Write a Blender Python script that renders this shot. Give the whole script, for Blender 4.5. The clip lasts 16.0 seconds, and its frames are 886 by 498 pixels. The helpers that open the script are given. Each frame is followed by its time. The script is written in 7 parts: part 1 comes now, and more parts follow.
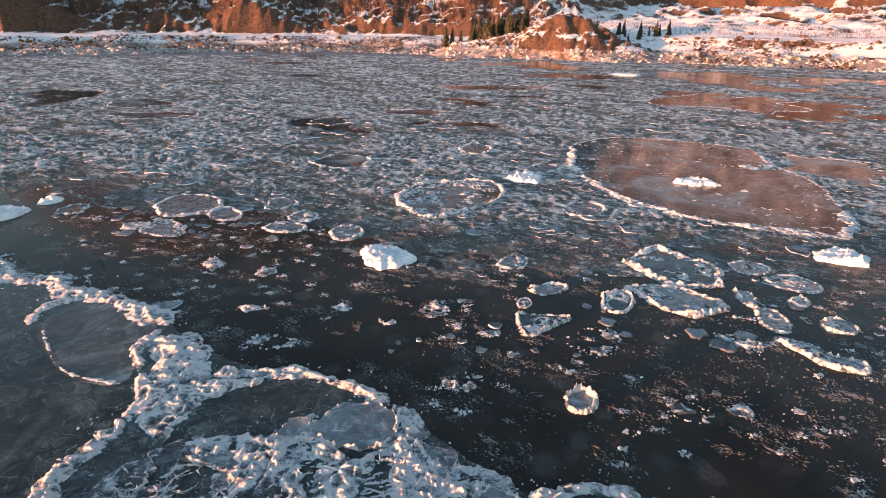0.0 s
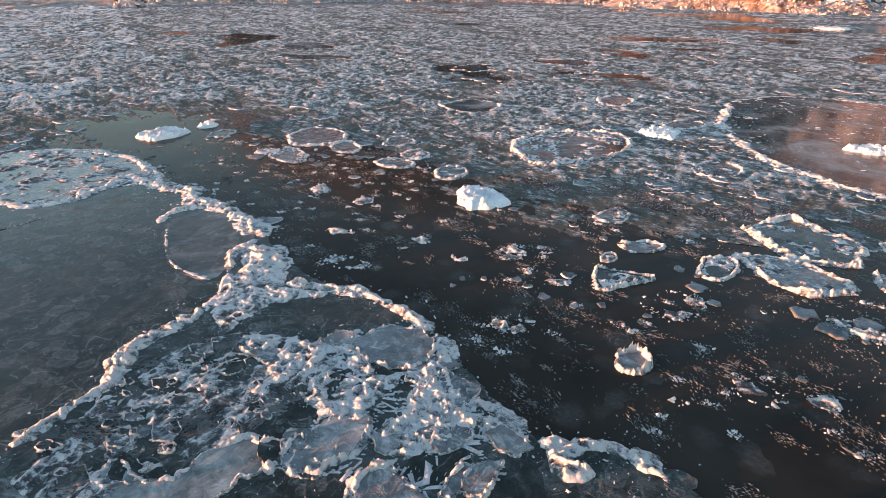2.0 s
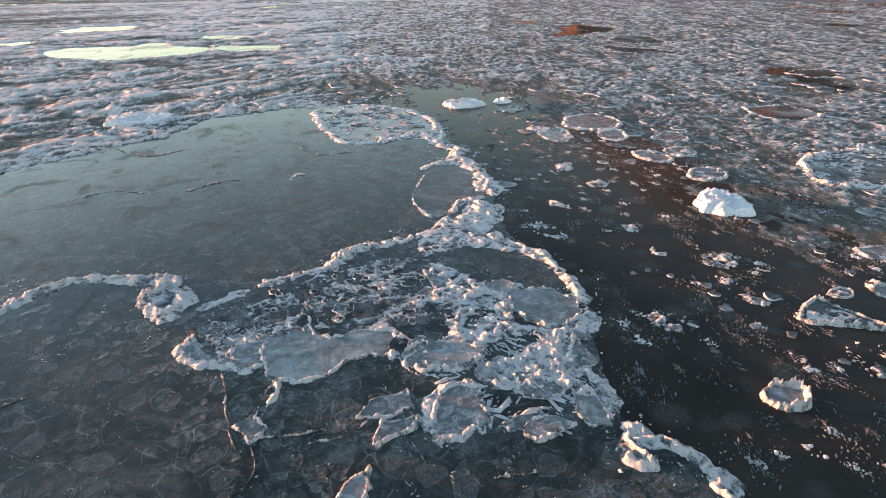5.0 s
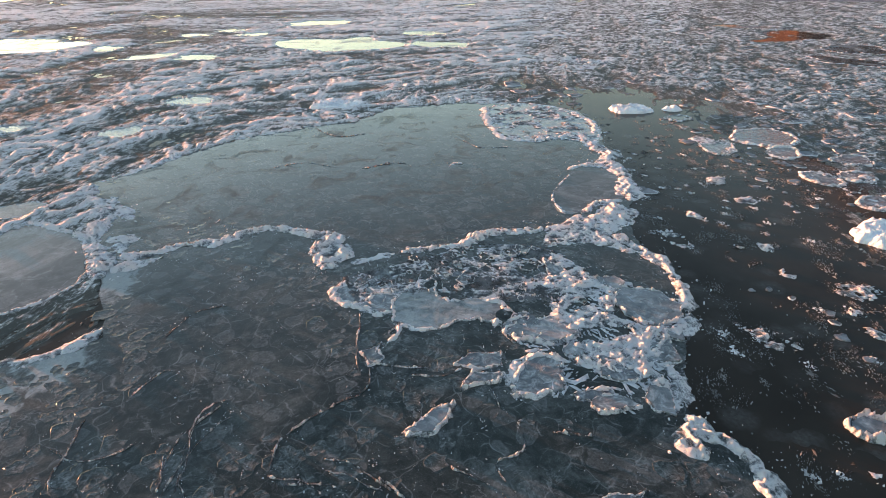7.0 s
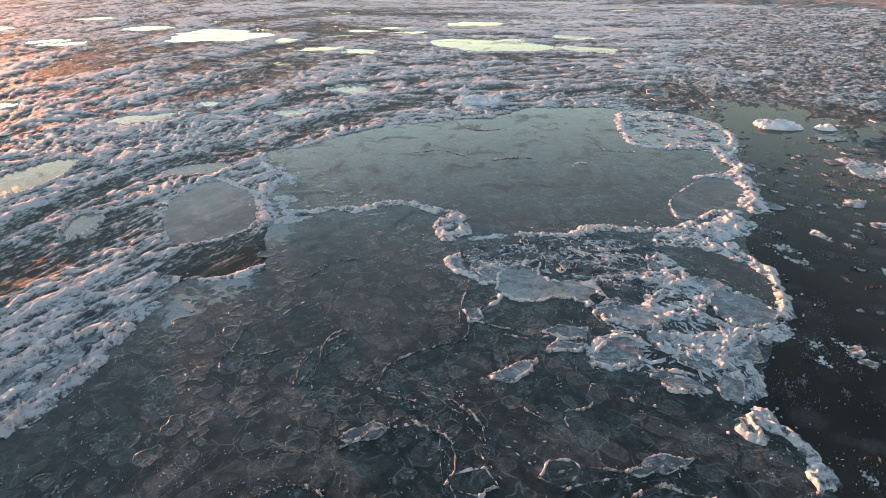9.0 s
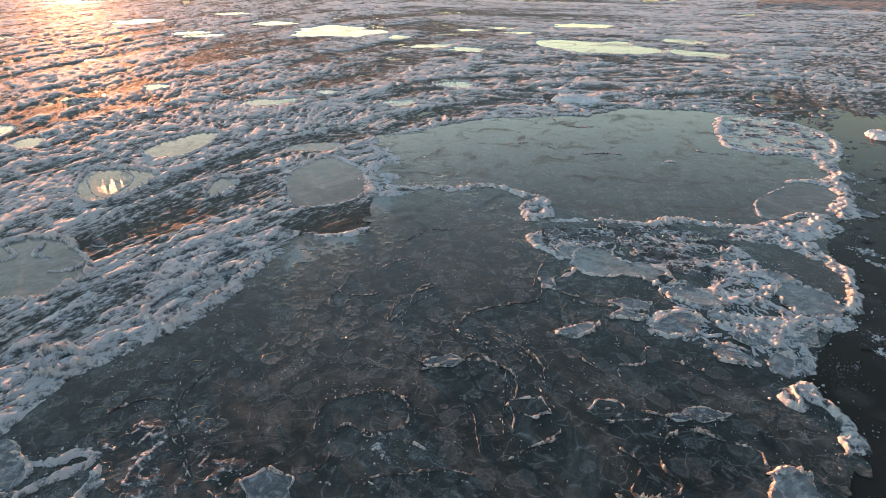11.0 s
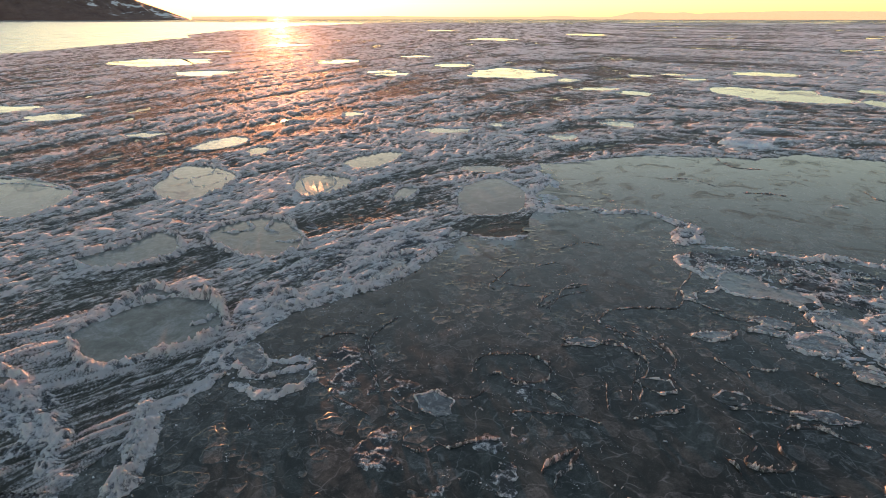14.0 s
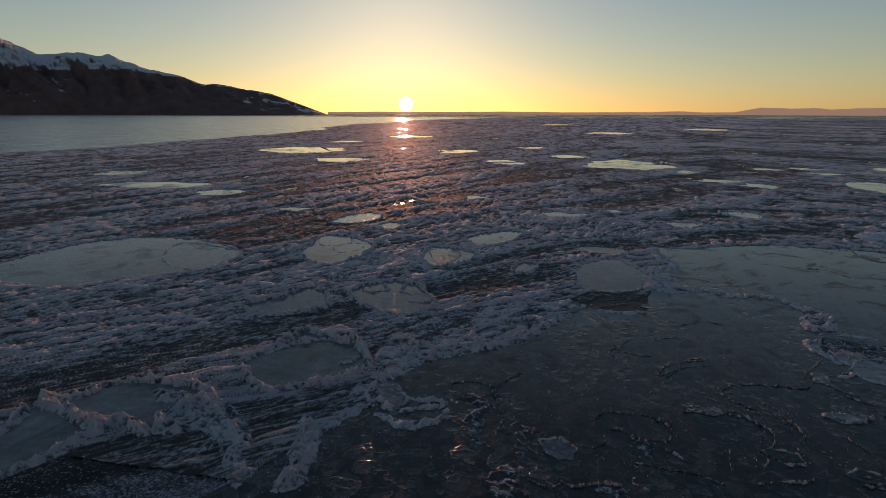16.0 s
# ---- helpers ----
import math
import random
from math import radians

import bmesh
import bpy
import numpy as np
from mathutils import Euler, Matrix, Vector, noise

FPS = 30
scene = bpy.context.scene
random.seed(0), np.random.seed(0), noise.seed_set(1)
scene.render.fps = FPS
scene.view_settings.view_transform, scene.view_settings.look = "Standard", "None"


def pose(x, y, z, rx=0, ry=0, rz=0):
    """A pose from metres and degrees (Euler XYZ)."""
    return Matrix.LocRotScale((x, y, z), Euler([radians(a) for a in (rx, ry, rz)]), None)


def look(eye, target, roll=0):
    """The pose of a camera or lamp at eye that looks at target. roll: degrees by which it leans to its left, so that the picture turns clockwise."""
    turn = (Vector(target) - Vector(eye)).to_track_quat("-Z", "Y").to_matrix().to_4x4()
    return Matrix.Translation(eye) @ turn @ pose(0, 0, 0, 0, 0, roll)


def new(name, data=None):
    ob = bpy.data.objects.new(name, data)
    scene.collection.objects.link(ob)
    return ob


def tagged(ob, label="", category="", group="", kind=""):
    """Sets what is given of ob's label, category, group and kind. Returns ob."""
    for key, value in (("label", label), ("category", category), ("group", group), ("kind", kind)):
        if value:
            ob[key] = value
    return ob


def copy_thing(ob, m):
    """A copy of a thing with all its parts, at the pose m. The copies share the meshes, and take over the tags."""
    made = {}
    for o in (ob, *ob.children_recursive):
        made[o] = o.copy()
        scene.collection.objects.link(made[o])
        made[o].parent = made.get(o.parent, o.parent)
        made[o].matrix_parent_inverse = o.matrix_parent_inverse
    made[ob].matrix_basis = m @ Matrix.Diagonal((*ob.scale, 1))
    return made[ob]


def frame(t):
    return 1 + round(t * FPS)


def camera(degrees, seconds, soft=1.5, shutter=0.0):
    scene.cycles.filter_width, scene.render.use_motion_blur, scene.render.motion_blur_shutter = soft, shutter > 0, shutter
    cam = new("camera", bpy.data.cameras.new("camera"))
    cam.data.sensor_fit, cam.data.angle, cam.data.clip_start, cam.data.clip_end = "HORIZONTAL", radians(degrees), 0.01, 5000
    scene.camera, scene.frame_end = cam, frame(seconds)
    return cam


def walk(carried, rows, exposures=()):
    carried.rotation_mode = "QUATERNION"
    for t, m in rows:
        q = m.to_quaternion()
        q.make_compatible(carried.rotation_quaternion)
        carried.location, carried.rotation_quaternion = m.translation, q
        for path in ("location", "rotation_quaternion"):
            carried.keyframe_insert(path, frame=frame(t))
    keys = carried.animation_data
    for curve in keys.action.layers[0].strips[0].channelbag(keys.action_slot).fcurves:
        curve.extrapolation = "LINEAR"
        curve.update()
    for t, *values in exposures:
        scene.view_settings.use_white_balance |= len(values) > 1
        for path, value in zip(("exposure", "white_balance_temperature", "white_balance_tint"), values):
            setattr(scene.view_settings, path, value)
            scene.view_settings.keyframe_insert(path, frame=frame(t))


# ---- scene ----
cam = camera(75.4, 16.0, soft=0.65)
PATH = [
    (0, (0.0, 0.0, 13.546), (-0.001, 1.856, 12.802), 1.0),
    (0.5, (0.922, 0.226, 13.128), (0.806, 2.067, 12.354), 0.7),
    (1, (1.793, 0.389, 12.824), (1.559, 2.206, 12.019), 0.5),
    (1.5, (2.731, 0.47, 12.675), (2.371, 2.247, 11.832), 0.4),
    (2, (3.662, 0.559, 12.498), (3.146, 2.279, 11.618), 0.3),
    (2.5, (4.679, 0.707, 12.308), (3.985, 2.353, 11.408), 0.1),
    (3, (5.609, 0.845, 12.075), (4.747, 2.409, 11.174), 0.0),
    (3.5, (6.506, 0.973, 11.969), (5.488, 2.443, 11.073), -0.0),
    (4, (7.384, 1.136, 11.897), (6.232, 2.507, 11.007), -0.1),
    (6.5, (11.902, 1.402, 12.672), (10.292, 2.185, 11.78), -1.1),
    (7, (12.815, 1.34, 12.916), (11.148, 1.995, 12.025), -1.0),
    (7.5, (13.672, 1.31, 13.003), (11.959, 1.836, 12.115), -0.7),
    (8, (14.517, 1.334, 13.0), (12.771, 1.75, 12.119), -0.5),
    (8.5, (15.358, 1.28, 13.187), (13.593, 1.603, 12.304), -0.4),
    (9, (16.198, 1.254, 13.285), (14.417, 1.481, 12.404), -0.3),
    (11.5, (20.707, 1.428, 13.424), (18.92, 1.256, 12.541), 0.0),
    (12, (21.487, 1.537, 13.383), (19.714, 1.271, 12.496), -0.1),
    (12.5, (22.296, 1.542, 13.314), (20.54, 1.189, 12.426), -0.1),
    (13, (23.143, 1.551, 13.297), (21.403, 1.123, 12.409), 0.0),
    (13.5, (23.939, 1.592, 13.234), (22.189, 1.082, 12.411), 0.0),
    (14, (24.773, 1.635, 13.205), (23.016, 1.041, 12.456), 0.0),
    (14.5, (25.668, 1.656, 13.095), (23.911, 0.973, 12.428), -0.0),
    (15, (26.483, 1.691, 13.078), (24.737, 0.917, 12.484), 0.1),
    (15.5, (27.34, 1.765, 13.031), (25.614, 0.898, 12.51), 0.1),
    (16, (28.2, 1.823, 12.953), (26.51, 0.859, 12.491), 0.1),
]
EXPOSURES = [(0, 1.86, 6800, 11), (3, 2.1, 7000, 11), (7, 2.08, 7250, 13), (12.8, 1.72, 7800, 14), (13.9, 1.5, 7900, 17), (15, 0.3, 6900, 18), (16, -0.58, 6150, 18)]
walk(cam, [(t, look(eye, target, roll)) for t, eye, target, roll in PATH], EXPOSURES)

# ---- sky and sun ----
SUN_AZ, SUN_EL = radians(-123.5), radians(2.05)  # azimuth from +y towards +x
SUN_DIR = Vector((math.sin(SUN_AZ) * math.cos(SUN_EL), math.cos(SUN_AZ) * math.cos(SUN_EL), math.sin(SUN_EL)))
world = bpy.data.worlds.new("dusk_sky")
scene.world = world
world.use_nodes = True
wn, wl = world.node_tree.nodes, world.node_tree.links
sky = wn.new("ShaderNodeTexSky")
sky.sky_type, sky.sun_disc = "NISHITA", False
sky.sun_elevation, sky.sun_rotation = radians(10.0), SUN_AZ
sky.air_density, sky.dust_density, sky.ozone_density = 1.15, 0.2, 1.2
wl.new(sky.outputs[0], wn["Background"].inputs[0])
wn["Background"].inputs[1].default_value = 0.09
sun = new("sun_lamp", bpy.data.lights.new("sun_lamp", "SUN"))
sun.data.energy, sun.data.angle, sun.data.color = 5.0, radians(0.6), (1.0, 0.40, 0.20)
sun.matrix_world = look(SUN_DIR * 50, (0, 0, 0))
# ---- numeric noise ----
def hashed(i, j, seed):
    n = (i.astype(np.int64) * 374761393 + j.astype(np.int64) * 668265263 + seed * 1442695041) & 0x7FFFFFFF
    n = ((n ^ (n >> 13)) * 1274126177) & 0x7FFFFFFF
    return ((n ^ (n >> 16)) & 0xFFFF) / 65535.0


def vnoise(x, y, seed=0):
    """Smooth noise from 0 to 1."""
    x, y = np.asarray(x, float), np.asarray(y, float)
    i, j = np.floor(x), np.floor(y)
    u, v = x - i, y - j
    u, v = u * u * (3 - 2 * u), v * v * (3 - 2 * v)
    a, b = hashed(i, j, seed), hashed(i + 1, j, seed)
    c, d = hashed(i, j + 1, seed), hashed(i + 1, j + 1, seed)
    return (a + (b - a) * u) * (1 - v) + (c + (d - c) * u) * v


def fbm(x, y, octaves=4, seed=0):
    total, size, out = 0.0, 1.0, 0.0
    for k in range(octaves):
        out = out + size * vnoise(np.asarray(x) * 2**k + 17.3 * k, np.asarray(y) * 2**k - 9.1 * k, seed + k)
        total += size
        size *= 0.5
    return out / total


def ridged(x, y, octaves=5, seed=0):
    """Noise with sharp crests, 0 to 1."""
    total, size, out, held = 0.0, 1.0, 0.0, 1.0
    for k in range(octaves):
        c, q = math.cos(0.7 * k), math.sin(0.7 * k)
        n = (1 - np.abs(2 * vnoise((x * c - y * q) * 2**k + 7.7 * k, (x * q + y * c) * 2**k - 3.1 * k, seed + k) - 1)) ** 2
        out = out + size * n * held
        total += size * 0.62
        held = np.clip(n * 1.6, 0.25, 1)
        size *= 0.55
    return np.clip(out / total, 0, 1.3)


def steps(v, lo, hi):
    u = np.clip((np.asarray(v, float) - lo) / (hi - lo), 0, 1)
    return u * u * (3 - 2 * u)


# ---- materials ----
def material(name):
    m = bpy.data.materials.new(name)
    m.use_nodes = True
    return m, m.node_tree.nodes, m.node_tree.links, m.node_tree.nodes["Principled BSDF"]


def node(nodes, kind, **values):
    n = nodes.new(kind)
    for key, value in values.items():
        n.inputs[key].default_value = value
    return n


def coords(nodes, links, scale=(1, 1, 1), turn=0.0):
    """World position, scaled and turned about z."""
    geo = nodes.new("ShaderNodeNewGeometry")
    mp = nodes.new("ShaderNodeMapping")
    mp.inputs["Scale"].default_value = scale
    mp.inputs["Rotation"].default_value = (0, 0, turn)
    links.new(geo.outputs["Position"], mp.inputs["Vector"])
    return mp.outputs["Vector"]


def noise_at(nodes, links, vec, scale, detail=4.0, rough=0.55, distort=0.0):
    n = node(nodes, "ShaderNodeTexNoise", Scale=scale, Detail=detail, Roughness=rough, Distortion=distort)
    links.new(vec, n.inputs["Vector"])
    return n.outputs["Fac"]


def ramp(nodes, links, value, stops):
    r = nodes.new("ShaderNodeValToRGB")
    els = r.color_ramp.elements
    while len(els) < len(stops):
        els.new(0.5)
    for e, (at, colour) in zip(els, stops):
        e.position = at
        e.color = (*colour, 1) if isinstance(colour, tuple) else (colour, colour, colour, 1)
    links.new(value, r.inputs[0])
    return r.outputs[0]


def maths(nodes, links, op, a, b=None, clamp=False):
    n = nodes.new("ShaderNodeMath")
    n.operation, n.use_clamp = op, clamp
    for k, v in enumerate((a, b)):
        if v is None:
            continue
        if isinstance(v, (int, float)):
            n.inputs[k].default_value = v
        else:
            links.new(v, n.inputs[k])
    return n.outputs[0]


def mix(nodes, links, fac, a, b):
    n = nodes.new("ShaderNodeMix")
    n.data_type = "RGBA"
    for k, v in ((0, fac), (6, a), (7, b)):
        if isinstance(v, tuple):
            n.inputs[k].default_value = (*v, 1)
        elif isinstance(v, (int, float)):
            n.inputs[k].default_value = v
        else:
            links.new(v, n.inputs[k])
    return n.outputs[2]


def bump(nodes, links, p, height, strength, distance):
    b = node(nodes, "ShaderNodeBump", Strength=strength, Distance=distance)
    links.new(height, b.inputs["Height"])
    links.new(b.outputs[0], p.inputs["Normal"])
    return b


def make_rime(name, light, dark, scale=1.0, rough=0.75, glow=0.0):
    """Frosted, snowy ice: pale, coarse-grained, with grey wet patches."""
    m, n, l, p = material(name)
    v = coords(n, l)
    big = noise_at(n, l, v, 0.9 * scale, 4)
    fine = noise_at(n, l, v, 11.0 * scale, 6, 0.72)
    both = maths(n, l, "ADD", maths(n, l, "MULTIPLY", big, 0.6), maths(n, l, "MULTIPLY", fine, 0.4))
    l.new(ramp(n, l, both, [(0.38, dark), (0.54, light)]), p.inputs["Base Color"])
    p.inputs["Roughness"].default_value = rough
    p.inputs["Specular IOR Level"].default_value = 0.0
    p.inputs["Subsurface Weight"].default_value, p.inputs["Subsurface Scale"].default_value = glow, 0.05  # light seeps through thin crests
    p.inputs["Subsurface Radius"].default_value = (1.0, 0.8, 0.7)
    bump(n, l, p, noise_at(n, l, v, 18.0 * scale, 5, 0.75), 0.9, 0.05)
    return m


def make_frosted(name, wet, middle, white, rough=0.8, glow=0.4, sheen=0.0, drawn=0.0):
    """Broken ice, wet and grey where it lies low and white where frost has grown; the attribute "frost" says where. The
    strong fine contrast also paints in shade among the crumbs.
    """
    m, n, l, p = material(name)
    v = coords(n, l)
    att = n.new("ShaderNodeAttribute")
    att.attribute_name = "frost"
    fine, grain = noise_at(n, l, v, 5.0, 7, 0.8), noise_at(n, l, v, 22.0, 4, 0.75)
    fac = maths(n, l, "ADD", att.outputs["Fac"], maths(n, l, "ADD", maths(n, l, "MULTIPLY", maths(n, l, "SUBTRACT", fine, 0.5), 2.3), maths(n, l, "MULTIPLY", maths(n, l, "SUBTRACT", grain, 0.5), 1.3)))
    relief = maths(n, l, "ADD", fine, maths(n, l, "MULTIPLY", grain, 0.6))
    if drawn:  # wrinkles drawn out along the drift
        turned = n.new("ShaderNodeMapping")
        turned.inputs["Scale"].default_value = (0.8, 4.2, 1.0)
        l.new(coords(n, l, (1, 1, 1), 0.38), turned.inputs["Vector"])
        streak = noise_at(n, l, turned.outputs["Vector"], 1.0, 6, 0.72, 1.5)
        fac = maths(n, l, "ADD", fac, maths(n, l, "MULTIPLY", maths(n, l, "SUBTRACT", streak, 0.5), drawn))
        relief = maths(n, l, "ADD", relief, maths(n, l, "MULTIPLY", streak, 2.0))
    l.new(ramp(n, l, fac, [(0.16, wet), (0.46, middle), (0.76, white)]), p.inputs["Base Color"])
    p.inputs["Roughness"].default_value = rough
    p.inputs["Specular IOR Level"].default_value = sheen
    p.inputs["Subsurface Weight"].default_value, p.inputs["Subsurface Scale"].default_value = glow, 0.06  # light seeps through thin crests
    p.inputs["Subsurface Radius"].default_value = (1.0, 0.8, 0.7)
    bump(n, l, p, relief, 1.0, 0.16)
    return m


FROSTED = make_frosted("frosted_rubble_ice", (0.10, 0.113, 0.122), (0.36, 0.395, 0.42), (0.82, 0.845, 0.87), 0.8, 0.25)
SLUSHY = make_frosted("frosted_slush_crust", (0.135, 0.143, 0.134), (0.35, 0.37, 0.37), (0.84, 0.86, 0.88), 0.75, 0.25, 0.005, 2.4)
RIME = make_rime("rime_ice", (0.68, 0.71, 0.74), (0.30, 0.33, 0.36), 1.0, 0.75, 0.0)
RIME_WHITE = make_rime("snow_on_ice", (0.85, 0.88, 0.90), (0.58, 0.64, 0.70), 0.7)
CRUST = make_rime("slush_crust_ice", (0.68, 0.71, 0.74), (0.20, 0.215, 0.225), 1.4, 0.7)
NEW_ICE = make_rime("pale_new_ice", (0.34, 0.42, 0.39), (0.07, 0.10, 0.092), 0.035, 0.22)
NEW_ICE.node_tree.nodes["Principled BSDF"].inputs["Specular IOR Level"].default_value = 0.45
for link in NEW_ICE.node_tree.links:  # tones drawn out into long streaks, painting in part of the sky's reflection
    if link.from_node.type == "MAPPING":
        link.from_node.inputs["Scale"].default_value = (0.25, 1.6, 1.0)
FRAZIL = make_rime("frazil_slivers", (0.20, 0.21, 0.215), (0.05, 0.054, 0.055), 0.8, 0.6)
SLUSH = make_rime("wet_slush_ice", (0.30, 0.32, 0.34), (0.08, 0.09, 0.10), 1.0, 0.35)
RIME_GREY = make_rime("wet_brash_ice", (0.22, 0.235, 0.24), (0.05, 0.056, 0.058), 1.3, 0.5)


def make_sheet(name, dark, pale, frost, cells, gloss, relief_by=0.2, drift_size=0.45, spots=(), shine=0.68):
    """Thin grey ice: refrozen pancakes, wind-blown frost, smooth wet-looking areas."""
    m, n, l, p = material(name)
    v = coords(n, l)
    warp = n.new("ShaderNodeTexNoise")
    warp.inputs["Scale"].default_value = 0.8
    l.new(v, warp.inputs["Vector"])
    add = n.new("ShaderNodeVectorMath")
    add.operation = "MULTIPLY_ADD"
    l.new(warp.outputs["Color"], add.inputs[0])
    add.inputs[1].default_value = (1.1, 1.1, 0)
    l.new(v, add.inputs[2])
    vor = node(n, "ShaderNodeTexVoronoi", Scale=cells)
    vor.feature = "DISTANCE_TO_EDGE"
    l.new(add.outputs[0], vor.inputs["Vector"])
    cell = node(n, "ShaderNodeTexVoronoi", Scale=cells)
    l.new(add.outputs[0], cell.inputs["Vector"])
    sep = n.new("ShaderNodeSeparateColor")
    l.new(cell.outputs["Color"], sep.inputs[0])
    large = noise_at(n, l, v, 0.16, 5, 0.6, 0.6)
    mid = noise_at(n, l, v, 1.7, 6, 0.65, 0.4)
    fine = noise_at(n, l, v, 11.0, 4, 0.7)
    base = ramp(n, l, maths(n, l, "ADD", maths(n, l, "MULTIPLY", large, 0.55), maths(n, l, "MULTIPLY", mid, 0.45)), [(0.38, dark), (0.62, pale)])
    # thin pale welds between refrozen pieces, only in places
    weld = maths(n, l, "MULTIPLY", ramp(n, l, vor.outputs["Distance"], [(0.0, 1.0), (0.035, 0.0)]), ramp(n, l, mid, [(0.45, 0.0), (0.62, 1.0)]))
    base = mix(n, l, maths(n, l, "MULTIPLY", weld, 0.22), base, (0.55, 0.58, 0.60))
    ghost = maths(n, l, "MULTIPLY", ramp(n, l, cell.outputs["Distance"], [(0.0, 0.5), (0.36, 0.7), (0.42, 1.0), (0.47, 0.0)]), maths(n, l, "LESS_THAN", sep.outputs[0], 0.42))
    ghost = maths(n, l, "MULTIPLY", ghost, ramp(n, l, fine, [(0.35, 0.15), (0.65, 1.0)]))
    base = mix(n, l, maths(n, l, "MULTIPLY", ghost, 0.15), base, (0.55, 0.58, 0.60))
    hair = noise_at(n, l, v, 0.7, 6, 0.58, 0.5)  # fine frosted filaments
    hair = ramp(n, l, maths(n, l, "ABSOLUTE", maths(n, l, "SUBTRACT", hair, 0.5)), [(0.0, 1.0), (0.010, 0.0)])
    hair = maths(n, l, "MULTIPLY", hair, ramp(n, l, noise_at(n, l, v, 0.5, 4, 0.6), [(0.46, 0.0), (0.6, 1.0)]))
    base = mix(n, l, maths(n, l, "MULTIPLY", hair, 0.20), base, (0.55, 0.58, 0.60))
    speck = maths(n, l, "MULTIPLY", ramp(n, l, noise_at(n, l, v, 24.0, 3, 0.7), [(0.52, 0.0), (0.72, 1.0)]), ramp(n, l, mid, [(0.38, 0.15), (0.62, 1.0)]))
    base = mix(n, l, maths(n, l, "MULTIPLY", speck, 0.12), base, (0.55, 0.58, 0.60))
    drift = maths(n, l, "MULTIPLY", ramp(n, l, noise_at(n, l, v, drift_size, 7, 0.68, 0.9), [(0.48, 0.0), (0.68, 1.0)]), ramp(n, l, fine, [(0.3, 0.35), (0.7, 1.0)]))
    for cx, cy, wide, deep in spots:  # wind-laid skins of frost
        at = n.new("ShaderNodeMapping")
        at.vector_type = "TEXTURE"
        at.inputs["Location"].default_value, at.inputs["Scale"].default_value = (cx, cy, 0.05), (wide, deep, 1)
        l.new(v, at.inputs["Vector"])
        ball = n.new("ShaderNodeVectorMath")
        ball.operation = "LENGTH"
        l.new(at.outputs[0], ball.inputs[0])
        skin = ramp(n, l, maths(n, l, "ADD", ball.outputs["Value"], maths(n, l, "MULTIPLY", maths(n, l, "SUBTRACT", mid, 0.5), 2.4)), [(0.45, 1.0), (0.85, 0.0)])
        drift = maths(n, l, "MAXIMUM", drift, maths(n, l, "MULTIPLY", skin, 0.8))
        base = mix(n, l, maths(n, l, "MULTIPLY", skin, maths(n, l, "ADD", 0.16, maths(n, l, "MULTIPLY", fine, 0.62))), base, (0.46, 0.52, 0.53))
    base = mix(n, l, maths(n, l, "MULTIPLY", drift, frost), base, (0.61, 0.66, 0.67))
    l.new(base, p.inputs["Base Color"])
    rough = maths(n, l, "ADD", maths(n, l, "MULTIPLY", drift, 0.30), maths(n, l, "ADD", gloss, maths(n, l, "MULTIPLY", mid, 0.05)))
    l.new(ramp(n, l, drift, [(0.0, shine), (0.5, 0.04)]), p.inputs["Specular IOR Level"])  # frost scatters, bare ice shines
    l.new(rough, p.inputs["Roughness"])
    p.inputs["IOR"].default_value = 1.31
    relief = maths(n, l, "ADD", maths(n, l, "MULTIPLY", weld, 0.8), maths(n, l, "ADD", maths(n, l, "MULTIPLY", mid, 0.6), maths(n, l, "MULTIPLY", fine, 0.15)))
    bump(n, l, p, relief, relief_by, 0.05)
    return m


FROST_SKINS = [(-8.6, 7.0, 2.6, 1.8), (-8.2, -5.6, 2.2, 1.3), (-6.4, -7.4, 2.6, 1.2), (-14.5, -4.2, 3.0, 1.2)]
SHEET_ICE = make_sheet("grey_sheet_ice", (0.0135, 0.0180, 0.0168), (0.038, 0.048, 0.045), 0.18, 1.1, 0.06, 0.03, 0.45, FROST_SKINS, 0.44)
FROST_ICE = make_sheet("frosted_sheet_ice", (0.08, 0.093, 0.10), (0.23, 0.255, 0.275), 0.85, 1.6, 0.08, 0.3, 1.6)
POND_ICE = make_sheet("smooth_new_ice", (0.050, 0.052, 0.052), (0.11, 0.115, 0.115), 0.70, 0.5, 0.05, 0.03, 0.16, shine=0.28)
SKIN_ICE = make_sheet("smooth_frost_skin", (0.10, 0.12, 0.127), (0.27, 0.31, 0.32), 0.7, 1.2, 0.25, 0.05, 0.9)
PAN_ICE = make_sheet("grey_pan_ice", (0.10, 0.113, 0.102), (0.23, 0.25, 0.228), 0.5, 0.8, 0.04, 0.02, 0.5, shine=0.24)
WET_POOL = make_sheet("flooded_pan_ice", (0.06, 0.064, 0.058), (0.12, 0.125, 0.115), 0.45, 0.4, 0.06, 0.02, 0.3, shine=0.30)
PANCAKE_ICE = make_sheet("frozen_pancake_ice", (0.022, 0.028, 0.027), (0.066, 0.078, 0.075), 0.32, 4.0, 0.06, 0.04, 4.5, shine=0.42)
PLATE_ICE = make_sheet("rafted_plate_ice", (0.05, 0.06, 0.068), (0.16, 0.18, 0.195), 0.85, 2.0, 0.08, 0.4, 2.2)


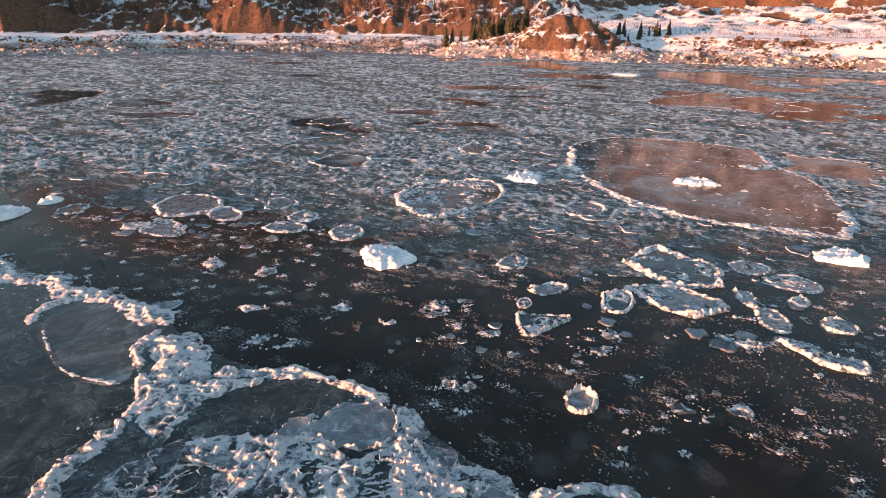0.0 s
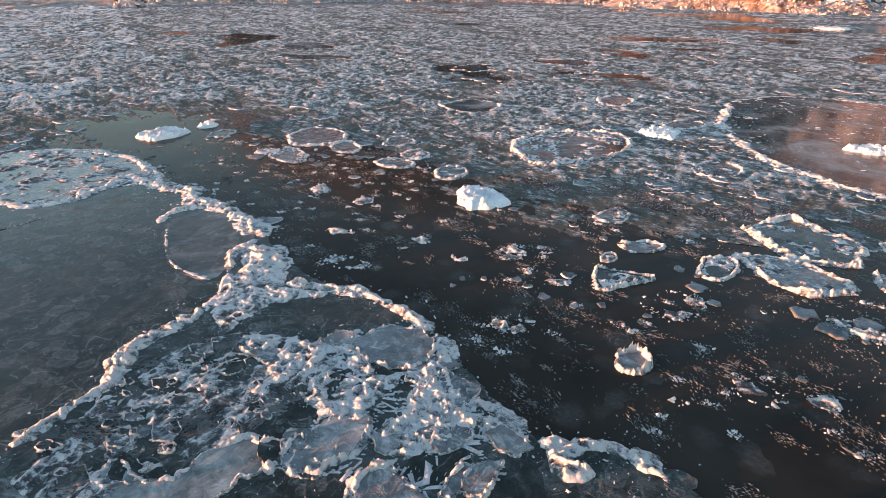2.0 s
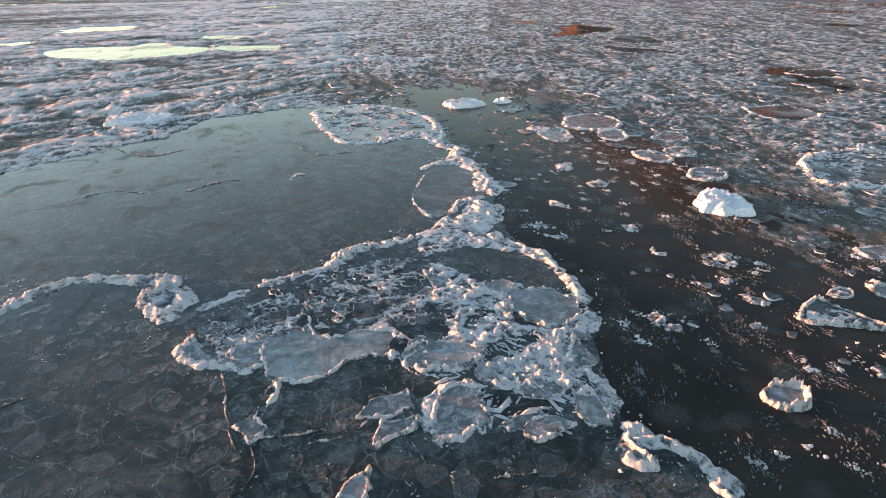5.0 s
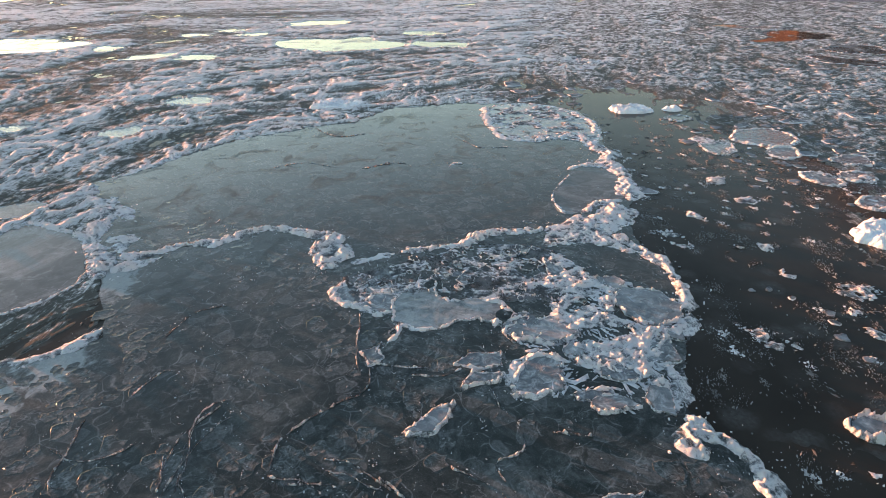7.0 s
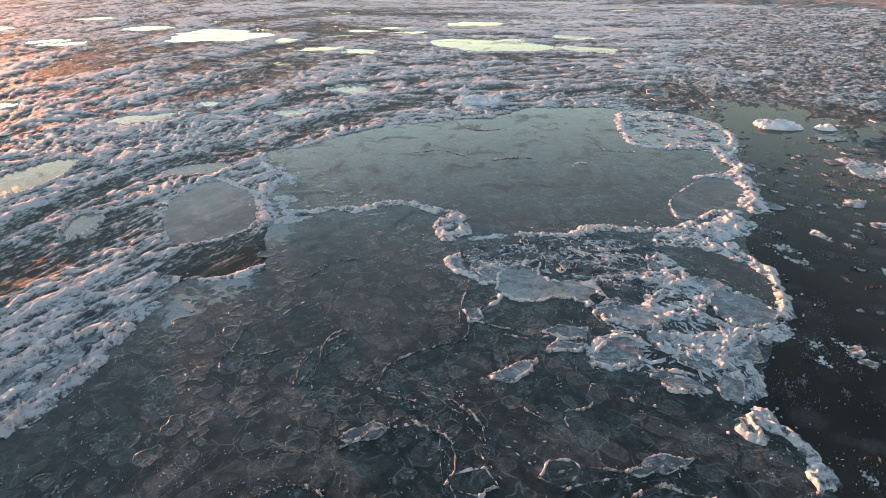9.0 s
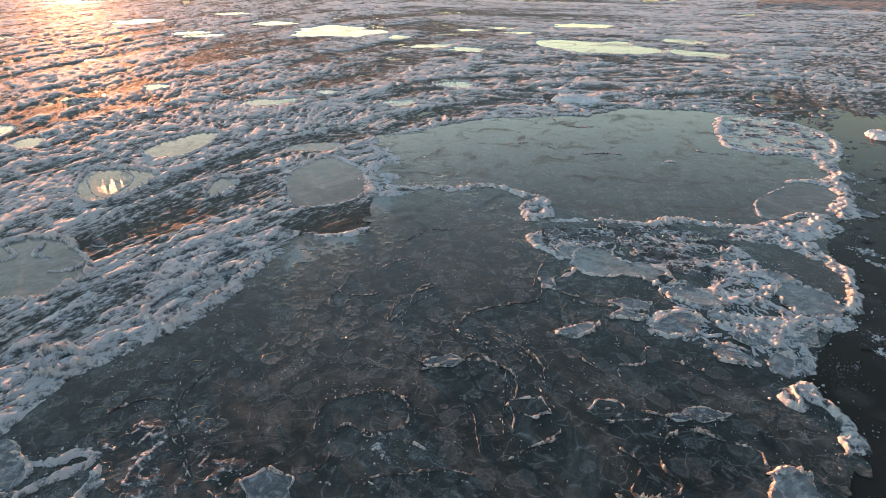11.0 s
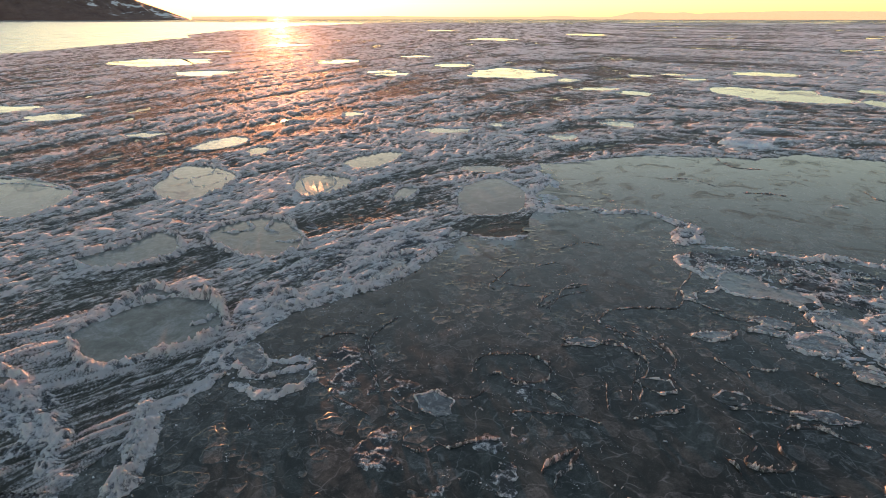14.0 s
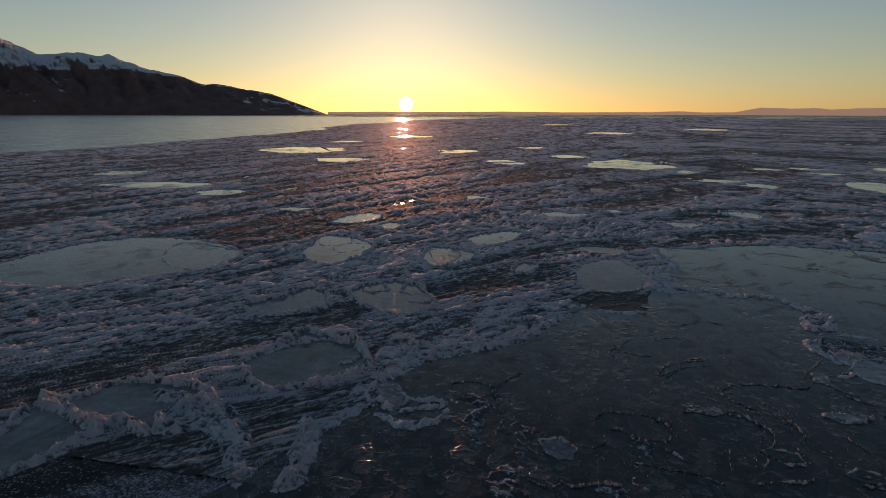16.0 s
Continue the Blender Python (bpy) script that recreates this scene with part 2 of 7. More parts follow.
def make_water():
    """Silty water with slush and chips of brash; the attribute "cover" says how much of it is ice."""
    m, n, l, p = material("silty_water_with_brash")
    v = coords(n, l)
    att = n.new("ShaderNodeAttribute")
    att.attribute_name = "cover"
    cover = att.outputs["Fac"]
    chip_masks, heights = None, None
    patch = noise_at(n, l, coords(n, l, (0.35, 1.3, 1), 0.35), 0.16, 6, 0.66, 0.4)
    dens = maths(n, l, "ADD", cover, maths(n, l, "MULTIPLY", maths(n, l, "SUBTRACT", patch, 0.5), 1.1))
    for scale, edge, less in ((9.0, 0.05, 0.45), (17.0, 0.04, 0.35)):
        cell = node(n, "ShaderNodeTexVoronoi", Scale=scale)
        l.new(v, cell.inputs["Vector"])
        rim = node(n, "ShaderNodeTexVoronoi", Scale=scale)
        rim.feature = "DISTANCE_TO_EDGE"
        l.new(v, rim.inputs["Vector"])
        sep = n.new("ShaderNodeSeparateColor")
        l.new(cell.outputs["Color"], sep.inputs[0])
        here = maths(n, l, "LESS_THAN", sep.outputs[0], maths(n, l, "MULTIPLY", maths(n, l, "SUBTRACT", dens, less), 0.72))
        inside = ramp(n, l, rim.outputs["Distance"], [(edge * 0.5, 0.0), (edge, 1.0)])
        one = maths(n, l, "MULTIPLY", here, inside)
        one = maths(n, l, "MULTIPLY", one, maths(n, l, "ADD", 0.35, maths(n, l, "MULTIPLY", sep.outputs[1], 0.65)))
        chip_masks = one if chip_masks is None else maths(n, l, "MAXIMUM", chip_masks, one)
    grain = noise_at(n, l, v, 5.0, 6, 0.7)
    slush = maths(n, l, "MULTIPLY", ramp(n, l, dens, [(0.35, 0.0), (1.0, 0.5)]), ramp(n, l, grain, [(0.35, 0.1), (0.65, 1.0)]))
    ice = maths(n, l, "MAXIMUM", chip_masks, slush)
    silt = ramp(n, l, noise_at(n, l, v, 0.22, 4), [(0.3, (0.021, 0.0185, 0.016)), (0.7, (0.041, 0.037, 0.032))])
    # slabs of slush hanging below the surface
    deep = node(n, "ShaderNodeTexVoronoi", Scale=0.75)
    wob = n.new("ShaderNodeTexNoise")
    wob.inputs["Scale"].default_value = 1.4
    l.new(v, wob.inputs["Vector"])
    bent = n.new("ShaderNodeVectorMath")
    bent.operation = "MULTIPLY_ADD"
    l.new(wob.outputs["Color"], bent.inputs[0])
    bent.inputs[1].default_value = (0.9, 0.9, 0)
    l.new(v, bent.inputs[2])
    l.new(bent.outputs[0], deep.inputs["Vector"])
    tone = n.new("ShaderNodeSeparateColor")
    l.new(deep.outputs["Color"], tone.inputs[0])
    hung = maths(n, l, "MULTIPLY", ramp(n, l, deep.outputs["Distance"], [(0.22, 1.0), (0.52, 0.0)]), ramp(n, l, tone.outputs[0], [(0.45, 0.0), (0.9, 1.0)]))
    hung = maths(n, l, "MULTIPLY", hung, ramp(n, l, noise_at(n, l, v, 6.0, 5, 0.7), [(0.35, 0.25), (0.65, 1.0)]))
    silt = mix(n, l, maths(n, l, "MULTIPLY", hung, 0.55), silt, (0.105, 0.110, 0.108))
    l.new(mix(n, l, ice, silt, (0.46, 0.48, 0.52)), p.inputs["Base Color"])
    still = n.new("ShaderNodeAttribute")
    still.attribute_name = "calm"
    calm = still.outputs["Fac"]
    l.new(maths(n, l, "ADD", maths(n, l, "SUBTRACT", 0.16, maths(n, l, "MULTIPLY", calm, 0.04)), maths(n, l, "MULTIPLY", ice, 0.35)), p.inputs["Roughness"])
    p.inputs["IOR"].default_value = 1.33
    l.new(maths(n, l, "SUBTRACT", maths(n, l, "ADD", 0.06, maths(n, l, "MULTIPLY", calm, 0.04)), maths(n, l, "MULTIPLY", ice, 0.26), True), p.inputs["Specular IOR Level"])
    relief = maths(n, l, "ADD", maths(n, l, "MULTIPLY", ice, maths(n, l, "ADD", 0.6, grain)), maths(n, l, "MULTIPLY", noise_at(n, l, v, 2.2, 3), 0.03))
    bump(n, l, p, relief, 0.2, 0.08)
    return m


WATER = make_water()


def make_land(name, rock_a, rock_b, snow_from, snow_to, scale, tide=0.0):
    """Weathered rock and scrub with snow lying where the ground is flatter."""
    m, n, l, p = material(name)
    v = coords(n, l, (scale, scale, scale))
    geo = n.new("ShaderNodeNewGeometry")
    sep = n.new("ShaderNodeSeparateXYZ")
    l.new(geo.outputs["Normal"], sep.inputs[0])
    big = noise_at(n, l, v, 0.06, 6, 0.65)
    fine = noise_at(n, l, v, 0.9, 6, 0.7)
    rock = ramp(n, l, fine, [(0.3, rock_a), (0.7, rock_b)])
    level = maths(n, l, "ADD", sep.outputs[2], maths(n, l, "ADD", maths(n, l, "MULTIPLY", maths(n, l, "SUBTRACT", big, 0.5), 0.9), maths(n, l, "MULTIPLY", maths(n, l, "SUBTRACT", fine, 0.5), 0.5)))
    snow = ramp(n, l, level, [(snow_from, 0.0), (snow_to, 1.0)])
    if tide:
        at = n.new("ShaderNodeSeparateXYZ")
        l.new(geo.outputs["Position"], at.inputs[0])
        below = ramp(n, l, maths(n, l, "MULTIPLY", maths(n, l, "ADD", at.outputs[2], maths(n, l, "MULTIPLY", maths(n, l, "SUBTRACT", big, 0.5), 3.0)), 0.1), [(tide * 0.1 - 0.06, 1.0), (tide * 0.1 + 0.04, 0.0)])
        rubble = ramp(n, l, noise_at(n, l, v, 0.35, 6, 0.75), [(0.40, (0.08, 0.055, 0.045)), (0.52, (0.30, 0.23, 0.20)), (0.66, (0.62, 0.57, 0.55))])
        rock = mix(n, l, below, rock, rubble)
        snow = maths(n, l, "MULTIPLY", snow, maths(n, l, "SUBTRACT", 1.0, maths(n, l, "MULTIPLY", below, 0.85)))
    l.new(mix(n, l, snow, rock, (0.80, 0.81, 0.83)), p.inputs["Base Color"])
    p.inputs["Roughness"].default_value = 0.9
    bump(n, l, p, fine, 0.8, 0.8 / scale)
    return m


SHORE = make_land("shore_rock_and_snow", (0.030, 0.017, 0.011), (0.17, 0.092, 0.056), 0.84, 0.95, 1.0, 3.2)
# rock tones lifted and reddened, so some haze is put into the colour
MOUNTAIN = make_land("mountain_rock_and_forest", (0.105, 0.058, 0.050), (0.23, 0.14, 0.115), 0.97, 1.14, 0.012)
SNOWCAP = make_land("mountain_snow", (0.10, 0.08, 0.08), (0.20, 0.17, 0.17), 0.66, 0.86, 0.012)
FAR_HILL = make_land("distant_hills_haze_glow", (0.22, 0.16, 0.15), (0.30, 0.22, 0.20), 1.2, 1.3, 0.01)
# sunlit air towards the far coast, painted as a glow of the hills themselves
haze_glow = FAR_HILL.node_tree.nodes["Principled BSDF"]
haze_glow.inputs["Emission Color"].default_value, haze_glow.inputs["Emission Strength"].default_value = (1.0, 0.58, 0.34, 1), 0.42


def make_plain(name, a, b, scale, rough, metal=0.0):
    m, n, l, p = material(name)
    v = coords(n, l)
    l.new(ramp(n, l, noise_at(n, l, v, scale, 5, 0.65), [(0.35, a), (0.65, b)]), p.inputs["Base Color"])
    p.inputs["Roughness"].default_value, p.inputs["Metallic"].default_value = rough, metal
    bump(n, l, p, noise_at(n, l, v, scale * 4, 3), 0.3, 0.2 / scale)
    return m


SHORE_ICE = make_rime("stranded_shore_ice", (0.60, 0.56, 0.55), (0.17, 0.13, 0.11), 0.35, 0.85)
BOULDER = make_plain("dark_boulder_rock", (0.035, 0.024, 0.018), (0.15, 0.095, 0.065), 0.8, 0.9)
BARK = make_plain("bark", (0.07, 0.045, 0.03), (0.16, 0.10, 0.07), 3.0, 0.9)
NEEDLES = make_plain("spruce_needles", (0.02, 0.028, 0.014), (0.07, 0.065, 0.03), 1.5, 0.8)
TWIGS = make_plain("bare_twigs", (0.06, 0.032, 0.022), (0.17, 0.09, 0.06), 0.3, 0.9)
CAR_WHITE = make_plain("white_car_paint", (0.65, 0.66, 0.68), (0.80, 0.80, 0.82), 0.5, 0.35)
CAR_DARK = make_plain("dark_car_paint", (0.03, 0.035, 0.045), (0.06, 0.065, 0.075), 0.5, 0.35)
RUBBER = make_plain("tyre_rubber", (0.02, 0.02, 0.02), (0.04, 0.04, 0.04), 5.0, 0.8)
GLASS = make_plain("dark_car_glass", (0.02, 0.022, 0.025), (0.03, 0.03, 0.035), 1.0, 0.1)
# ---- mesh helpers ----
def mesh_from(name, verts, faces, mat, smooth=False):
    me = bpy.data.meshes.new(name)
    verts = np.asarray(verts, float)
    faces = np.asarray(faces, np.int32) if not isinstance(faces, list) else faces
    if isinstance(faces, list):
        me.from_pydata(verts.tolist(), [], faces)
    else:
        me.vertices.add(len(verts))
        me.vertices.foreach_set("co", verts.ravel())
        k = faces.shape[1]
        me.loops.add(faces.size)
        me.loops.foreach_set("vertex_index", faces.ravel())
        me.polygons.add(len(faces))
        me.polygons.foreach_set("loop_start", np.arange(len(faces), dtype=np.int32) * k)
        me.update(calc_edges=True)
    me.materials.append(mat)
    if smooth:
        me.shade_smooth()
    return me


def part(name, mesh, parent, label=""):
    ob = new(name, mesh)
    ob.parent = parent
    return tagged(ob, label)


def grid_faces(rows, cols, wrap=False):
    """Two triangles a cell of a grid of rows x cols vertices; wrap joins the last column to the first."""
    i, j = np.meshgrid(np.arange(rows - 1), np.arange(cols if wrap else cols - 1), indexing="ij")
    a, b = i * cols + j, i * cols + (j + 1) % cols
    c, d = a + cols, b + cols
    return np.concatenate([np.stack([a, b, d], -1).reshape(-1, 3), np.stack([a, d, c], -1).reshape(-1, 3)])


def glide(points, step):
    """A smooth line through the points, with a vertex every step metres."""
    p = np.asarray(points, float)
    p = np.concatenate([[2 * p[0] - p[1]], p, [2 * p[-1] - p[-2]]])
    out = []
    for a, b, c, d in zip(p[:-3], p[1:-2], p[2:-1], p[3:]):
        t = np.arange(0, 1, 0.1)[:, None]
        out.append(0.5 * (2 * b + (c - a) * t + (2 * a - 5 * b + 4 * c - d) * t**2 + (3 * b - a - 3 * c + d) * t**3))
    line = np.concatenate(out + [p[-2:-1]])
    s = np.r_[0, np.cumsum(np.hypot(*np.diff(line, axis=0).T))]
    at = np.linspace(0, s[-1], max(4, int(s[-1] / step)))
    return np.stack([np.interp(at, s, line[:, 0]), np.interp(at, s, line[:, 1])], -1), at


def inside(x, y, polygon):
    x, y, hit = np.asarray(x), np.asarray(y), np.zeros(np.shape(x), bool)
    for (ax, ay), (bx, by) in zip(polygon, polygon[1:] + polygon[:1]):
        if ay != by:
            hit ^= ((ay > y) != (by > y)) & (x < (bx - ax) * (y - ay) / (by - ay) + ax)
    return hit


def gap_to(x, y, polygon):
    """Distance to the outline of a polygon."""
    best = np.full(np.shape(x), 1e9)
    for (ax, ay), (bx, by) in zip(polygon, polygon[1:] + polygon[:1]):
        dx, dy = bx - ax, by - ay
        t = np.clip(((x - ax) * dx + (y - ay) * dy) / (dx * dx + dy * dy + 1e-9), 0, 1)
        best = np.minimum(best, np.hypot(x - ax - t * dx, y - ay - t * dy))
    return best


BLOCK = [(-1, -1, -0.6), (1, -1, -0.6), (1, 1, -0.6), (-1, 1, -0.6), (-0.75, -0.75, 0.7), (0.8, -0.7, 0.7), (0.7, 0.8, 0.7), (-0.8, 0.7, 0.7)]
BLOCK_F = [(0, 1, 5), (0, 5, 4), (1, 2, 6), (1, 6, 5), (2, 3, 7), (2, 7, 6), (3, 0, 4), (3, 4, 7), (4, 5, 6), (4, 6, 7)]


def lumps(rng, places, sizes, flat=0.7):
    """Vertices and triangles of angular blocks of ice at the places."""
    n = len(places)
    block = np.array(BLOCK, float)
    v = block[None] * np.asarray(sizes)[:, None, None] * 0.8
    v = v * rng.uniform(0.45, 1.25, (n, 8, 3)) * np.stack([rng.uniform(0.7, 1.7, n), rng.uniform(0.6, 1.1, n), rng.uniform(0.5, 1.3, n) * flat], -1)[:, None]
    turn = rng.uniform(0, 6.28, n)
    c, s = np.cos(turn), np.sin(turn)
    lx, ly = rng.normal(0, 0.4, n)[:, None], rng.normal(0, 0.4, n)[:, None]
    v = np.stack([v[..., 0], v[..., 1], v[..., 2] + lx * v[..., 0] + ly * v[..., 1]], -1)
    v = np.stack([v[..., 0] * c[:, None] - v[..., 1] * s[:, None], v[..., 0] * s[:, None] + v[..., 1] * c[:, None], v[..., 2]], -1)
    v = v + np.asarray(places)[:, None]
    f = np.array(BLOCK_F)[None] + 8 * np.arange(n)[:, None, None]
    return v.reshape(-1, 3), f.reshape(-1, 3)


def cells(x, y, seed=0):
    """Nearest and second-nearest distances to jittered points, and two random numbers of the nearest one."""
    i, j = np.floor(x), np.floor(y)
    f1, f2 = np.full(x.shape, 9.0), np.full(x.shape, 9.0)
    r1, r2, ox, oy = (np.zeros(x.shape) for _ in range(4))
    for di in (-1, 0, 1):
        for dj in (-1, 0, 1):
            a, b = hashed(i + di, j + dj, seed), hashed(i + di, j + dj, seed + 1)
            dx, dy = i + di + 0.15 + 0.7 * a - x, j + dj + 0.15 + 0.7 * b - y
            d = np.hypot(dx, dy)
            closer = d < f1
            f2 = np.where(closer, f1, np.minimum(f2, d))
            f1 = np.where(closer, d, f1)
            ox, oy = np.where(closer, dx, ox), np.where(closer, dy, oy)
            r1, r2 = np.where(closer, hashed(i + di, j + dj, seed + 2), r1), np.where(closer, hashed(i + di, j + dj, seed + 3), r2)
    return f1, f2, r1, r2, ox, oy


def rubble_height(x, y, block, seed):
    """Relief of broken ice, about 0 to 1: flat pieces with upturned edges and crumbs of frost on them; and how frosted it is."""
    wx, wy = x + 1.1 * block * (fbm(x / block * 0.7, y / block * 0.7, 4, seed + 40) - 0.5), y + 1.1 * block * (fbm(x / block * 0.7 + 9, y / block * 0.7, 4, seed + 41) - 0.5)
    f1, f2, r1, r2, ox, oy = cells(wx / block, wy / block, seed)
    tilt = ox * np.cos(6.28 * r2) + oy * np.sin(6.28 * r2)
    edge = 1 - steps(f2 - f1, 0.02, 0.26)
    some = steps(fbm(x / block * 0.8, y / block * 0.8, 3, seed + 6), 0.36, 0.60)
    crest = ridged(wx * 3.0, wy * 3.0, 5, seed + 5)
    h = 0.02 + 0.26 * r1 + 0.55 * tilt * r1 + 0.26 * edge * some + 0.80 * crest
    # rises with edges and crests, so hollows get darker colour as if shaded
    frost = -0.12 + 0.32 * r2 + 0.32 * edge * some + 0.75 * crest
    return h, frost


def kept(x, y, z, inner, frost):
    """The faces of a grid that have a corner inside, the vertices that they use, and the frost on those."""
    f = grid_faces(*x.shape)[:, ::-1]
    f = f[inner.ravel()[f].any(1)]
    used, back = np.unique(f, return_inverse=True)
    v = np.stack([x.ravel(), y.ravel(), np.where(inner, z, -0.03).ravel()], -1)[used]
    return v, back.reshape(-1, 3), frost.ravel()[used]


def rubble_mesh(name, pieces, mat=None):
    v, f, frost = pieces
    me = mesh_from(name, v, f, mat or FROSTED)
    me.attributes.new("frost", "FLOAT", "POINT").data.foreach_set("value", frost.astype(np.float32))
    return me


def strip(points, width, height, seed, closed=False, step=None, block=None, ends=True, broken=0.0, base=0.02, thin=0.16, white=0.22):
    """Broken frosted ice heaped along a line; broken: how far the heap thins out in places."""
    far = np.hypot(np.mean([p[0] for p in points]) - 10, np.mean([p[1] for p in points]))
    step = step or min(0.022 + 0.0010 * far, 0.16)
    line, s = glide(list(points) + (list(points[:1]) if closed else []), step)
    tang = np.gradient(line, axis=0)
    tang /= np.hypot(*tang.T)[:, None] + 1e-9
    if closed:
        tang[0] = tang[-1] = tang[0] + tang[-1]
        tang[[0, -1]] /= np.hypot(*tang[0]) + 1e-9
    side = np.stack([-tang[:, 1], tang[:, 0]], -1)
    reach = 1.15 * width
    cols = int(np.clip(2 * reach / step, 7, 110))
    u = np.linspace(-reach, reach, cols)
    x, y = line[:, :1] + side[:, :1] * u, line[:, 1:] + side[:, 1:] * u
    f = 1.0 / width
    half = 0.5 * width * np.clip(0.35 + 1.5 * fbm(s * 0.55 * f**0.5, 0 * s + seed * 1.7, 4, 3) - broken * 2.2 * np.clip(fbm(s * 0.5 * f**0.5, 0 * s - seed * 2.3, 4, 4) - 0.36, 0, 1), thin, 1.7)
    if ends and not closed:
        half = half * np.clip(np.minimum(s, s[-1] - s) / (0.9 * width), 0.1, 1)
    shift = 0.7 * width * (fbm(s * 0.7 * f**0.5, 0 * s + seed * 3.1, 3, 7) - 0.5)
    strength = half[:, None] - np.abs(u - shift[:, None])
    strength = strength + 0.55 * width * (fbm(x * 1.3 * f, y * 1.3 * f, 3, seed) - 0.5) + 0.30 * width * (fbm(x * 4.5 * f**0.6, y * 4.5 * f**0.6, 3, seed + 1) - 0.5)
    up = np.clip(strength / (0.46 * width), 0, 1) ** 0.85
    h, frost = rubble_height(x, y, block or np.clip(0.5 * width, 0.12, 0.45), seed)
    z = base + height * up * (0.15 + h) * (0.45 + 1.1 * fbm(s * 0.8, 0 * s + seed, 3, 9))[:, None]
    return kept(x, y, z, strength > 0, frost + white - 0.06 + 0.25 * (up - 0.6))


def heap(polygon, height, seed, step=None, block=0.3, ragged=0.35, holes=0.0, base=0.03, soft=0.3, white=0.08):
    """Broken frosted ice heaped over an area; holes: how much of it lies bare."""
    p = np.array(polygon)
    far = np.hypot(*(p.mean(0) - (10, 0)))
    step = step or min(0.022 + 0.0010 * far, 0.22)
    x, y = np.meshgrid(np.arange(p[:, 0].min() - ragged, p[:, 0].max() + ragged, step), np.arange(p[:, 1].min() - ragged, p[:, 1].max() + ragged, step), indexing="ij")
    gap = gap_to(x, y, polygon)
    strength = np.where(inside(x, y, polygon), gap, -gap) + ragged * (1.3 * (fbm(x * 0.9 / ragged * 0.5, y * 0.9 / ragged * 0.5, 4, seed) - 0.5) + 0.5 * (fbm(x * 5, y * 5, 3, seed + 1) - 0.5))
    if holes:
        strength = np.minimum(strength, 1.6 * (fbm(x * 1.1, y * 1.1, 4, seed + 2) - 0.32 - 0.3 * holes))
    up = np.clip(strength / soft, 0, 1) ** 0.85
    h, frost = rubble_height(x, y, block, seed)
    z = base + height * up * (0.1 + h * (0.35 + 1.2 * fbm(x * 0.9, y * 0.9, 3, seed + 3)))
    return kept(x, y, z, strength > 0, frost + white)
# ---- plan of the ice ----
SHEET = [(-30.1, -7.1), (-33, -3.2), (-37.6, 3.2), (-39.1, 10.2), (-39.6, 14), (-43.2, 18.5), (-41, 27.6), (-33.5, 32.9), (-25.8, 30.3), (-19.1, 27), (-14, 24.6), (-11.2, 22.1), (-8, 20.2), (-5.5, 19.9), (-2.4, 18.2), (-0, 15.8), (1.9, 14), (3.6, 13.4), (4.5, 13.9), (6, 13.4), (6.3, 13.4), (14, 8), (24, 2), (34, -6), (30, -14), (12.8, -13.4), (11.4, -13.3), (9.3, -12.7), (8, -13.7), (5.1, -13.7), (2.3, -12.2), (-1.3, -9.7), (-6.5, -8.7), (-8.6, -8), (-9, -4.6), (-12, -4.6)]
PATCH_A = [(-38.9, 27.2), (-36, 25.1), (-30.1, 23.3), (-27, 23.8), (-25.7, 27.3), (-23.8, 28.6), (-25.7, 30.5), (-30.6, 32.8), (-34.7, 33), (-38.6, 30.8)]
POND_W = [(-19.8, -6.3), (-21.5, -7.1), (-23.2, -8.9), (-23, -10.7), (-19.8, -11.7), (-15.9, -11), (-13, -9.5), (-13.3, -7.8), (-14.2, -6.2), (-15.8, -5.7)]
POND_T = [(-18.8, 23.2), (-16.4, 20.6), (-14.8, 19.4), (-12.6, 18.9), (-13.3, 23.3), (-17, 25.7), (-18.5, 25.3)]
BAND = [(-14.5, -11.7), (-10.9, -12.5), (-6.6, -14.7), (-2.4, -15.9), (0.7, -16.7), (3.5, -16.4), (6, -15.3), (8, -14.5), (10.3, -14.1), (9, -13.1), (7.3, -13.2), (5.2, -13.2), (3.5, -12.6), (0.5, -11.2), (-4, -9.5), (-7.3, -9), (-9.2, -8.1), (-10.8, -10.5)]
RAFT = [(-7, 15.2), (-5, 16.6), (-2, 17.2), (-0.1, 14.9), (1.9, 13.5), (2.1, 11.9), (1, 10.9), (0.2, 9.5), (-1.2, 9.6), (-2.1, 10.6), (-3.8, 10.3), (-4.5, 10.8), (-3.3, 13), (-5, 13.8), (-6.7, 13.1)]
LITTER = [(-8.1, 16.1), (-9.7, 15.1), (-11.1, 13), (-11, 11), (-10.6, 8), (-10.4, 5.5), (-7.9, 5.5), (-7.8, 7.2), (-7.6, 8.6), (-5.6, 11.1), (-4.8, 13.6), (-7.8, 13.2)]
HEAP = [(-8.51, 15.29), (-6.64, 15.82), (-4.98, 16.05), (-3.63, 15.11), (-2.61, 15.05), (-1.53, 15.59), (-1.14, 16.32), (0.07, 15.27), (0.88, 14.27), (2, 13.89), (2.71, 13.26), (1.71, 12.95), (0.65, 13.02), (-0.06, 12.09), (-1.2, 11.68), (-1.99, 12.12), (-2.61, 12.87), (-3.48, 12.63), (-3.95, 11.76), (-4.02, 12.99), (-5.18, 13.82), (-5.5, 12.77), (-6.69, 12.06), (-7.04, 13.66)]
JUNCTION = [(-11.49, 16.82), (-11.81, 19.41), (-12.14, 22.87), (-10.38, 21.39), (-8.88, 19.32), (-7.67, 19.46), (-6.46, 19.96), (-7.28, 18.93), (-9, 17.86), (-9.34, 16.05), (-9.12, 15.32)]
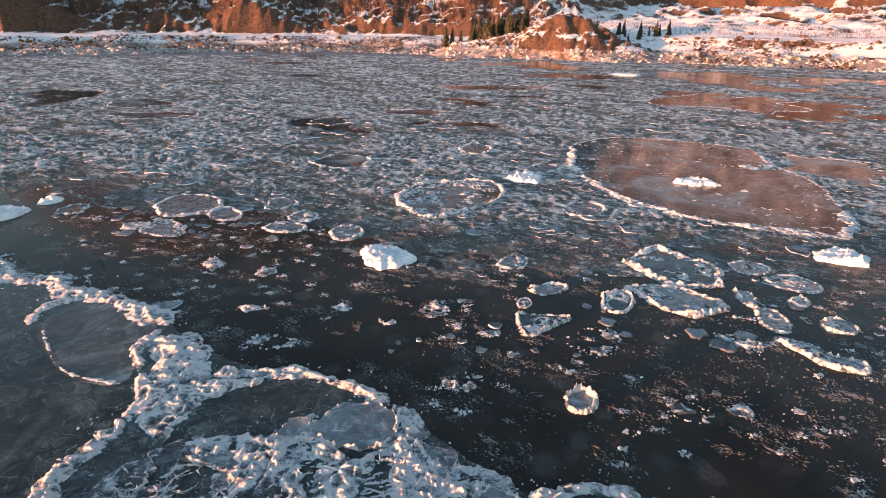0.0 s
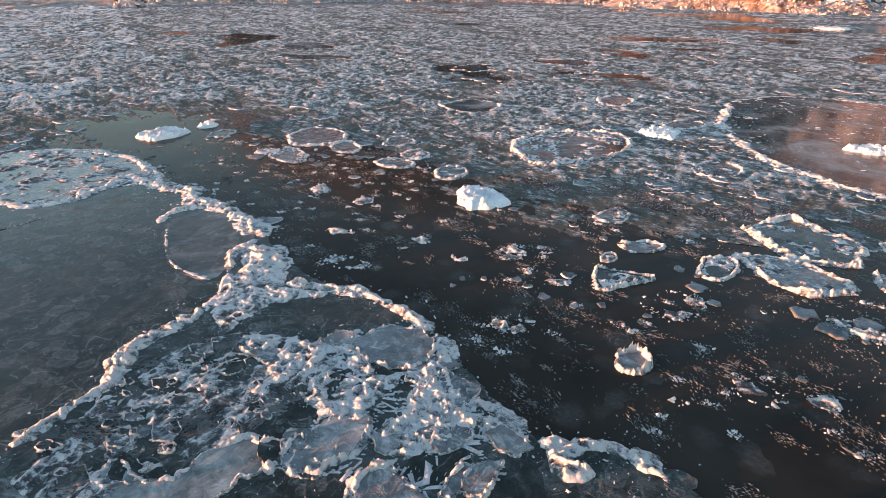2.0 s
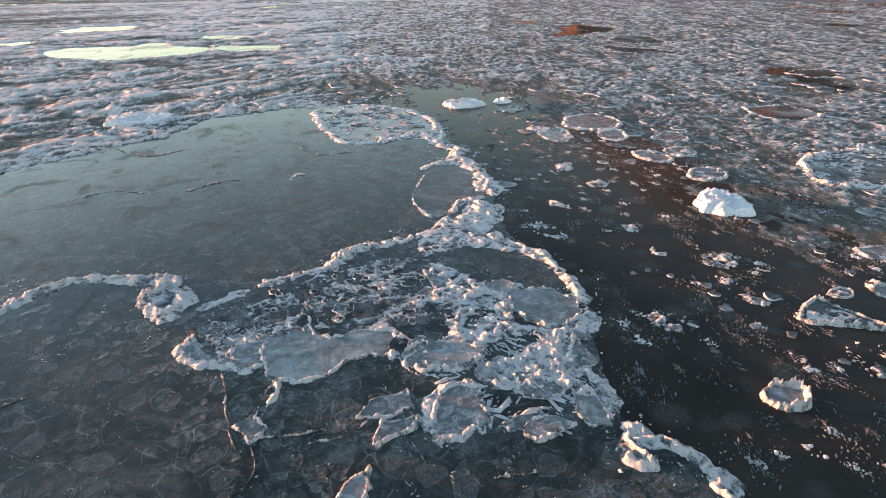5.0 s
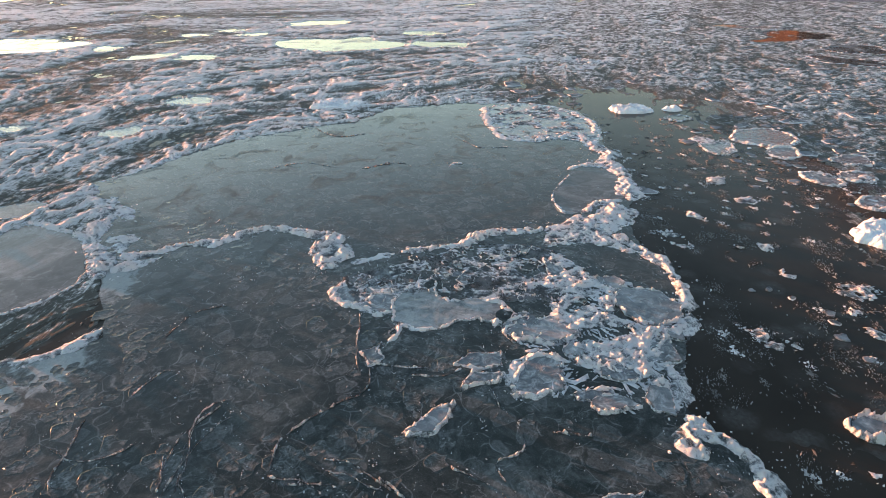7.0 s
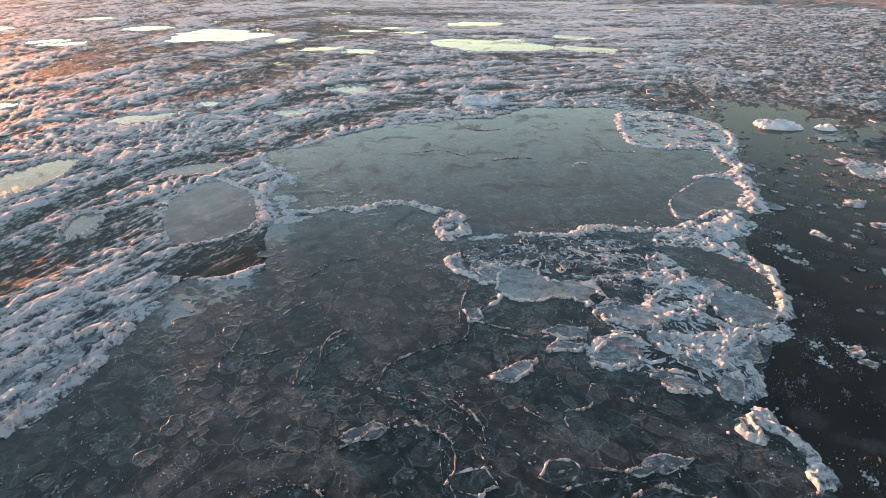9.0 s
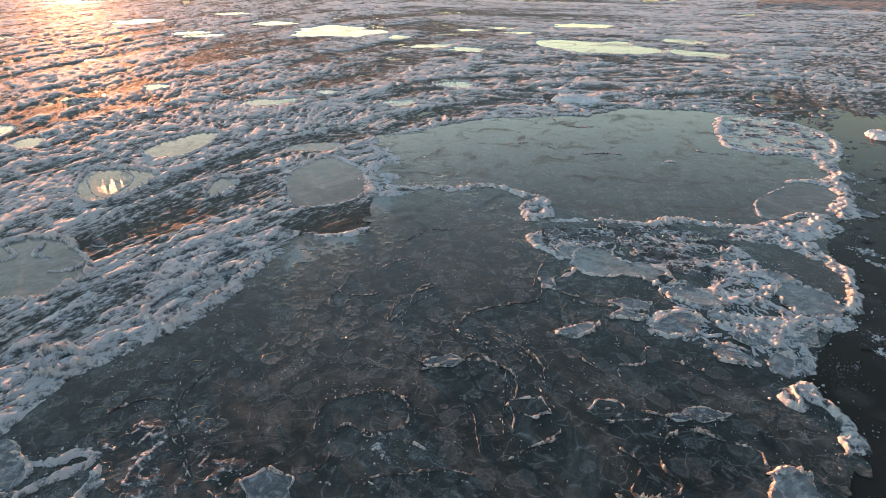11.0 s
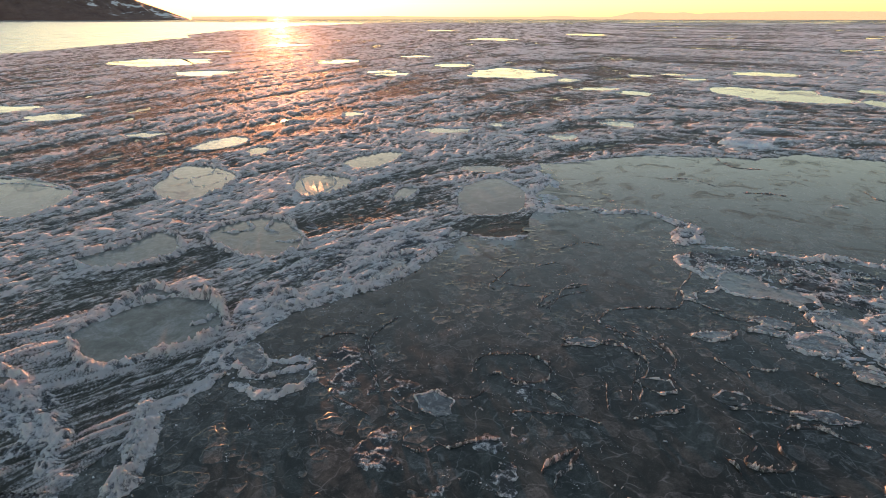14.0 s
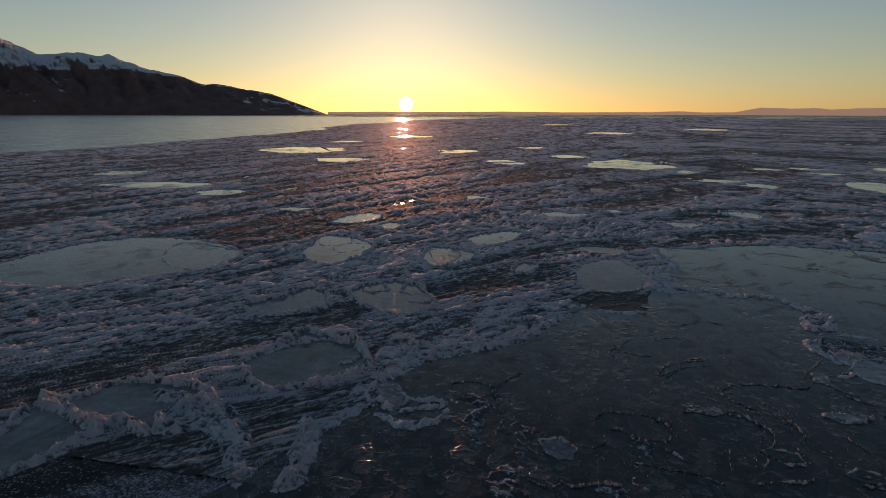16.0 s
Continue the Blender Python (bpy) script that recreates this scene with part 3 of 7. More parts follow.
MOUND = [(-14.95, 5.43), (-14.78, 6.06), (-13.49, 6.44), (-12.35, 6.12), (-11.3, 5.36), (-11.53, 4.74), (-12.52, 4.51), (-14.2, 4.67)]
FRINGE = [(-1.71, 17.35), (-0.44, 16.47), (0.61, 15.64), (1.44, 14.5), (2.28, 13.86), (2.12, 13.61), (1.2, 14.01), (0.27, 14.68), (-0.85, 15.78)]
BIG = [(14.9, 67.1), (13, 55.5), (14.8, 46), (17.9, 41.7), (22.9, 38.8), (28.2, 37.9), (31.8, 43.9), (34.2, 51.7), (34, 59.5), (35.1, 66.7), (28.9, 71.1), (20.7, 72.1)]


def pack_edge(x):
    """How far south the drifting pack reaches below the mountain, with a torn edge."""
    u = -np.asarray(x, float)
    line = np.interp(u, (-60, 95, 159, 300, 505, 798, 1170, 1540), (198, 212, 233, 295, 411, 536, 642, 690))
    return line + 16 * (fbm(u * 0.03, 0 * u + 5.0, 4, 97) - 0.5) * (1 + np.maximum(u, 0) / 250)


def open_water(x, y):
    """Ice-free water beyond the drifting pack in the south-west."""
    return steps(-y - pack_edge(x), 0, 12) * (x < 60) * (x > -1500)


def pools(x, y):
    """Smooth ice-free pools in the pack towards the shore."""
    return steps(fbm(x * 0.06, y * 0.075, 5, 95) + 0.04 * steps(y, 120, 200) + 0.05 * steps(x, -40, 60) - 0.05 * steps(-x, -10, 30), 0.656, 0.686) * steps(y, 60, 80)


def flow(x, y):
    """Distances along and across the drift of the western slush, which swings from north-west to west."""
    swing = 24.4 * np.exp(-(np.clip(y, -400, 30) + 8) / 22)
    across = 1.7 * (-8 - 22 * np.log(np.maximum(swing - x, 2.0) / 24.4))
    return 1.08 * x - 0.3 * y, across + 2.2 * fbm(x * 0.07, y * 0.07, 3, 9) + 0.5 * fbm(x * 0.4, y * 0.4, 2, 10)


def ice_cover(x, y):
    """How much of the water is covered by brash: 0 to 1."""
    gap = gap_to(x, y, SHEET)
    lane = steps(gap - 0.25 * np.maximum(x, 0), 2.0, 26.0) * (0.25 + 0.75 * steps(y, 18, 46))
    north = (0.06 + 0.84 * lane) * (1 - 0.95 * pools(x, y))
    along, across = flow(x, y)
    lanes = fbm(along * 0.035, across * 0.20, 4, 15)
    west = np.clip(0.64 + 0.2 * steps(np.hypot(x, y), 110, 200) + 2.6 * (lanes - 0.47), 0.44, 0.95)
    w = steps(-x - 0.55 * y, 8, 26) * steps(-y + 42 - 0.15 * x, 0, 30)
    w = np.maximum(w, steps(-y, 6, 10))
    c = north * (1 - w) + west * w
    c = c * (1 - open_water(x, y))
    return np.where(inside(x, y, SHEET), 0.0, c)


def still_water(x, y):
    """Where the water lies smooth: in pools and in the lead along the sheet, but not among the western slush."""
    lead = steps(x + 0.55 * y, -26, -8) * steps(y, -4, 0)
    return np.maximum(np.maximum(open_water(x, y), pools(x, y)), 0.85 * lead * (1 - ice_cover(x, y)))


# ---- water: one sheet to the horizon ----
ring = np.concatenate([[0.3], np.geomspace(1.5, 4900, 210)])
az = np.linspace(0, 2 * np.pi, 300, endpoint=False)
gx, gy = ring[:, None] * np.sin(az) + 4, ring[:, None] * np.cos(az) + 4
verts = np.stack([gx, gy, 0 * gx], -1).reshape(-1, 3)
water_mesh = mesh_from("water", verts, grid_faces(len(ring), len(az), True)[:, ::-1], WATER, True)
att = water_mesh.attributes.new("cover", "FLOAT", "POINT")
att.data.foreach_set("value", ice_cover(verts[:, 0], verts[:, 1]).astype(np.float32))
att = water_mesh.attributes.new("calm", "FLOAT", "POINT")
att.data.foreach_set("value", still_water(verts[:, 0], verts[:, 1]).astype(np.float32))
tagged(new("water", water_mesh), "dark silty tidal water dotted with slush and ice chips", "water", kind="structure")


# ---- shore with road, cliffs and hillside ----
def land_height(a, d):
    """Height of the land at azimuth a (degrees) and distance d from the origin."""
    x, y = d * np.sin(np.radians(a)), d * np.cos(np.radians(a))
    back = 22 * np.maximum(0, -36 - a)  # the hills draw back from the water in the west
    wob = 9 * (fbm(a * 0.22, 0 * a, 3, 11) - 0.5)
    bay = 15 * steps(a, -29, -26) * (1 - steps(a, -6, -1))  # the ice reaches further in here
    left = np.interp(d + wob - bay * (1 - steps(d, 262, 276)), [236, 246, 252, 266, 272, 280, 284, 298, 300], [-1, -0.3, 0.8, 1.6, 3.0, 5.2, 5.6, 5.6, 6])
    crest = 7 + 19 * np.clip(fbm(a * 0.17 + 3, 0 * a, 4, 21) - 0.2, 0, 1)
    rise = steps(d - back + 8 * (fbm(x * 0.06, y * 0.06, 3, 31) - 0.5), 299, 309)
    left = left * (1 - 0.8 * steps(-a, 37, 44)) + rise * (crest - 6) * (1 - 0.9 * steps(-a, 37, 46)) + np.maximum(0, d - back - 309) * 0.55 * (1 - steps(-a, 22, 56))
    right = np.interp(d + wob, [228, 238, 246, 262, 268, 272, 300, 400, 414, 430, 436, 452], [-1, -0.3, 1.2, 4.2, 6.0, 8.0, 9.6, 17, 19, 19, 22, 36]) + np.maximum(0, d - 452) * 0.55
    w = steps(a, 4, 18)
    h = left * (1 - w) + right * w
    bumps = fbm(x * 0.16, y * 0.16, 5, 41) - 0.45
    beach = steps(d, 240, 250) * (1 - steps(d, 266, 278))
    h = h + beach * 2.2 * bumps
    # the rocky knoll between the two bays
    crag = np.abs(fbm(x * 0.10, y * 0.10, 5, 51) - 0.5) * 2
    top = np.interp(a, [-2, 1, 4, 6.5, 8.5, 10.7, 13, 14.5, 16, 18, 20], [0, 4.5, 6.0, 7.5, 11.0, 13.6, 12.0, 8.5, 6.0, 4.0, 0])
    front = steps(d + 14 * (fbm(x * 0.10, y * 0.10, 4, 57) - 0.5), 226, 238) * 0.42 + steps(d + 9 * (crag - 0.3), 233, 247) * 0.58
    knoll = front * (1 - steps(d, 252, 285))
    h = np.maximum(h, knoll * (top * (1.15 - 0.75 * crag * (1 - steps(d, 244, 250)))) - 0.6)
    rough = steps(d, 300, 315) * 7 * np.clip((d - 290) / 60, 0.5, 2.5) + knoll * steps(top, 4, 12) * 2.0
    h = h + rough * (0.35 - np.abs(fbm(x * 0.05, y * 0.05, 5, 61) - 0.5) * 2)
    cliff = np.maximum(steps(d - back, 299, 304) * (a < 12), knoll * steps(top, 4, 9))
    return h + cliff * (5.0 * (0.3 - np.abs(fbm(x * 0.20, y * 0.13, 4, 63) - 0.5) * 2) + 2.6 * (fbm(x * 0.5, y * 0.5, 2, 65) - 0.5))


la = np.concatenate([np.arange(-64, -38, 0.4), np.arange(-38, 38, 0.2), np.arange(38, 64, 0.4)])
ld = np.concatenate([np.arange(226, 322, 1.3), np.arange(322, 470, 3.0), np.arange(470, 1000, 16.0)])
aa, dd = np.meshgrid(la, ld)
verts = np.stack([dd * np.sin(np.radians(aa)), dd * np.cos(np.radians(aa)), land_height(aa, dd)], -1).reshape(-1, 3)
land = new("shore_hillside", mesh_from("shore_hillside", verts, grid_faces(len(ld), len(la))[:, ::-1], SHORE))
tagged(land, "snow-streaked brown rock shore and hillside above the ice", "hillside", kind="structure")


def range_mesh(name, profile, distance, depth, mats, snowline):
    """A mountain range along a skyline of (azimuth, elevation) in degrees, falling towards the viewer."""
    az0, el0 = np.array(profile).T
    a = np.linspace(az0.min(), az0.max(), 420)
    top = distance * np.tan(np.radians(np.interp(a, az0, el0))) + 13
    top = np.maximum(top + 0.10 * top * (fbm(a * 1.1, 0 * a, 5, 71) - 0.5), -5)
    u = np.linspace(0, 1, 64)
    A, U = np.meshgrid(a, u)
    D = distance - depth * (1 - U)
    H = top[None] * U**0.85
    H = H + 0.42 * top[None] * (0.45 - np.abs(fbm(A * 0.55 + U * 1.2, U * 2.2, 6, 81) - 0.5) * 2) * np.sin(np.pi * U)
    H[0] = -4
    r = np.radians(A)
    verts = np.stack([D * np.sin(r), D * np.cos(r), H], -1).reshape(-1, 3)
    me = mesh_from(name, verts, grid_faces(len(u), len(a))[:, ::-1], mats[0], True)
    if len(mats) > 1:
        me.materials.append(mats[1])
        tri = np.array([p.vertices[:] for p in me.polygons])
        z = verts[tri, 2].mean(1)
        z = z + 90 * (fbm(verts[tri[:, 0], 0] * 0.004, verts[tri[:, 0], 1] * 0.004, 4, 91) - 0.5)
        me.polygons.foreach_set("material_index", (z > snowline).astype(np.int32))
    return me


CAPE = [(-178, 6.5), (-168, 7.2), (-160, 6.2), (-155.9, 5.3), (-153.9, 4.5), (-151.6, 4.7), (-149, 4.6), (-146.4, 3.7), (-144.3, 3.3), (-142.1, 2.5), (-140.2, 2.4), (-136.3, 1.75), (-133.9, 0.9), (-131.2, -0.1)]
tagged(new("mountain", range_mesh("mountain", CAPE, 4500, 900, (MOUNTAIN, SNOWCAP), 265)), "dark snow-capped mountain falling to a cape at the water", "mountain", kind="structure")
RIDGE_N = [(-101, 0.03), (-99.9, 0.12), (-98, 0.18), (-96, 0.08), (-93.4, 0.09), (-91.3, 0.5), (-89.2, 0.40), (-87.5, 0.44), (-86.4, 0.33), (-84.6, 0.4), (-82.9, 0.45), (-78, 0.5), (-70, 0.4), (-66, 0.2)]
tagged(new("distant_range", range_mesh("distant_range", RIDGE_N, 4850, 200, (FAR_HILL,), 0)), "pale mountain range far over the water, its haze a painted glow", "mountain", kind="structure")
LOW = [(-131, 0.08), (-126, 0.12), (-120, 0.10), (-114, 0.14), (-108, 0.07), (-100, 0.10)]
tagged(new("low_coast", range_mesh("low_coast", LOW, 4880, 100, (FAR_HILL,), 0)), "low coast on the horizon, its haze a painted glow", "coast", kind="structure")
SOL, sol_bm = Vector((math.sin(SUN_AZ) * 4890, math.cos(SUN_AZ) * 4890, 84)), bmesh.new()
bmesh.ops.create_uvsphere(sol_bm, u_segments=32, v_segments=16, radius=58)
sol_mesh = bpy.data.meshes.new("sun")
sol_bm.to_mesh(sol_mesh)
SOLAR, _, _, sp = material("sun_disc_glow")
sp.inputs["Base Color"].default_value = (0, 0, 0, 1)
sp.inputs["Emission Color"].default_value = (1.0, 0.78, 0.42, 1)
sp.inputs["Emission Strength"].default_value = 6.5
sol_mesh.materials.append(SOLAR)
sol = new("sun", sol_mesh)
sol.location = SOL
tagged(sol, "low setting sun just over the horizon", "sun", kind="structure")


# ---- ice sheets ----
def slab(name, polygon, top, mat, ragged=0.25, bottom=-0.05, seed=1):
    line, s = glide(polygon + polygon[:1], 0.35)
    line = line[:-1]
    line = line + ragged * (np.stack([fbm(line[:, 0] * 0.9, line[:, 1] * 0.9, 3, seed), fbm(line[:, 0] * 0.9 + 50, line[:, 1] * 0.9, 3, seed)], -1) - 0.5) * 2
    n = len(line)
    verts = np.concatenate([np.c_[line, np.full(n, top)], np.c_[line, np.full(n, bottom)]])
    faces = [list(range(n))] + [[k, k + n, (k + 1) % n + n, (k + 1) % n] for k in range(n)]
    return mesh_from(name, verts, faces, mat)


tagged(new("ice_sheet", slab("ice_sheet", SHEET, 0.05, SHEET_ICE)), "wide sheet of dark grey refrozen ice with frosted streaks", "ice sheet")
tagged(new("ice_sheet", slab("ice_sheet", PATCH_A, 0.075, FROST_ICE, 0.7)), "frosted pale floe frozen into the grey sheet", "ice sheet")
tagged(new("ice_sheet", slab("ice_sheet", POND_W, 0.07, POND_ICE)), "smooth glassy oval pan of new ice", "ice sheet")
tagged(new("ice_sheet", slab("ice_sheet", POND_T, 0.06, POND_ICE)), "small smooth pan framed by a thin frost line", "ice sheet")
tagged(new("ice_sheet", slab("ice_sheet", BIG, 0.07, POND_ICE)), "large smooth floe mirroring the sunlit hillside", "ice sheet")


edge_x = np.linspace(60, -1500, 240)
edge_y = -pack_edge(edge_x) - 5
verts = np.concatenate([np.c_[edge_x, edge_y, np.full(240, 0.02)], np.c_[edge_x, np.full(240, -4300), np.full(240, 0.02)]])
fast_mesh = mesh_from("new_ice", verts, [(k, k + 1, k + 241, k + 240) for k in range(239)], NEW_ICE)
tagged(new("new_ice", fast_mesh), "pale smooth new ice below the mountain", "ice", kind="structure")


tagged(new("ice_sheet", slab("ice_sheet", BAND, 0.035, FROST_ICE)), "pale band of frozen brash along the sheet", "ice sheet")


def folded_band(polygon, seed, drift, label):
    """Frozen slush pushed into long low folds along the edge of the sheet."""
    p = np.array(polygon)
    x, y = np.meshgrid(np.arange(p[:, 0].min(), p[:, 0].max(), 0.04), np.arange(p[:, 1].min(), p[:, 1].max(), 0.04), indexing="ij")
    gap = gap_to(x, y, polygon)
    strength = np.where(inside(x, y, polygon), gap, -gap) + 0.6 * (fbm(x * 1.2, y * 1.2, 4, seed) - 0.5)
    bend = 0.8 * fbm(x * 0.3, y * 0.3, 3, seed + 1)
    along, across = x * math.cos(drift) + y * math.sin(drift), -x * math.sin(drift) + y * math.cos(drift) + bend
    fold = 1.9 * ridged(along * 0.55, across * 1.25, 4, seed + 2) - 0.7
    fine = 1.9 * ridged(along * 1.7, across * 4.6, 3, seed + 3) - 0.7
    h, frost = rubble_height(x, y, 0.30, seed)
    lumpy = fbm(x * 0.8, y * 0.8, 3, seed + 4)
    lanes = 4 * (ridged(along * 0.22, across * 0.75, 2, seed + 6) - 0.72)  # wet lanes between the folds
    z = 0.02 + np.clip(strength / 0.3, 0, 1) * (1 - np.clip(lanes, 0, 0.8)) * (0.085 * np.clip(fold, -0.2, 1) + 0.06 * np.clip(fine, -0.3, 1) + 0.13 * h * lumpy)
    pieces = kept(x, y, z, strength > 0, 0.6 * frost + 0.36 * np.clip(fold, -0.5, 1) + 0.26 * np.clip(fine, -0.6, 1) + 0.05 - 0.9 * np.clip(lanes, 0, 0.4))
    return tagged(new("frozen_brash", rubble_mesh("frozen_brash", pieces)), label, "brash ice", kind="stuff")


folded_band(BAND, 31, -0.42, "long folds of frozen slush packed along the sheet edge")


RIDGE_COUNT = 0


def ridge(points, width, height, mat=None):
    """A pressure ridge of frosted rubble along a line."""
    global RIDGE_COUNT
    RIDGE_COUNT += 1
    rng = np.random.default_rng(1000 + RIDGE_COUNT)
    ob = new("ice_ridge" if width >= 0.3 else "healed_crack", rubble_mesh("ice_ridge", strip(points, width, 0.50 * height, RIDGE_COUNT), mat))
    if width >= 0.3:
        line, s = glide(points, 0.1)
        count = int(s[-1] * 9)
        k = rng.integers(0, len(line), count)
        spread = rng.normal(0, 0.75, (count, 2)) * width
        v, f = lumps(rng, np.c_[line[k] + spread, np.full(count, 0.045)], np.clip(rng.lognormal(-3.5, 0.55, count), 0.012, 0.10), 0.5)
        tagged(part("rubble", mesh_from("rubble", v, f, mat or RIME), ob, "loose lumps of frosted ice"), kind="stuff")
        return tagged(ob, "rubbly ridge of frosted white ice along the floe edge" if width > 0.6 else "narrow ridge of frosted ice rubble on the sheet", "ice ridge", "ice ridges")
    return tagged(ob, "thin raised frost line along a healed crack", "ice crack", "healed cracks")


def crack(points, width):
    """A healed crack: a thin crumbly line of frost, thicker in places and gone in others."""
    global RIDGE_COUNT
    RIDGE_COUNT += 1
    rng = np.random.default_rng(1000 + RIDGE_COUNT)
    line, s = glide(points, 0.12)
    line = line + 0.16 * (np.stack([fbm(s * 0.9, 0 * s + RIDGE_COUNT, 4, 33), fbm(s * 0.9, 0 * s - RIDGE_COUNT, 4, 35)], -1) - 0.5) * 2
    main = strip([tuple(q) for q in line], 0.25 * width + 0.03, 0.055 + 0.32 * width, RIDGE_COUNT, step=0.022, block=0.08, broken=1.0, base=0.045, thin=0.0, white=-0.14)
    n = max(3, int(s[-1] * 5))
    k = rng.integers(0, len(line), n)
    dust = lumps(rng, np.c_[line[k] + rng.normal(0, 1.2, (n, 2)) * width, np.full(n, 0.052)], np.clip(rng.lognormal(-4.2, 0.5, n), 0.006, 0.04), 0.6)
    ob = new("healed_crack", rubble_mesh("healed_crack", main))
    tagged(part("frost_grain", mesh_from("frost_grain", *dust, RIME), ob), kind="stuff")
    return tagged(ob, "thin crumbly frost line along a healed crack", "ice crack", "healed cracks", kind="stuff")


ridge([(-30.1, -7.1), (-30.5, -5.9), (-33, -3.2), (-36, 0), (-37.6, 3.2), (-38.6, 6.6), (-39.1, 10.2), (-39.6, 14)], 0.8, 0.32)
ridge([(-40.5, 14.2), (-43.2, 18.5), (-43.6, 22.3), (-40.8, 27.4), (-36.7, 31.7), (-33.5, 32.9)], 0.5, 0.15)
ridge([(-33.5, 32.9), (-29.4, 32.3), (-25.8, 30.3)], 0.8, 0.25)
ridge([(-24.7, 28.7), (-20.9, 27.8), (-18.1, 26.2), (-15.9, 25.5), (-13.6, 24.3), (-12.4, 23.1)], 1.5, 0.4)
ridge([(-13.4, 22.5), (-11.7, 21.9), (-10.6, 20.5), (-10.4, 19.2)], 2.2, 0.45)
ridge([(-12.5, 20.3), (-11.2, 20.1), (-9.4, 20.1)], 1.8, 0.4)
ridge([(-9.4, 19.6), (-6.9, 19.7), (-5.4, 19.8), (-4, 19.2), (-2.8, 18.5), (-1.9, 17.8)], 0.75, 0.38)
ridge([(-1.9, 17.8), (-1.1, 16.9), (-1.2, 15.8), (-1.3, 14.6), (-1.3, 13), (-1.8, 12)], 0.9, 0.33)
ridge([(-1.4, 14.4), (0.1, 14.3), (1, 14.4), (1.9, 13.9), (2.7, 13.5)], 0.9, 0.32)
ridge([(2.5, 13.5), (3, 13.6), (3.6, 13.6), (4.5, 13.9), (5.3, 13.8), (6, 13.4), (6.4, 13)], 0.7, 0.36)
ridge([(2.8, 13.2), (3.4, 12.9), (4, 12.6), (4.1, 13.1)], 0.8, 0.38)
ridge([(5, 13.7), (5.6, 13.7), (6.4, 13.3)], 0.6, 0.35)
ridge([(-39.2, 26.7), (-35.6, 24.9), (-29.6, 23.1), (-27, 23.8), (-26.4, 26.6), (-26.5, 28.8), (-22.9, 28)], 0.8, 0.28)
ridge([(-19.1, 23), (-19.6, 24.7), (-18.6, 26.3)], 0.8, 0.28)
ridge([(-18.5, 23.1), (-16.4, 20.6), (-14.8, 19.4), (-12.5, 18.8)], 0.22, 0.14)
ridge([(-11.8, 8.5), (-11.6, 7), (-11.6, 5.8)], 0.5, 0.18)
ridge([(-17, -4.7), (-16.7, -2.8), (-17.1, -1.2), (-16.7, 0.4), (-17.5, 1.9), (-17.1, 3.4), (-16.2, 4.7), (-15, 6), (-13.8, 6.2)], 0.9, 0.4)
ridge([(-14, 6.3), (-12.7, 5.7), (-12.3, 4.9)], 1.1, 0.4)
ridge([(-30.1, -7.1), (-27.7, -7), (-24.2, -6), (-21, -5.7), (-18.8, -5.9), (-16.4, -5.1), (-14.7, -5.3)], 1.1, 0.4)
ridge([(-15.7, -4.9), (-15.5, -3.8), (-16.2, -2.3)], 0.8, 0.3)
ridge([(-26.7, -5.9), (-23.6, -4.7), (-21.5, -3.9)], 0.9, 0.2)
ridge([(-20.1, -5.4), (-18.5, -4.4), (-17.3, -4)], 1.3, 0.3)
ridge([(-15.5, -5.7), (-14.1, -6.4), (-13.2, -8), (-12.8, -9.4)], 0.3, 0.14)
ridge([(-16.4, -11.6), (-19.8, -11.7), (-23, -10.7), (-23.4, -8.9), (-20.9, -7), (-19.5, -6)], 0.7, 0.28)
ridge([(-10, -4.3), (-9.3, -5.3), (-8.8, -6.3), (-9.1, -8.1)], 0.6, 0.2)
ridge([(-7.3, -8.8), (-5.7, -8.8), (-3.8, -9.4), (-1.4, -9.7), (0.7, -11.1), (2.3, -12.2), (3.8, -13.3), (5.1, -13.7), (6.6, -13.9), (8, -13.7), (9.3, -12.7)], 0.75, 0.36)
ridge([(9.3, -12.7), (10.5, -13.3), (11.4, -13.3), (11.9, -13.8)], 0.9, 0.36)
ridge([(8.3, -13.1), (9, -12.1), (9, -11.2), (8.3, -10.6), (7.5, -9.5)], 0.45, 0.3)
ridge([(7.3, -12.8), (7.8, -11.8), (7.7, -11), (7.3, -10.5), (7.5, -9.6)], 0.4, 0.3)
ridge([(7.6, -9.5), (8.4, -9.4), (9.4, -9.7), (9.9, -10.3), (9.8, -11.5), (9.5, -12.5)], 0.5, 0.26)
ridge([(11.5, -14.8), (12.6, -13.5), (13.6, -12.4), (14.8, -12.1), (15.8, -11.7)], 0.8, 0.42)
ridge([(12, -20.3), (13.3, -17.9), (14.6, -15.5), (15.6, -14), (16.5, -13.3)], 0.8, 0.38)
ridge([(13.4, -22.2), (13.2, -20.7), (13.8, -18.1), (14.7, -15.8)], 0.8, 0.28)
ridge([(11.3, -14.2), (13.1, -13), (14.7, -12), (16.2, -12.1)], 0.7, 0.4)
crack([(-7.2, 5.4), (-5.2, 4.8), (-3.4, 4.5)], 0.1)
crack([(-5.9, 6.9), (-5, 5.9), (-3.5, 4.9), (-2.5, 4.5), (-2.1, 3.5), (-1.7, 2.3), (-1.1, 1.5), (-0, 0.9)], 0.16)
crack([(-0, 0.9), (0.9, 1.8), (1.4, 2.2)], 0.14)
crack([(-0, 2.4), (0.5, 3.2), (1.3, 3.7), (2.2, 4.2), (3.1, 4.2)], 0.12)
crack([(2.4, 0.9), (1.7, 1.6), (2.2, 2.3), (2.8, 3), (3.5, 3.2)], 0.1)
crack([(8.5, -6), (8.9, -5.4), (9.1, -4.4), (8.9, -3.8), (8.5, -3.6)], 0.07)
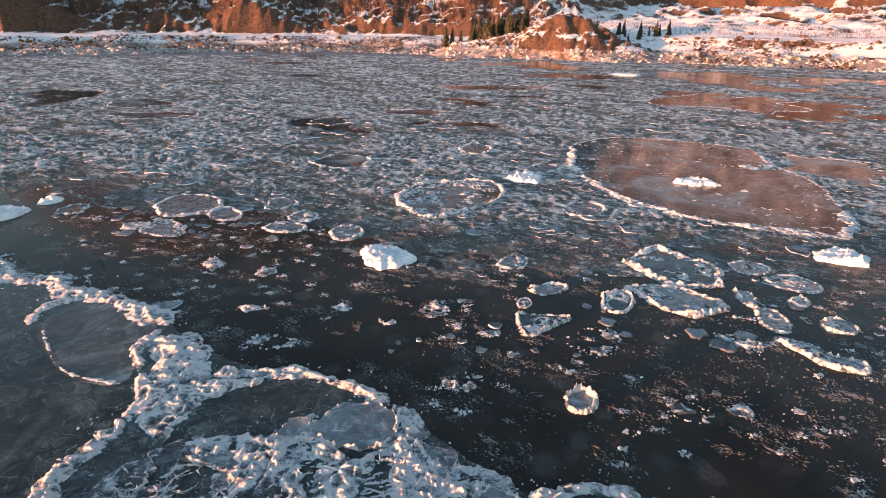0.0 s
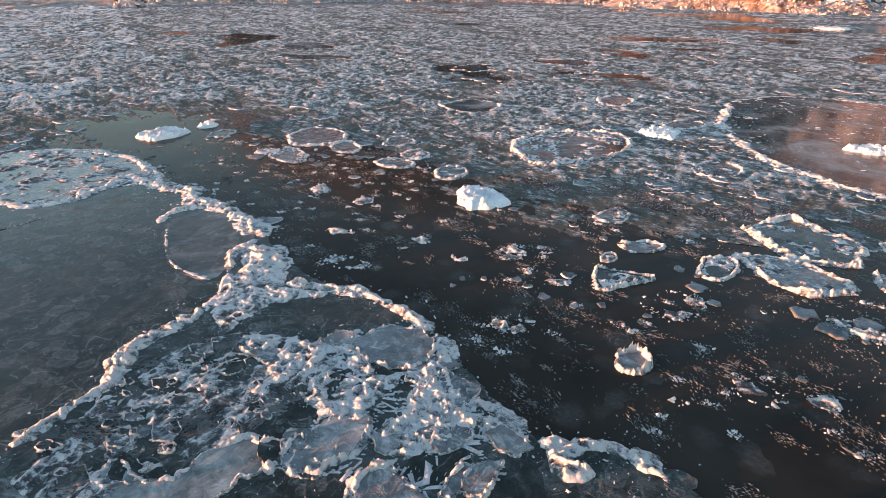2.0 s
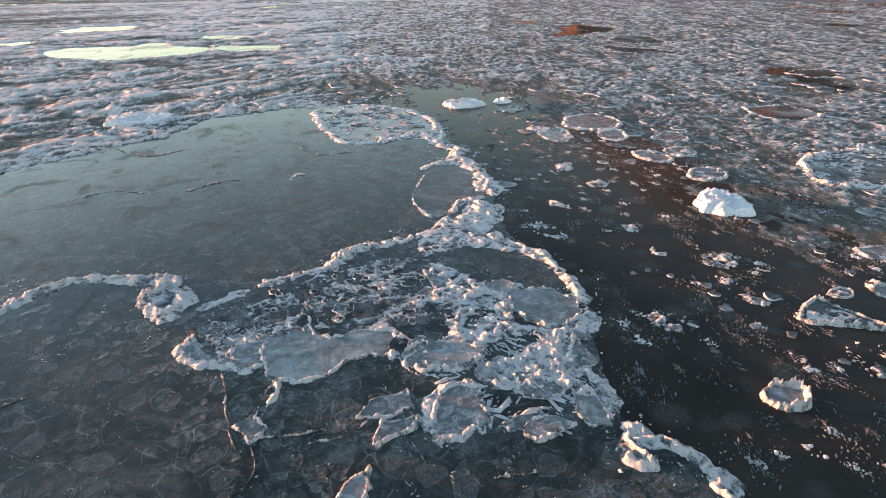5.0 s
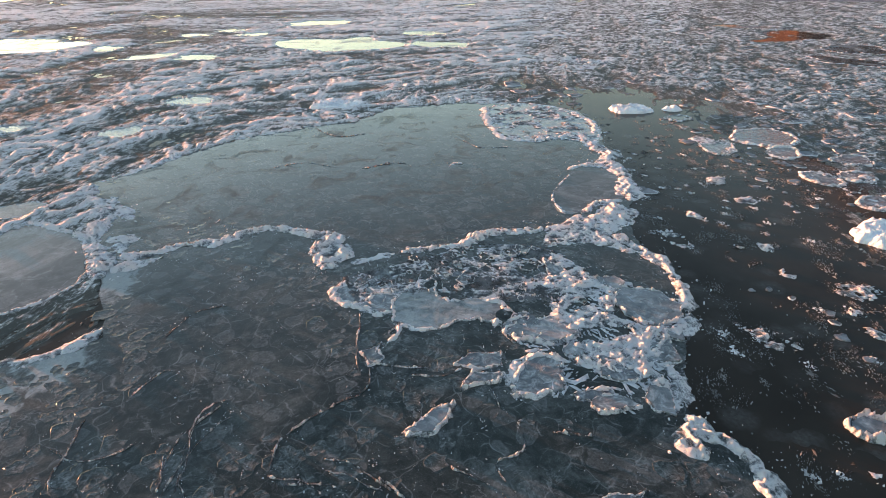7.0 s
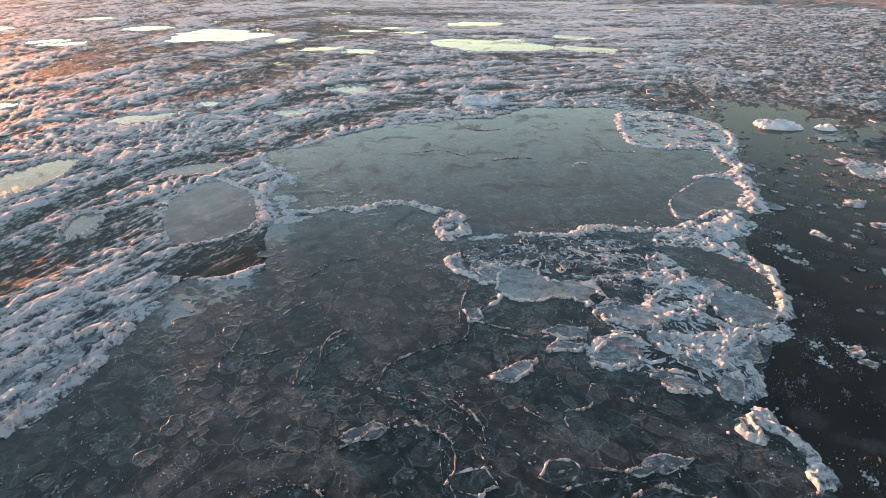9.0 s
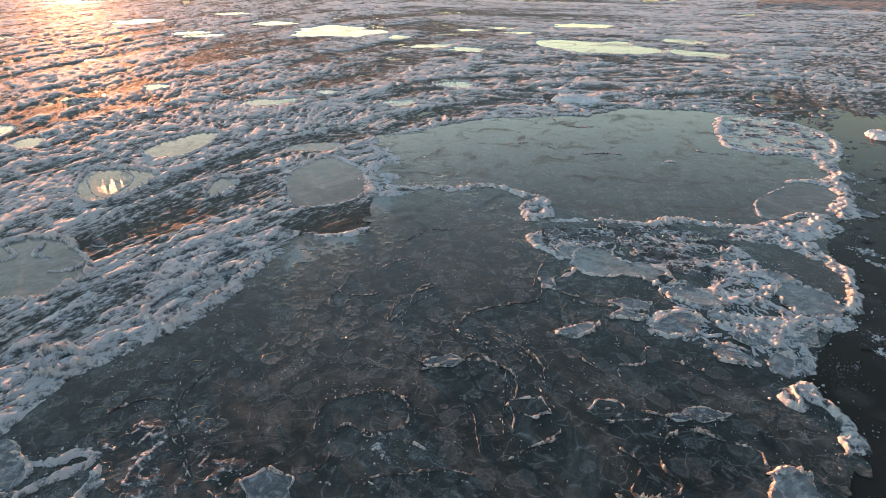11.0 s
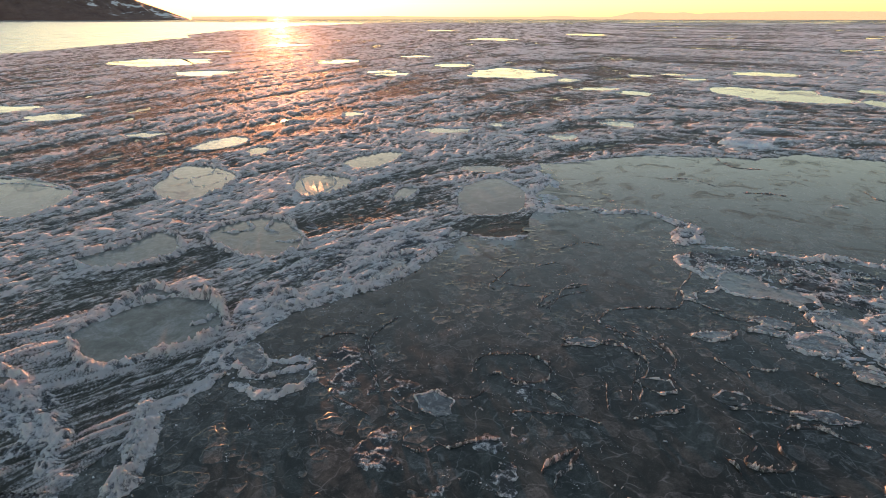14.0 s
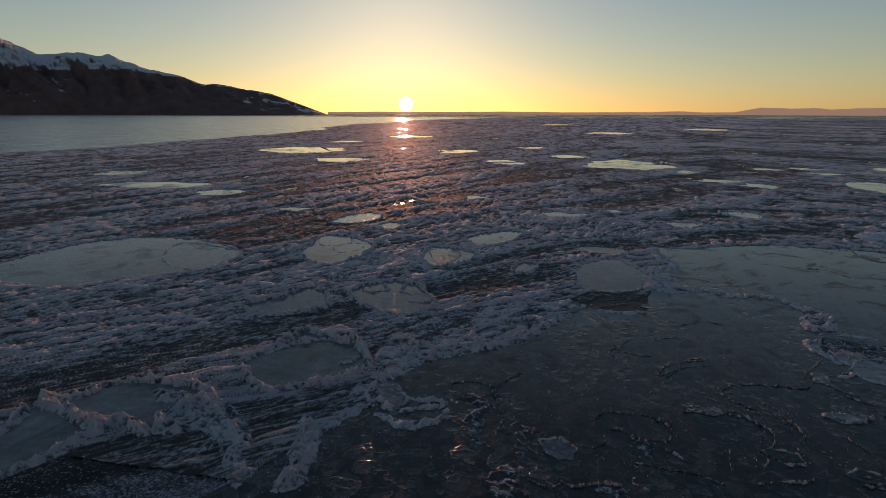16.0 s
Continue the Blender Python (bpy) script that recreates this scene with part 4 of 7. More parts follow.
crack([(5.2, 3), (5.9, 2.9), (6.7, 3.1), (6.1, 4), (5.7, 4.5)], 0.1)
crack([(6.2, -8.4), (6.9, -7.6), (8.1, -6.6)], 0.09)
crack([(4.6, 1.4), (5.5, 1.7), (6.8, 1.8)], 0.06)
crack([(2.6, -8.1), (4, -8.4), (4.6, -8.6), (5.6, -8.3)], 0.06)
crack([(6.1, -2.9), (5.7, -2.4), (6.2, -1.7), (6.2, -1.4)], 0.16)
crack([(-2.5, 5.9), (-2.1, 7.3), (-2.5, 8.4)], 0.1)
crack([(2.1, 2.9), (4.2, 2.7), (5.9, 2.6)], 0.05)
crack([(0.4, 2.4), (1, 3), (2, 3.8)], 0.06)
crack([(-3.7, 0), (-3.4, -0.7), (-2.4, -1.2), (-1.2, -1.4), (-0, -1.4)], 0.06)
crack([(-0.9, 8.4), (0.3, 8.1), (0.8, 7.4)], 0.05)
crack([(1.9, 5.8), (3, 6.6), (3.7, 6.7), (4.3, 6.2)], 0.09)
crack([(-3.5, -5.1), (-2.7, -4.3), (-2.5, -3.5), (-2.7, -2.7)], 0.06)
crack([(-4.4, -4.2), (-3.1, -4.6), (-2.1, -4.8), (-1.5, -4.4)], 0.06)
crack([(-38.2, 9.3), (-34.5, 10.7), (-34.3, 13.1)], 0.07)
crack([(-25.4, 10.3), (-25.6, 12.9), (-24.4, 13.7)], 0.05)
crack([(-28.9, 19.7), (-26.6, 20.1), (-25.7, 22.1)], 0.05)
crack([(-28.1, 4.4), (-28.4, 6.8), (-26.1, 8.8)], 0.05)
crack([(-4, 4.7), (-3.1, 5.7), (-2.7, 6.8)], 0.06)
crack([(-8.4, -1.9), (-9.7, -1), (-9.9, 0.3)], 0.06)
crack([(-5.2, -2.9), (-6.1, -1.8), (-4.9, -1.2)], 0.07)
ridge([(-23.3, 16.1), (-23.8, 16.8), (-23.3, 17.3)], 0.3, 0.2)
ridge([(7.9, -1.4), (8.1, -1.1)], 0.4, 0.25)
ridge([(6.3, -1.7), (6.2, -1.4)], 0.4, 0.25)
ridge([(-12.9, 23.2), (-13.1, 21.5), (-12, 19.2), (-11.4, 17.7), (-11.6, 15.4), (-12.1, 13.6), (-11.3, 11.9), (-11.7, 10.2), (-11.8, 8.5)], 0.75, 0.36)
ridge([(-6.79, 12.15), (-6.31, 12.91), (-5.96, 13.72), (-5.85, 14.48), (-5.66, 15.33)], 0.5, 0.26)
ridge([(-8.66, 15.35), (-7.68, 15.64), (-6.64, 15.82), (-5.43, 15.74), (-4.66, 15.88), (-3.74, 15.26), (-2.98, 14.71)], 0.55, 0.24)
ridge([(-5.04, 13.29), (-3.57, 12.74), (-4.54, 13.63), (-4.87, 14.35)], 0.5, 0.3)
ridge([(-1.77, 11.95), (-1.38, 12.87), (-0.82, 13.66), (-0.33, 14.63), (-0.01, 15.21)], 0.6, 0.3)
ridge([(-0.2, 12), (-0.22, 13.35), (-0.19, 14.37), (-0.61, 15.55), (-1.29, 15.96)], 0.6, 0.3)
ridge([(-1.37, 11.63), (-0.6, 12.01), (-0.09, 13.12), (0.83, 13.6), (1.42, 13.55)], 0.55, 0.28)
ridge([(-0.6, 8.84), (-1.47, 9.65), (-1.79, 10.53), (-1.46, 11.18), (-0.88, 11.53)], 0.4, 0.26)
ridge([(-0.29, 8.8), (0.03, 9.33), (0.23, 10.46)], 0.34, 0.22)
ridge([(-4.23, 10.25), (-3.95, 11.49), (-3.38, 12.51), (-2.56, 12.8), (-2.09, 12.38)], 0.42, 0.3)
ridge([(-9.35, 4.65), (-9.69, 5.34), (-10.22, 6.04), (-9.87, 6.6)], 0.5, 0.26)
ridge([(-9.35, 4.65), (-8.2, 4.93), (-7.89, 5.71), (-8.25, 6.8), (-7.95, 7.21)], 0.5, 0.26)
ridge([(-7.61, 5.4), (-7, 5.94), (-7.02, 6.72)], 0.3, 0.2)
ridge([(-4.6, 5.82), (-4.99, 6.25), (-5.44, 6.53), (-5.75, 6.68)], 0.42, 0.26)
ridge([(-1.42, 15.79), (-0.63, 14.78), (0.16, 13.93), (0.91, 13.81), (1.89, 13.73)], 0.8, 0.32)
ridge([(-4.64, 17.31), (-4.95, 16.58), (-5.28, 16.09), (-6.05, 15.81)], 0.3, 0.16)
ridge([(0.94, -36.17), (0.25, -34.38), (-1.96, -34.37), (-4.78, -33.36)], 0.6, 0.2)
crack([(2.84, -0.36), (2.5, 0.3), (2.12, 1.19), (2.16, 2.23), (2.89, 3.02), (3.79, 3.22), (4.42, 3.09)], 0.16)
crack([(6, -3.52), (5.02, -3.53), (4.38, -2.95), (4, -1.78), (4.27, -0.84), (5.12, -0.46), (5.79, -0.78), (5.98, -1.41)], 0.2)
crack([(6.02, -1.93), (6.19, -0.86), (6.57, 0.06), (7.08, 0.74)], 0.16)
crack([(8.23, -1.47), (7.86, -1.06), (7.61, 0.04), (7.47, 0.87), (7.71, 1.72)], 0.2)
crack([(8.15, -5.22), (7.75, -4.86), (7.64, -4.28), (7.88, -3.9), (7.77, -3.03), (7.07, -2.78)], 0.2)
crack([(8.23, -6.83), (7.07, -7.22), (6.02, -8.03), (5.21, -8.32), (4.88, -9.01), (4.98, -9.95), (5.66, -10.55)], 0.14)
crack([(-0.42, -2.07), (-1.41, -1.82), (-2.57, -1.25), (-3.53, -0.14)], 0.08)
crack([(5.22, -8.36), (3.92, -8.35), (2.86, -7.92)], 0.08)
crack([(6.4, 6.02), (6.76, 6.5), (7.17, 6.55), (7.96, 6.25), (8.27, 6.65), (8.01, 7.43), (7.67, 7.7), (7.09, 7.41), (6.39, 7.42), (5.6, 7.91)], 0.34)
crack([(5.6, 7.91), (5.48, 8.79), (5.85, 9.48), (6.32, 10.43), (6.88, 10.48), (7.04, 11.13)], 0.3)
crack([(9.08, 6.96), (9.16, 7.7), (8.81, 8.32), (8.76, 9.08)], 0.24)
crack([(7.54, 11.48), (8.09, 11.45), (8.47, 11.57)], 0.3)
crack([(10.55, 0.06), (10.16, 0.12), (9.64, 0.56), (9.23, 1.03), (9.98, 0.85), (10.55, 0.58), (11.15, 0.53)], 0.42)
crack([(6.93, 2.61), (6.37, 3.74), (5.84, 4.62)], 0.14)
crack([(4.57, 2.84), (5.37, 3), (6.29, 2.95)], 0.14)
crack([(5.43, 5.79), (5, 6.88), (4.98, 8.37), (4.82, 10.08)], 0.12)
crack([(1.68, 9.15), (2.04, 9.68), (2.39, 10.29)], 0.1)
crack([(8.63, -8.83), (9.28, -7.84), (9.5, -6.92), (9.75, -6.21)], 0.1)
crack([(10.23, -3.77), (10.41, -2.99), (9.96, -2.42), (9.54, -1.46)], 0.14)
crack([(10.85, -4.61), (10.92, -3.87), (10.42, -3.35)], 0.12)
crack([(7.94, 5.38), (8.32, 5.83), (8.75, 5.92)], 0.16)
crack([(4.31, -2.5), (4.02, -1.99), (4.13, -1.2), (4.52, -0.62)], 0.2)
crack([(5.28, 7.72), (5.25, 8.24), (5.36, 9.04), (5.75, 9.43)], 0.3)
crack([(4.75, 5.99), (4.54, 6.82), (4.8, 7.93), (4.83, 8.96), (4.62, 10.31)], 0.14)
crack([(0.26, 8.35), (1.21, 8.42), (2.01, 7.92), (2.17, 7.09), (2.95, 7.02)], 0.1)
crack([(0.61, 1.37), (1.3, 2.67), (2.52, 3.8), (3.55, 4.33)], 0.06)
crack([(1.45, 3.79), (2.59, 4.34), (3.5, 3.98), (4.19, 4.19)], 0.14)
crack([(-0.19, -1.95), (-1.08, -1.53), (-2.35, -0.67), (-2.96, 0.41)], 0.08)
crack([(-0.34, -1.52), (-1.76, -1.24), (-3.16, -0.9), (-3.65, -0.37)], 0.07)
crack([(-0.79, -2.11), (-1.32, -1.84), (-1.96, -1.71)], 0.08)
ridge(BIG[:7], 1.1, 0.28)
ridge(BIG[6:] + BIG[:1], 0.8, 0.16)
ridge(PATCH_A[5:] + PATCH_A[:1], 0.5, 0.16)


# ---- floes ----
FLOE_LABELS = {
    "white": ("thick clean white block of snow-covered ice", "snowy_floe"),
    "cup": ("small round floe with a high frosted rim", "cupped_floe"),
    "ring": ("pancake floe with a raised frosted rim", "pancake_floe"),
    "pond": ("flat smooth floe with a thin frosted edge", "smooth_floe"),
    "cake": ("low rubbly cake of grey-white ice", "ice_cake"),
    "patch": ("loose patch of grey frazil slush on the water", "slush_patch"),
}


PANS = []


def pan_floe(outline, kind, mat=None, rim=0.35, tall=0.16, broken=0.6, lines=(), label=""):
    """A drifting floe of the given outline: a pan of ice and the rim of frost that rubbing has raised round it, or one block."""
    seed = len(PANS) + 1
    rng = np.random.default_rng(500 + seed)
    p = np.array(outline)
    mid, reach = p.mean(0), float(np.hypot(*(p - p.mean(0)).T).mean())
    far = math.hypot(mid[0] - 12, mid[1])
    words, name = FLOE_LABELS[kind]
    base = tagged(new(name), label or words, "ice floe", "drifting floes")
    PANS.append(outline)
    if kind in ("cake", "white", "patch"):
        white = kind == "white"
        size = {"cake": 0.15, "white": 0.26, "patch": 0.07}[kind] * min(1.0, 0.55 + 0.3 * reach)
        pieces = heap(outline, size, seed, None, {"cake": 0.26, "white": 0.85, "patch": 0.12}[kind], min(0.3, 0.35 * reach), {"cake": 0.15, "white": 0.0, "patch": 0.75}[kind], 0.12 if white else 0.015, 0.25 if white else 0.25, 0.02 if kind == "cake" else -0.22)
        part("body", rubble_mesh("body", pieces, RIME_WHITE if white else None), base)
    else:
        part("pan", slab("pan", outline, 0.042 + 0.004 * (seed % 6), mat or PLATE_ICE, min(0.18, 0.2 * reach) if far < 60 else 0.10 * reach, -0.03, seed), base)
        part("rim", rubble_mesh("rim", strip(outline, (0.85 if mid[1] < 0 else 0.7) * rim, (1.25 if mid[1] < -12 else 0.8) * tall, seed, True, broken=broken * (0.5 if mid[1] < -12 else 1.0), thin=0.22 if mid[1] < -12 else 0.04)), base, "frosted raised rim")
        if kind == "ring" and far < 48 and mid[1] > 5:
            p = mid + (np.array(outline) - mid) * 0.94
            pieces = heap([tuple(q) for q in p], 0.09, seed + 30, None, 0.3, 0.2, 0.62 + 0.12 * rng.uniform(-1, 1), 0.04, white=-0.06)
            if len(pieces[1]):
                part("crumb_crust", rubble_mesh("crumb_crust", pieces), base, "patches of frosted crumbs on the pan")
        for k, points in enumerate(lines):
            part("frost_line", rubble_mesh("frost_line", strip(points, 0.6 * rim, 0.8 * tall, seed + 70 + k, broken=0.5)), base, "crumbly frost line across the pan")
    if kind != "white":
        count = int(np.clip(40 * reach, 12, 160))
        loop = np.array(list(outline) + list(outline[:1]))
        k, t = rng.integers(0, len(outline), count), rng.uniform(0, 1, (count, 1))
        at = loop[k] + (loop[k + 1] - loop[k]) * t
        at = mid + (at - mid) * rng.uniform(0.9, 1.12, (count, 1)) + rng.normal(0, 0.05, (count, 2))
        v, f = lumps(rng, np.c_[at, np.full(count, 0.02)], np.clip(rng.lognormal(-3.5, 0.5, count), 0.012, 0.09) * (1 + 0.015 * far), 0.5)
        tagged(part("rubble", mesh_from("rubble", v, f, RIME), base, "loose lumps of frosted ice"), kind="stuff")
    return base


def floe(cx, cy, a, b, turn, kind):
    """A floe of roughly oval outline."""
    seed = len(PANS) + 1
    if kind in ("white", "cake"):
        b = min(b, a * (0.75 if kind == "white" else 0.7))
    th = np.linspace(0, 2 * np.pi, 22, endpoint=False)
    lob = 0.5 + 0.95 * fbm(np.cos(th) * 1.7 + seed * 7.7, np.sin(th) * 1.7, 4, seed)
    if kind == "pond" and math.hypot(cx - 12, cy) > 45:
        lob = 0.30 + 1.25 * fbm(np.cos(th) * 2.4 + seed * 7.7, np.sin(th) * 2.4, 4, seed)
    c, s = math.cos(radians(turn)), math.sin(radians(turn))
    lx, ly = a * lob * np.cos(th), b * lob * np.sin(th)
    size = min(a, b)
    far = math.hypot(cx - 12, cy)
    outline = [(float(u), float(w)) for u, w in zip(cx + lx * c - ly * s, cy + lx * s + ly * c)]
    rim, tall = ((min(0.5, 0.16 + 0.12 * size), 0.18) if kind == "ring" else (min(0.22 + 0.002 * far, 0.5), 0.10))
    mat = POND_ICE if kind == "pond" else (PLATE_ICE if seed % 3 else SHEET_ICE)
    return pan_floe(outline, kind, mat, rim, tall, 0.9 if kind == "pond" else 0.4)


def plate(points, tilt, mat=None, lift=0.03, label="thin tilted plate of pale rafted ice with a frosted edge", edge=0.16):
    """A thin tilted plate of rafted ice with frost along parts of its edge."""
    rng = np.random.default_rng(int(abs(points[0][0]) * 100 + abs(points[0][1]) * 10))
    p = np.array(points)
    mid = p.mean(0)
    loop = np.array(points + points[:1])
    line = np.concatenate([a + (b - a) * np.linspace(0, 1, 13)[:-1, None] for a, b in zip(loop[:-1], loop[1:])])
    reach = float(np.hypot(*(p - mid).T).mean())
    line = line + min(0.5, 0.45 * reach) * (np.stack([fbm(line[:, 0] * 2.6, line[:, 1] * 2.6, 5, 2), fbm(line[:, 0] * 2.6 + 9, line[:, 1] * 2.6, 5, 4)], -1) - 0.5)
    way, slope = rng.uniform(0, 6.28), math.tan(radians(tilt))
    rings = (1.0, 0.93, 0.78, 0.58, 0.36, 0.14)
    flat = np.concatenate([mid + (line - mid) * r for r in rings])
    n = len(line)
    z = 0.075 + lift + slope * ((flat[:, 0] - mid[0]) * math.cos(way) + (flat[:, 1] - mid[1]) * math.sin(way))
    z = np.maximum(z, 0.062) + 0.05 * np.abs(fbm(flat[:, 0] * 2.2, flat[:, 1] * 2.2, 5, 6) - 0.5)
    verts = np.concatenate([np.c_[flat, z], np.c_[line, np.maximum(z[:n] - 0.07, 0.01)], [[*mid, z[-n:].mean()]]])
    m = len(rings)
    body = [[k * n + j, k * n + (j + 1) % n, (k + 1) * n + (j + 1) % n, (k + 1) * n + j] for k in range(m - 1) for j in range(n)]
    body += [[(m - 1) * n + j, (m - 1) * n + (j + 1) % n, m * n + n] for j in range(n)]
    body += [[m * n + j, m * n + (j + 1) % n, (j + 1) % n, j] for j in range(n)]
    ob = new("ice_plate", mesh_from("ice_plate", verts, body, mat or PLATE_ICE))
    if edge:
        pieces = strip([tuple(q) for q in line[::3]], edge, 0.10 + lift, int(mid[0] * 7 + mid[1] * 13) % 97 + 3, True, step=0.035, block=0.12, broken=0.8, base=0.05, thin=0.0)
        if len(pieces[1]):
            part("frost_edge", rubble_mesh("frost_edge", pieces), ob, "crumbly white frost along the edge")
    return tagged(ob, label, "ice plate", "rafted plates")


plate([(-7.55, 7.05), (-8.21, 7.81), (-8.68, 8.67), (-8.43, 9.2), (-7.16, 8.73), (-6.57, 9.14), (-6.43, 9.91), (-5.57, 11.07), (-4.62, 11.02), (-4.34, 10.17), (-5.08, 9.2), (-4.86, 8.08), (-5.14, 7.23), (-5.65, 6.7), (-6.58, 6.62)], 0, SKIN_ICE, 0, "tongue of smooth pale frost over the grey sheet", edge=0.22)
plate([(-9.38, 4.63), (-9.76, 5.38), (-10.22, 6.01), (-9.7, 6.78), (-8.35, 6.85), (-7.81, 7.31), (-6.68, 6.68), (-6.81, 6.08), (-7.48, 5.49), (-8.24, 4.96)], 1, PLATE_ICE, 0, "lobed apron of rafted frosted ice", edge=0.34)
plate([(-4.67, 16.26), (-4.22, 17.09), (-3.53, 17.88), (-2.36, 17.86), (-1.71, 17.35), (-1.46, 16.27), (-1.95, 15.51), (-2.73, 15.3), (-3.67, 15.53)], 1, FROST_ICE, 0.03, "thin tilted plate of pale rafted ice with a frosted edge", edge=0.12)
plate([(-4.45, 10.42), (-4.11, 10.88), (-3.86, 11.65), (-3.38, 12.51), (-2.48, 12.85), (-2.17, 12.49), (-2.14, 11.95), (-2.56, 11.22), (-2.9, 10.57), (-3.56, 10.35), (-4.12, 10.26)], 2, FROST_ICE, 0.06, "pale upturned plate with a thick frosted rim", edge=0.34)
plate([(-1.66, 10.03), (-1.83, 10.59), (-1.54, 11.15), (-1.05, 11.33), (-0.41, 10.9), (0.24, 10.51), (0.07, 9.64), (-0.12, 8.92), (-0.31, 8.83), (-1.08, 9.42)], 2, PLATE_ICE, 0.03, "thin tilted plate of pale rafted ice with a frosted edge", edge=0.28)
plate([(1.04, 11.14), (1.03, 11.68), (1.31, 12.14), (1.88, 12.35), (1.85, 11.62), (1.57, 11.03), (1.25, 10.99)], 3, PLATE_ICE, 0.06, "thin tilted plate of pale rafted ice with a frosted edge", edge=0.14)
plate([(0.61, 10.72), (0.6, 11.33), (0.82, 11.88), (1.14, 11.97), (1.04, 11.14), (0.87, 10.73)], 3, PLATE_ICE, 0.03, "thin tilted plate of pale rafted ice with a frosted edge", edge=0.2)
plate([(1.2, 13.25), (1.57, 13.81), (2.33, 13.33), (2.67, 13.16), (2.19, 12.69), (1.71, 12.76)], 2, FROST_ICE, 0.05, "thin tilted plate of pale rafted ice with a frosted edge", edge=0.1)
plate([(-0.73, 12.68), (-0.08, 13.45), (0.77, 13.35), (0.76, 12.66), (0.14, 12.09)], 3, PLATE_ICE, 0.06, "thin tilted plate of pale rafted ice with a frosted edge", edge=0.15)
plate([(7.3, 10.38), (6.95, 10.98), (7.2, 11.46), (8.01, 11.28), (8.91, 10.85), (9.08, 10.28), (8.56, 10.11), (8.04, 10.07)], 2, FROST_ICE, 0.1, "thick pale plate stranded on the dark sheet", edge=0.26)
plate([(8.24, -5.12), (8.79, -4.67), (9.06, -3.9), (8.74, -3.49), (8, -3.6), (7.76, -4.44)], 0, PLATE_ICE, -0.01, "thin tilted plate of pale rafted ice with a frosted edge", edge=0.08)
plate([(2.52, 0.41), (1.93, 0.83), (2.03, 1.19), (2.51, 0.88)], 2, FROST_ICE, 0.04, "thin tilted plate of pale rafted ice with a frosted edge", edge=0.1)
plate([(2.41, -0.3), (2.02, 0.13), (1.81, 0.86), (2.35, 0.76), (2.56, 0.14)], 1, PLATE_ICE, 0, "thin tilted plate of pale rafted ice with a frosted edge", edge=0.12)
plate([(-1.87, 8.42), (-2.37, 7.64), (-2.75, 8.47), (-2.43, 9.56), (-1.75, 9.3)], 1, PLATE_ICE, 0, "thin tilted plate of pale rafted ice with a frosted edge", edge=0.1)
plate([(4.92, 8.05), (4.32, 9.21), (4.62, 10.31), (4.92, 9.61), (5.06, 8.33)], 0, PLATE_ICE, 0, "thin tilted plate of pale rafted ice with a frosted edge", edge=0.08)
plate([(4.78, 5.47), (4.2, 5.9), (4.19, 6.6), (4.64, 6.79), (5.07, 6.13)], 0, SHEET_ICE, 0, "thin tilted plate of pale rafted ice with a frosted edge", edge=0.1)
plate([(4.6, 2.63), (4.24, 3.01), (4.17, 4.03), (4.82, 4.22), (5.13, 3.67)], 0, SHEET_ICE, 0, "thin tilted plate of pale rafted ice with a frosted edge", edge=0.1)
plate([(0, 5.04), (-0.27, 5.63), (-0.61, 6.34), (-0.54, 6.93), (-0.12, 6.63), (0.14, 6.18), (0.32, 5.61)], 3, FROST_ICE, 0.05, "small upturned plate with a bright frosted edge", edge=0.22)
for outline, tall, seed, block, holes, words in (
    (HEAP, 0.14, 61, 0.75, 0.66, "jumbled heap of frosted rafted ice"),
    (HEAP, 0.09, 62, 0.32, 0.74, "crumbs of frosted ice over the rafted plates"),
    (JUNCTION, 0.11, 63, 0.55, 0.0, "broad knot of frosted rubble where the ridges meet"),
    (MOUND, 0.2, 64, 0.5, 0.0, "rounded mound of frosted ice rubble"),
    ([(13.02, -19.57), (12.29, -18.78), (13.07, -16.62), (13.71, -15.45), (14.75, -14.77), (15.56, -14.18), (15.67, -14.82), (14.75, -15.57), (14.56, -16.77)], 0.22, 71, 0.5, 0.12, "tumbled frosted rubble between two pans"),
    ([(13.08, -13.84), (11.72, -14.65), (11.38, -14.28), (12.67, -12.79), (13.74, -12.16), (14.83, -11.24), (15.44, -11.44), (15.9, -11.98), (14.79, -12.57), (13.9, -13.38)], 0.25, 72, 0.5, 0.0, "thick spur of frosted rubble by the dark sheet"),
    ([(13.27, -22.68), (12.46, -21.27), (12.88, -18.75), (13.93, -16.76), (15.11, -15.52), (15.39, -16), (15.96, -16.24), (14.52, -17.79), (15.38, -18.42), (15.77, -19.53), (14.47, -20.5)], 0.20, 73, 0.5, 0.15, "tumbled frosted rubble round a smooth pan"),
):
    tagged(new("ice_jumble", rubble_mesh("ice_jumble", heap(outline, tall, seed, 0.028, block, 0.4, holes))), words, "ice rubble", "ice jumbles")
tagged(new("flake_litter", rubble_mesh("flake_litter", heap(LITTER, 0.055, 66, 0.034, 0.5, 0.4, 0.18, 0.045, white=-0.16))), "overlapping thin flakes of grey ice with pale edges", "ice flakes", kind="stuff")
SUNLIT_CRUMBS = [(5.9, -10.92), (5.04, -8.3), (7.28, -6.34), (7.81, -3.12), (4.87, -2.58), (5.97, -1.02), (9.45, -0.59), (11.63, 0.62), (12.52, -2.59), (12.92, -4.62), (12.72, -6.31), (11.4, -6.47), (10.14, -5.52), (9.32, -8.01)]
tagged(new("flake_litter", rubble_mesh("flake_litter", heap(SUNLIT_CRUMBS, 0.045, 68, 0.03, 0.16, 0.6, 0.86, 0.046, white=-0.34))), "thin crumbs of grey ice catching the low sun on the sheet", "ice flakes", kind="stuff")
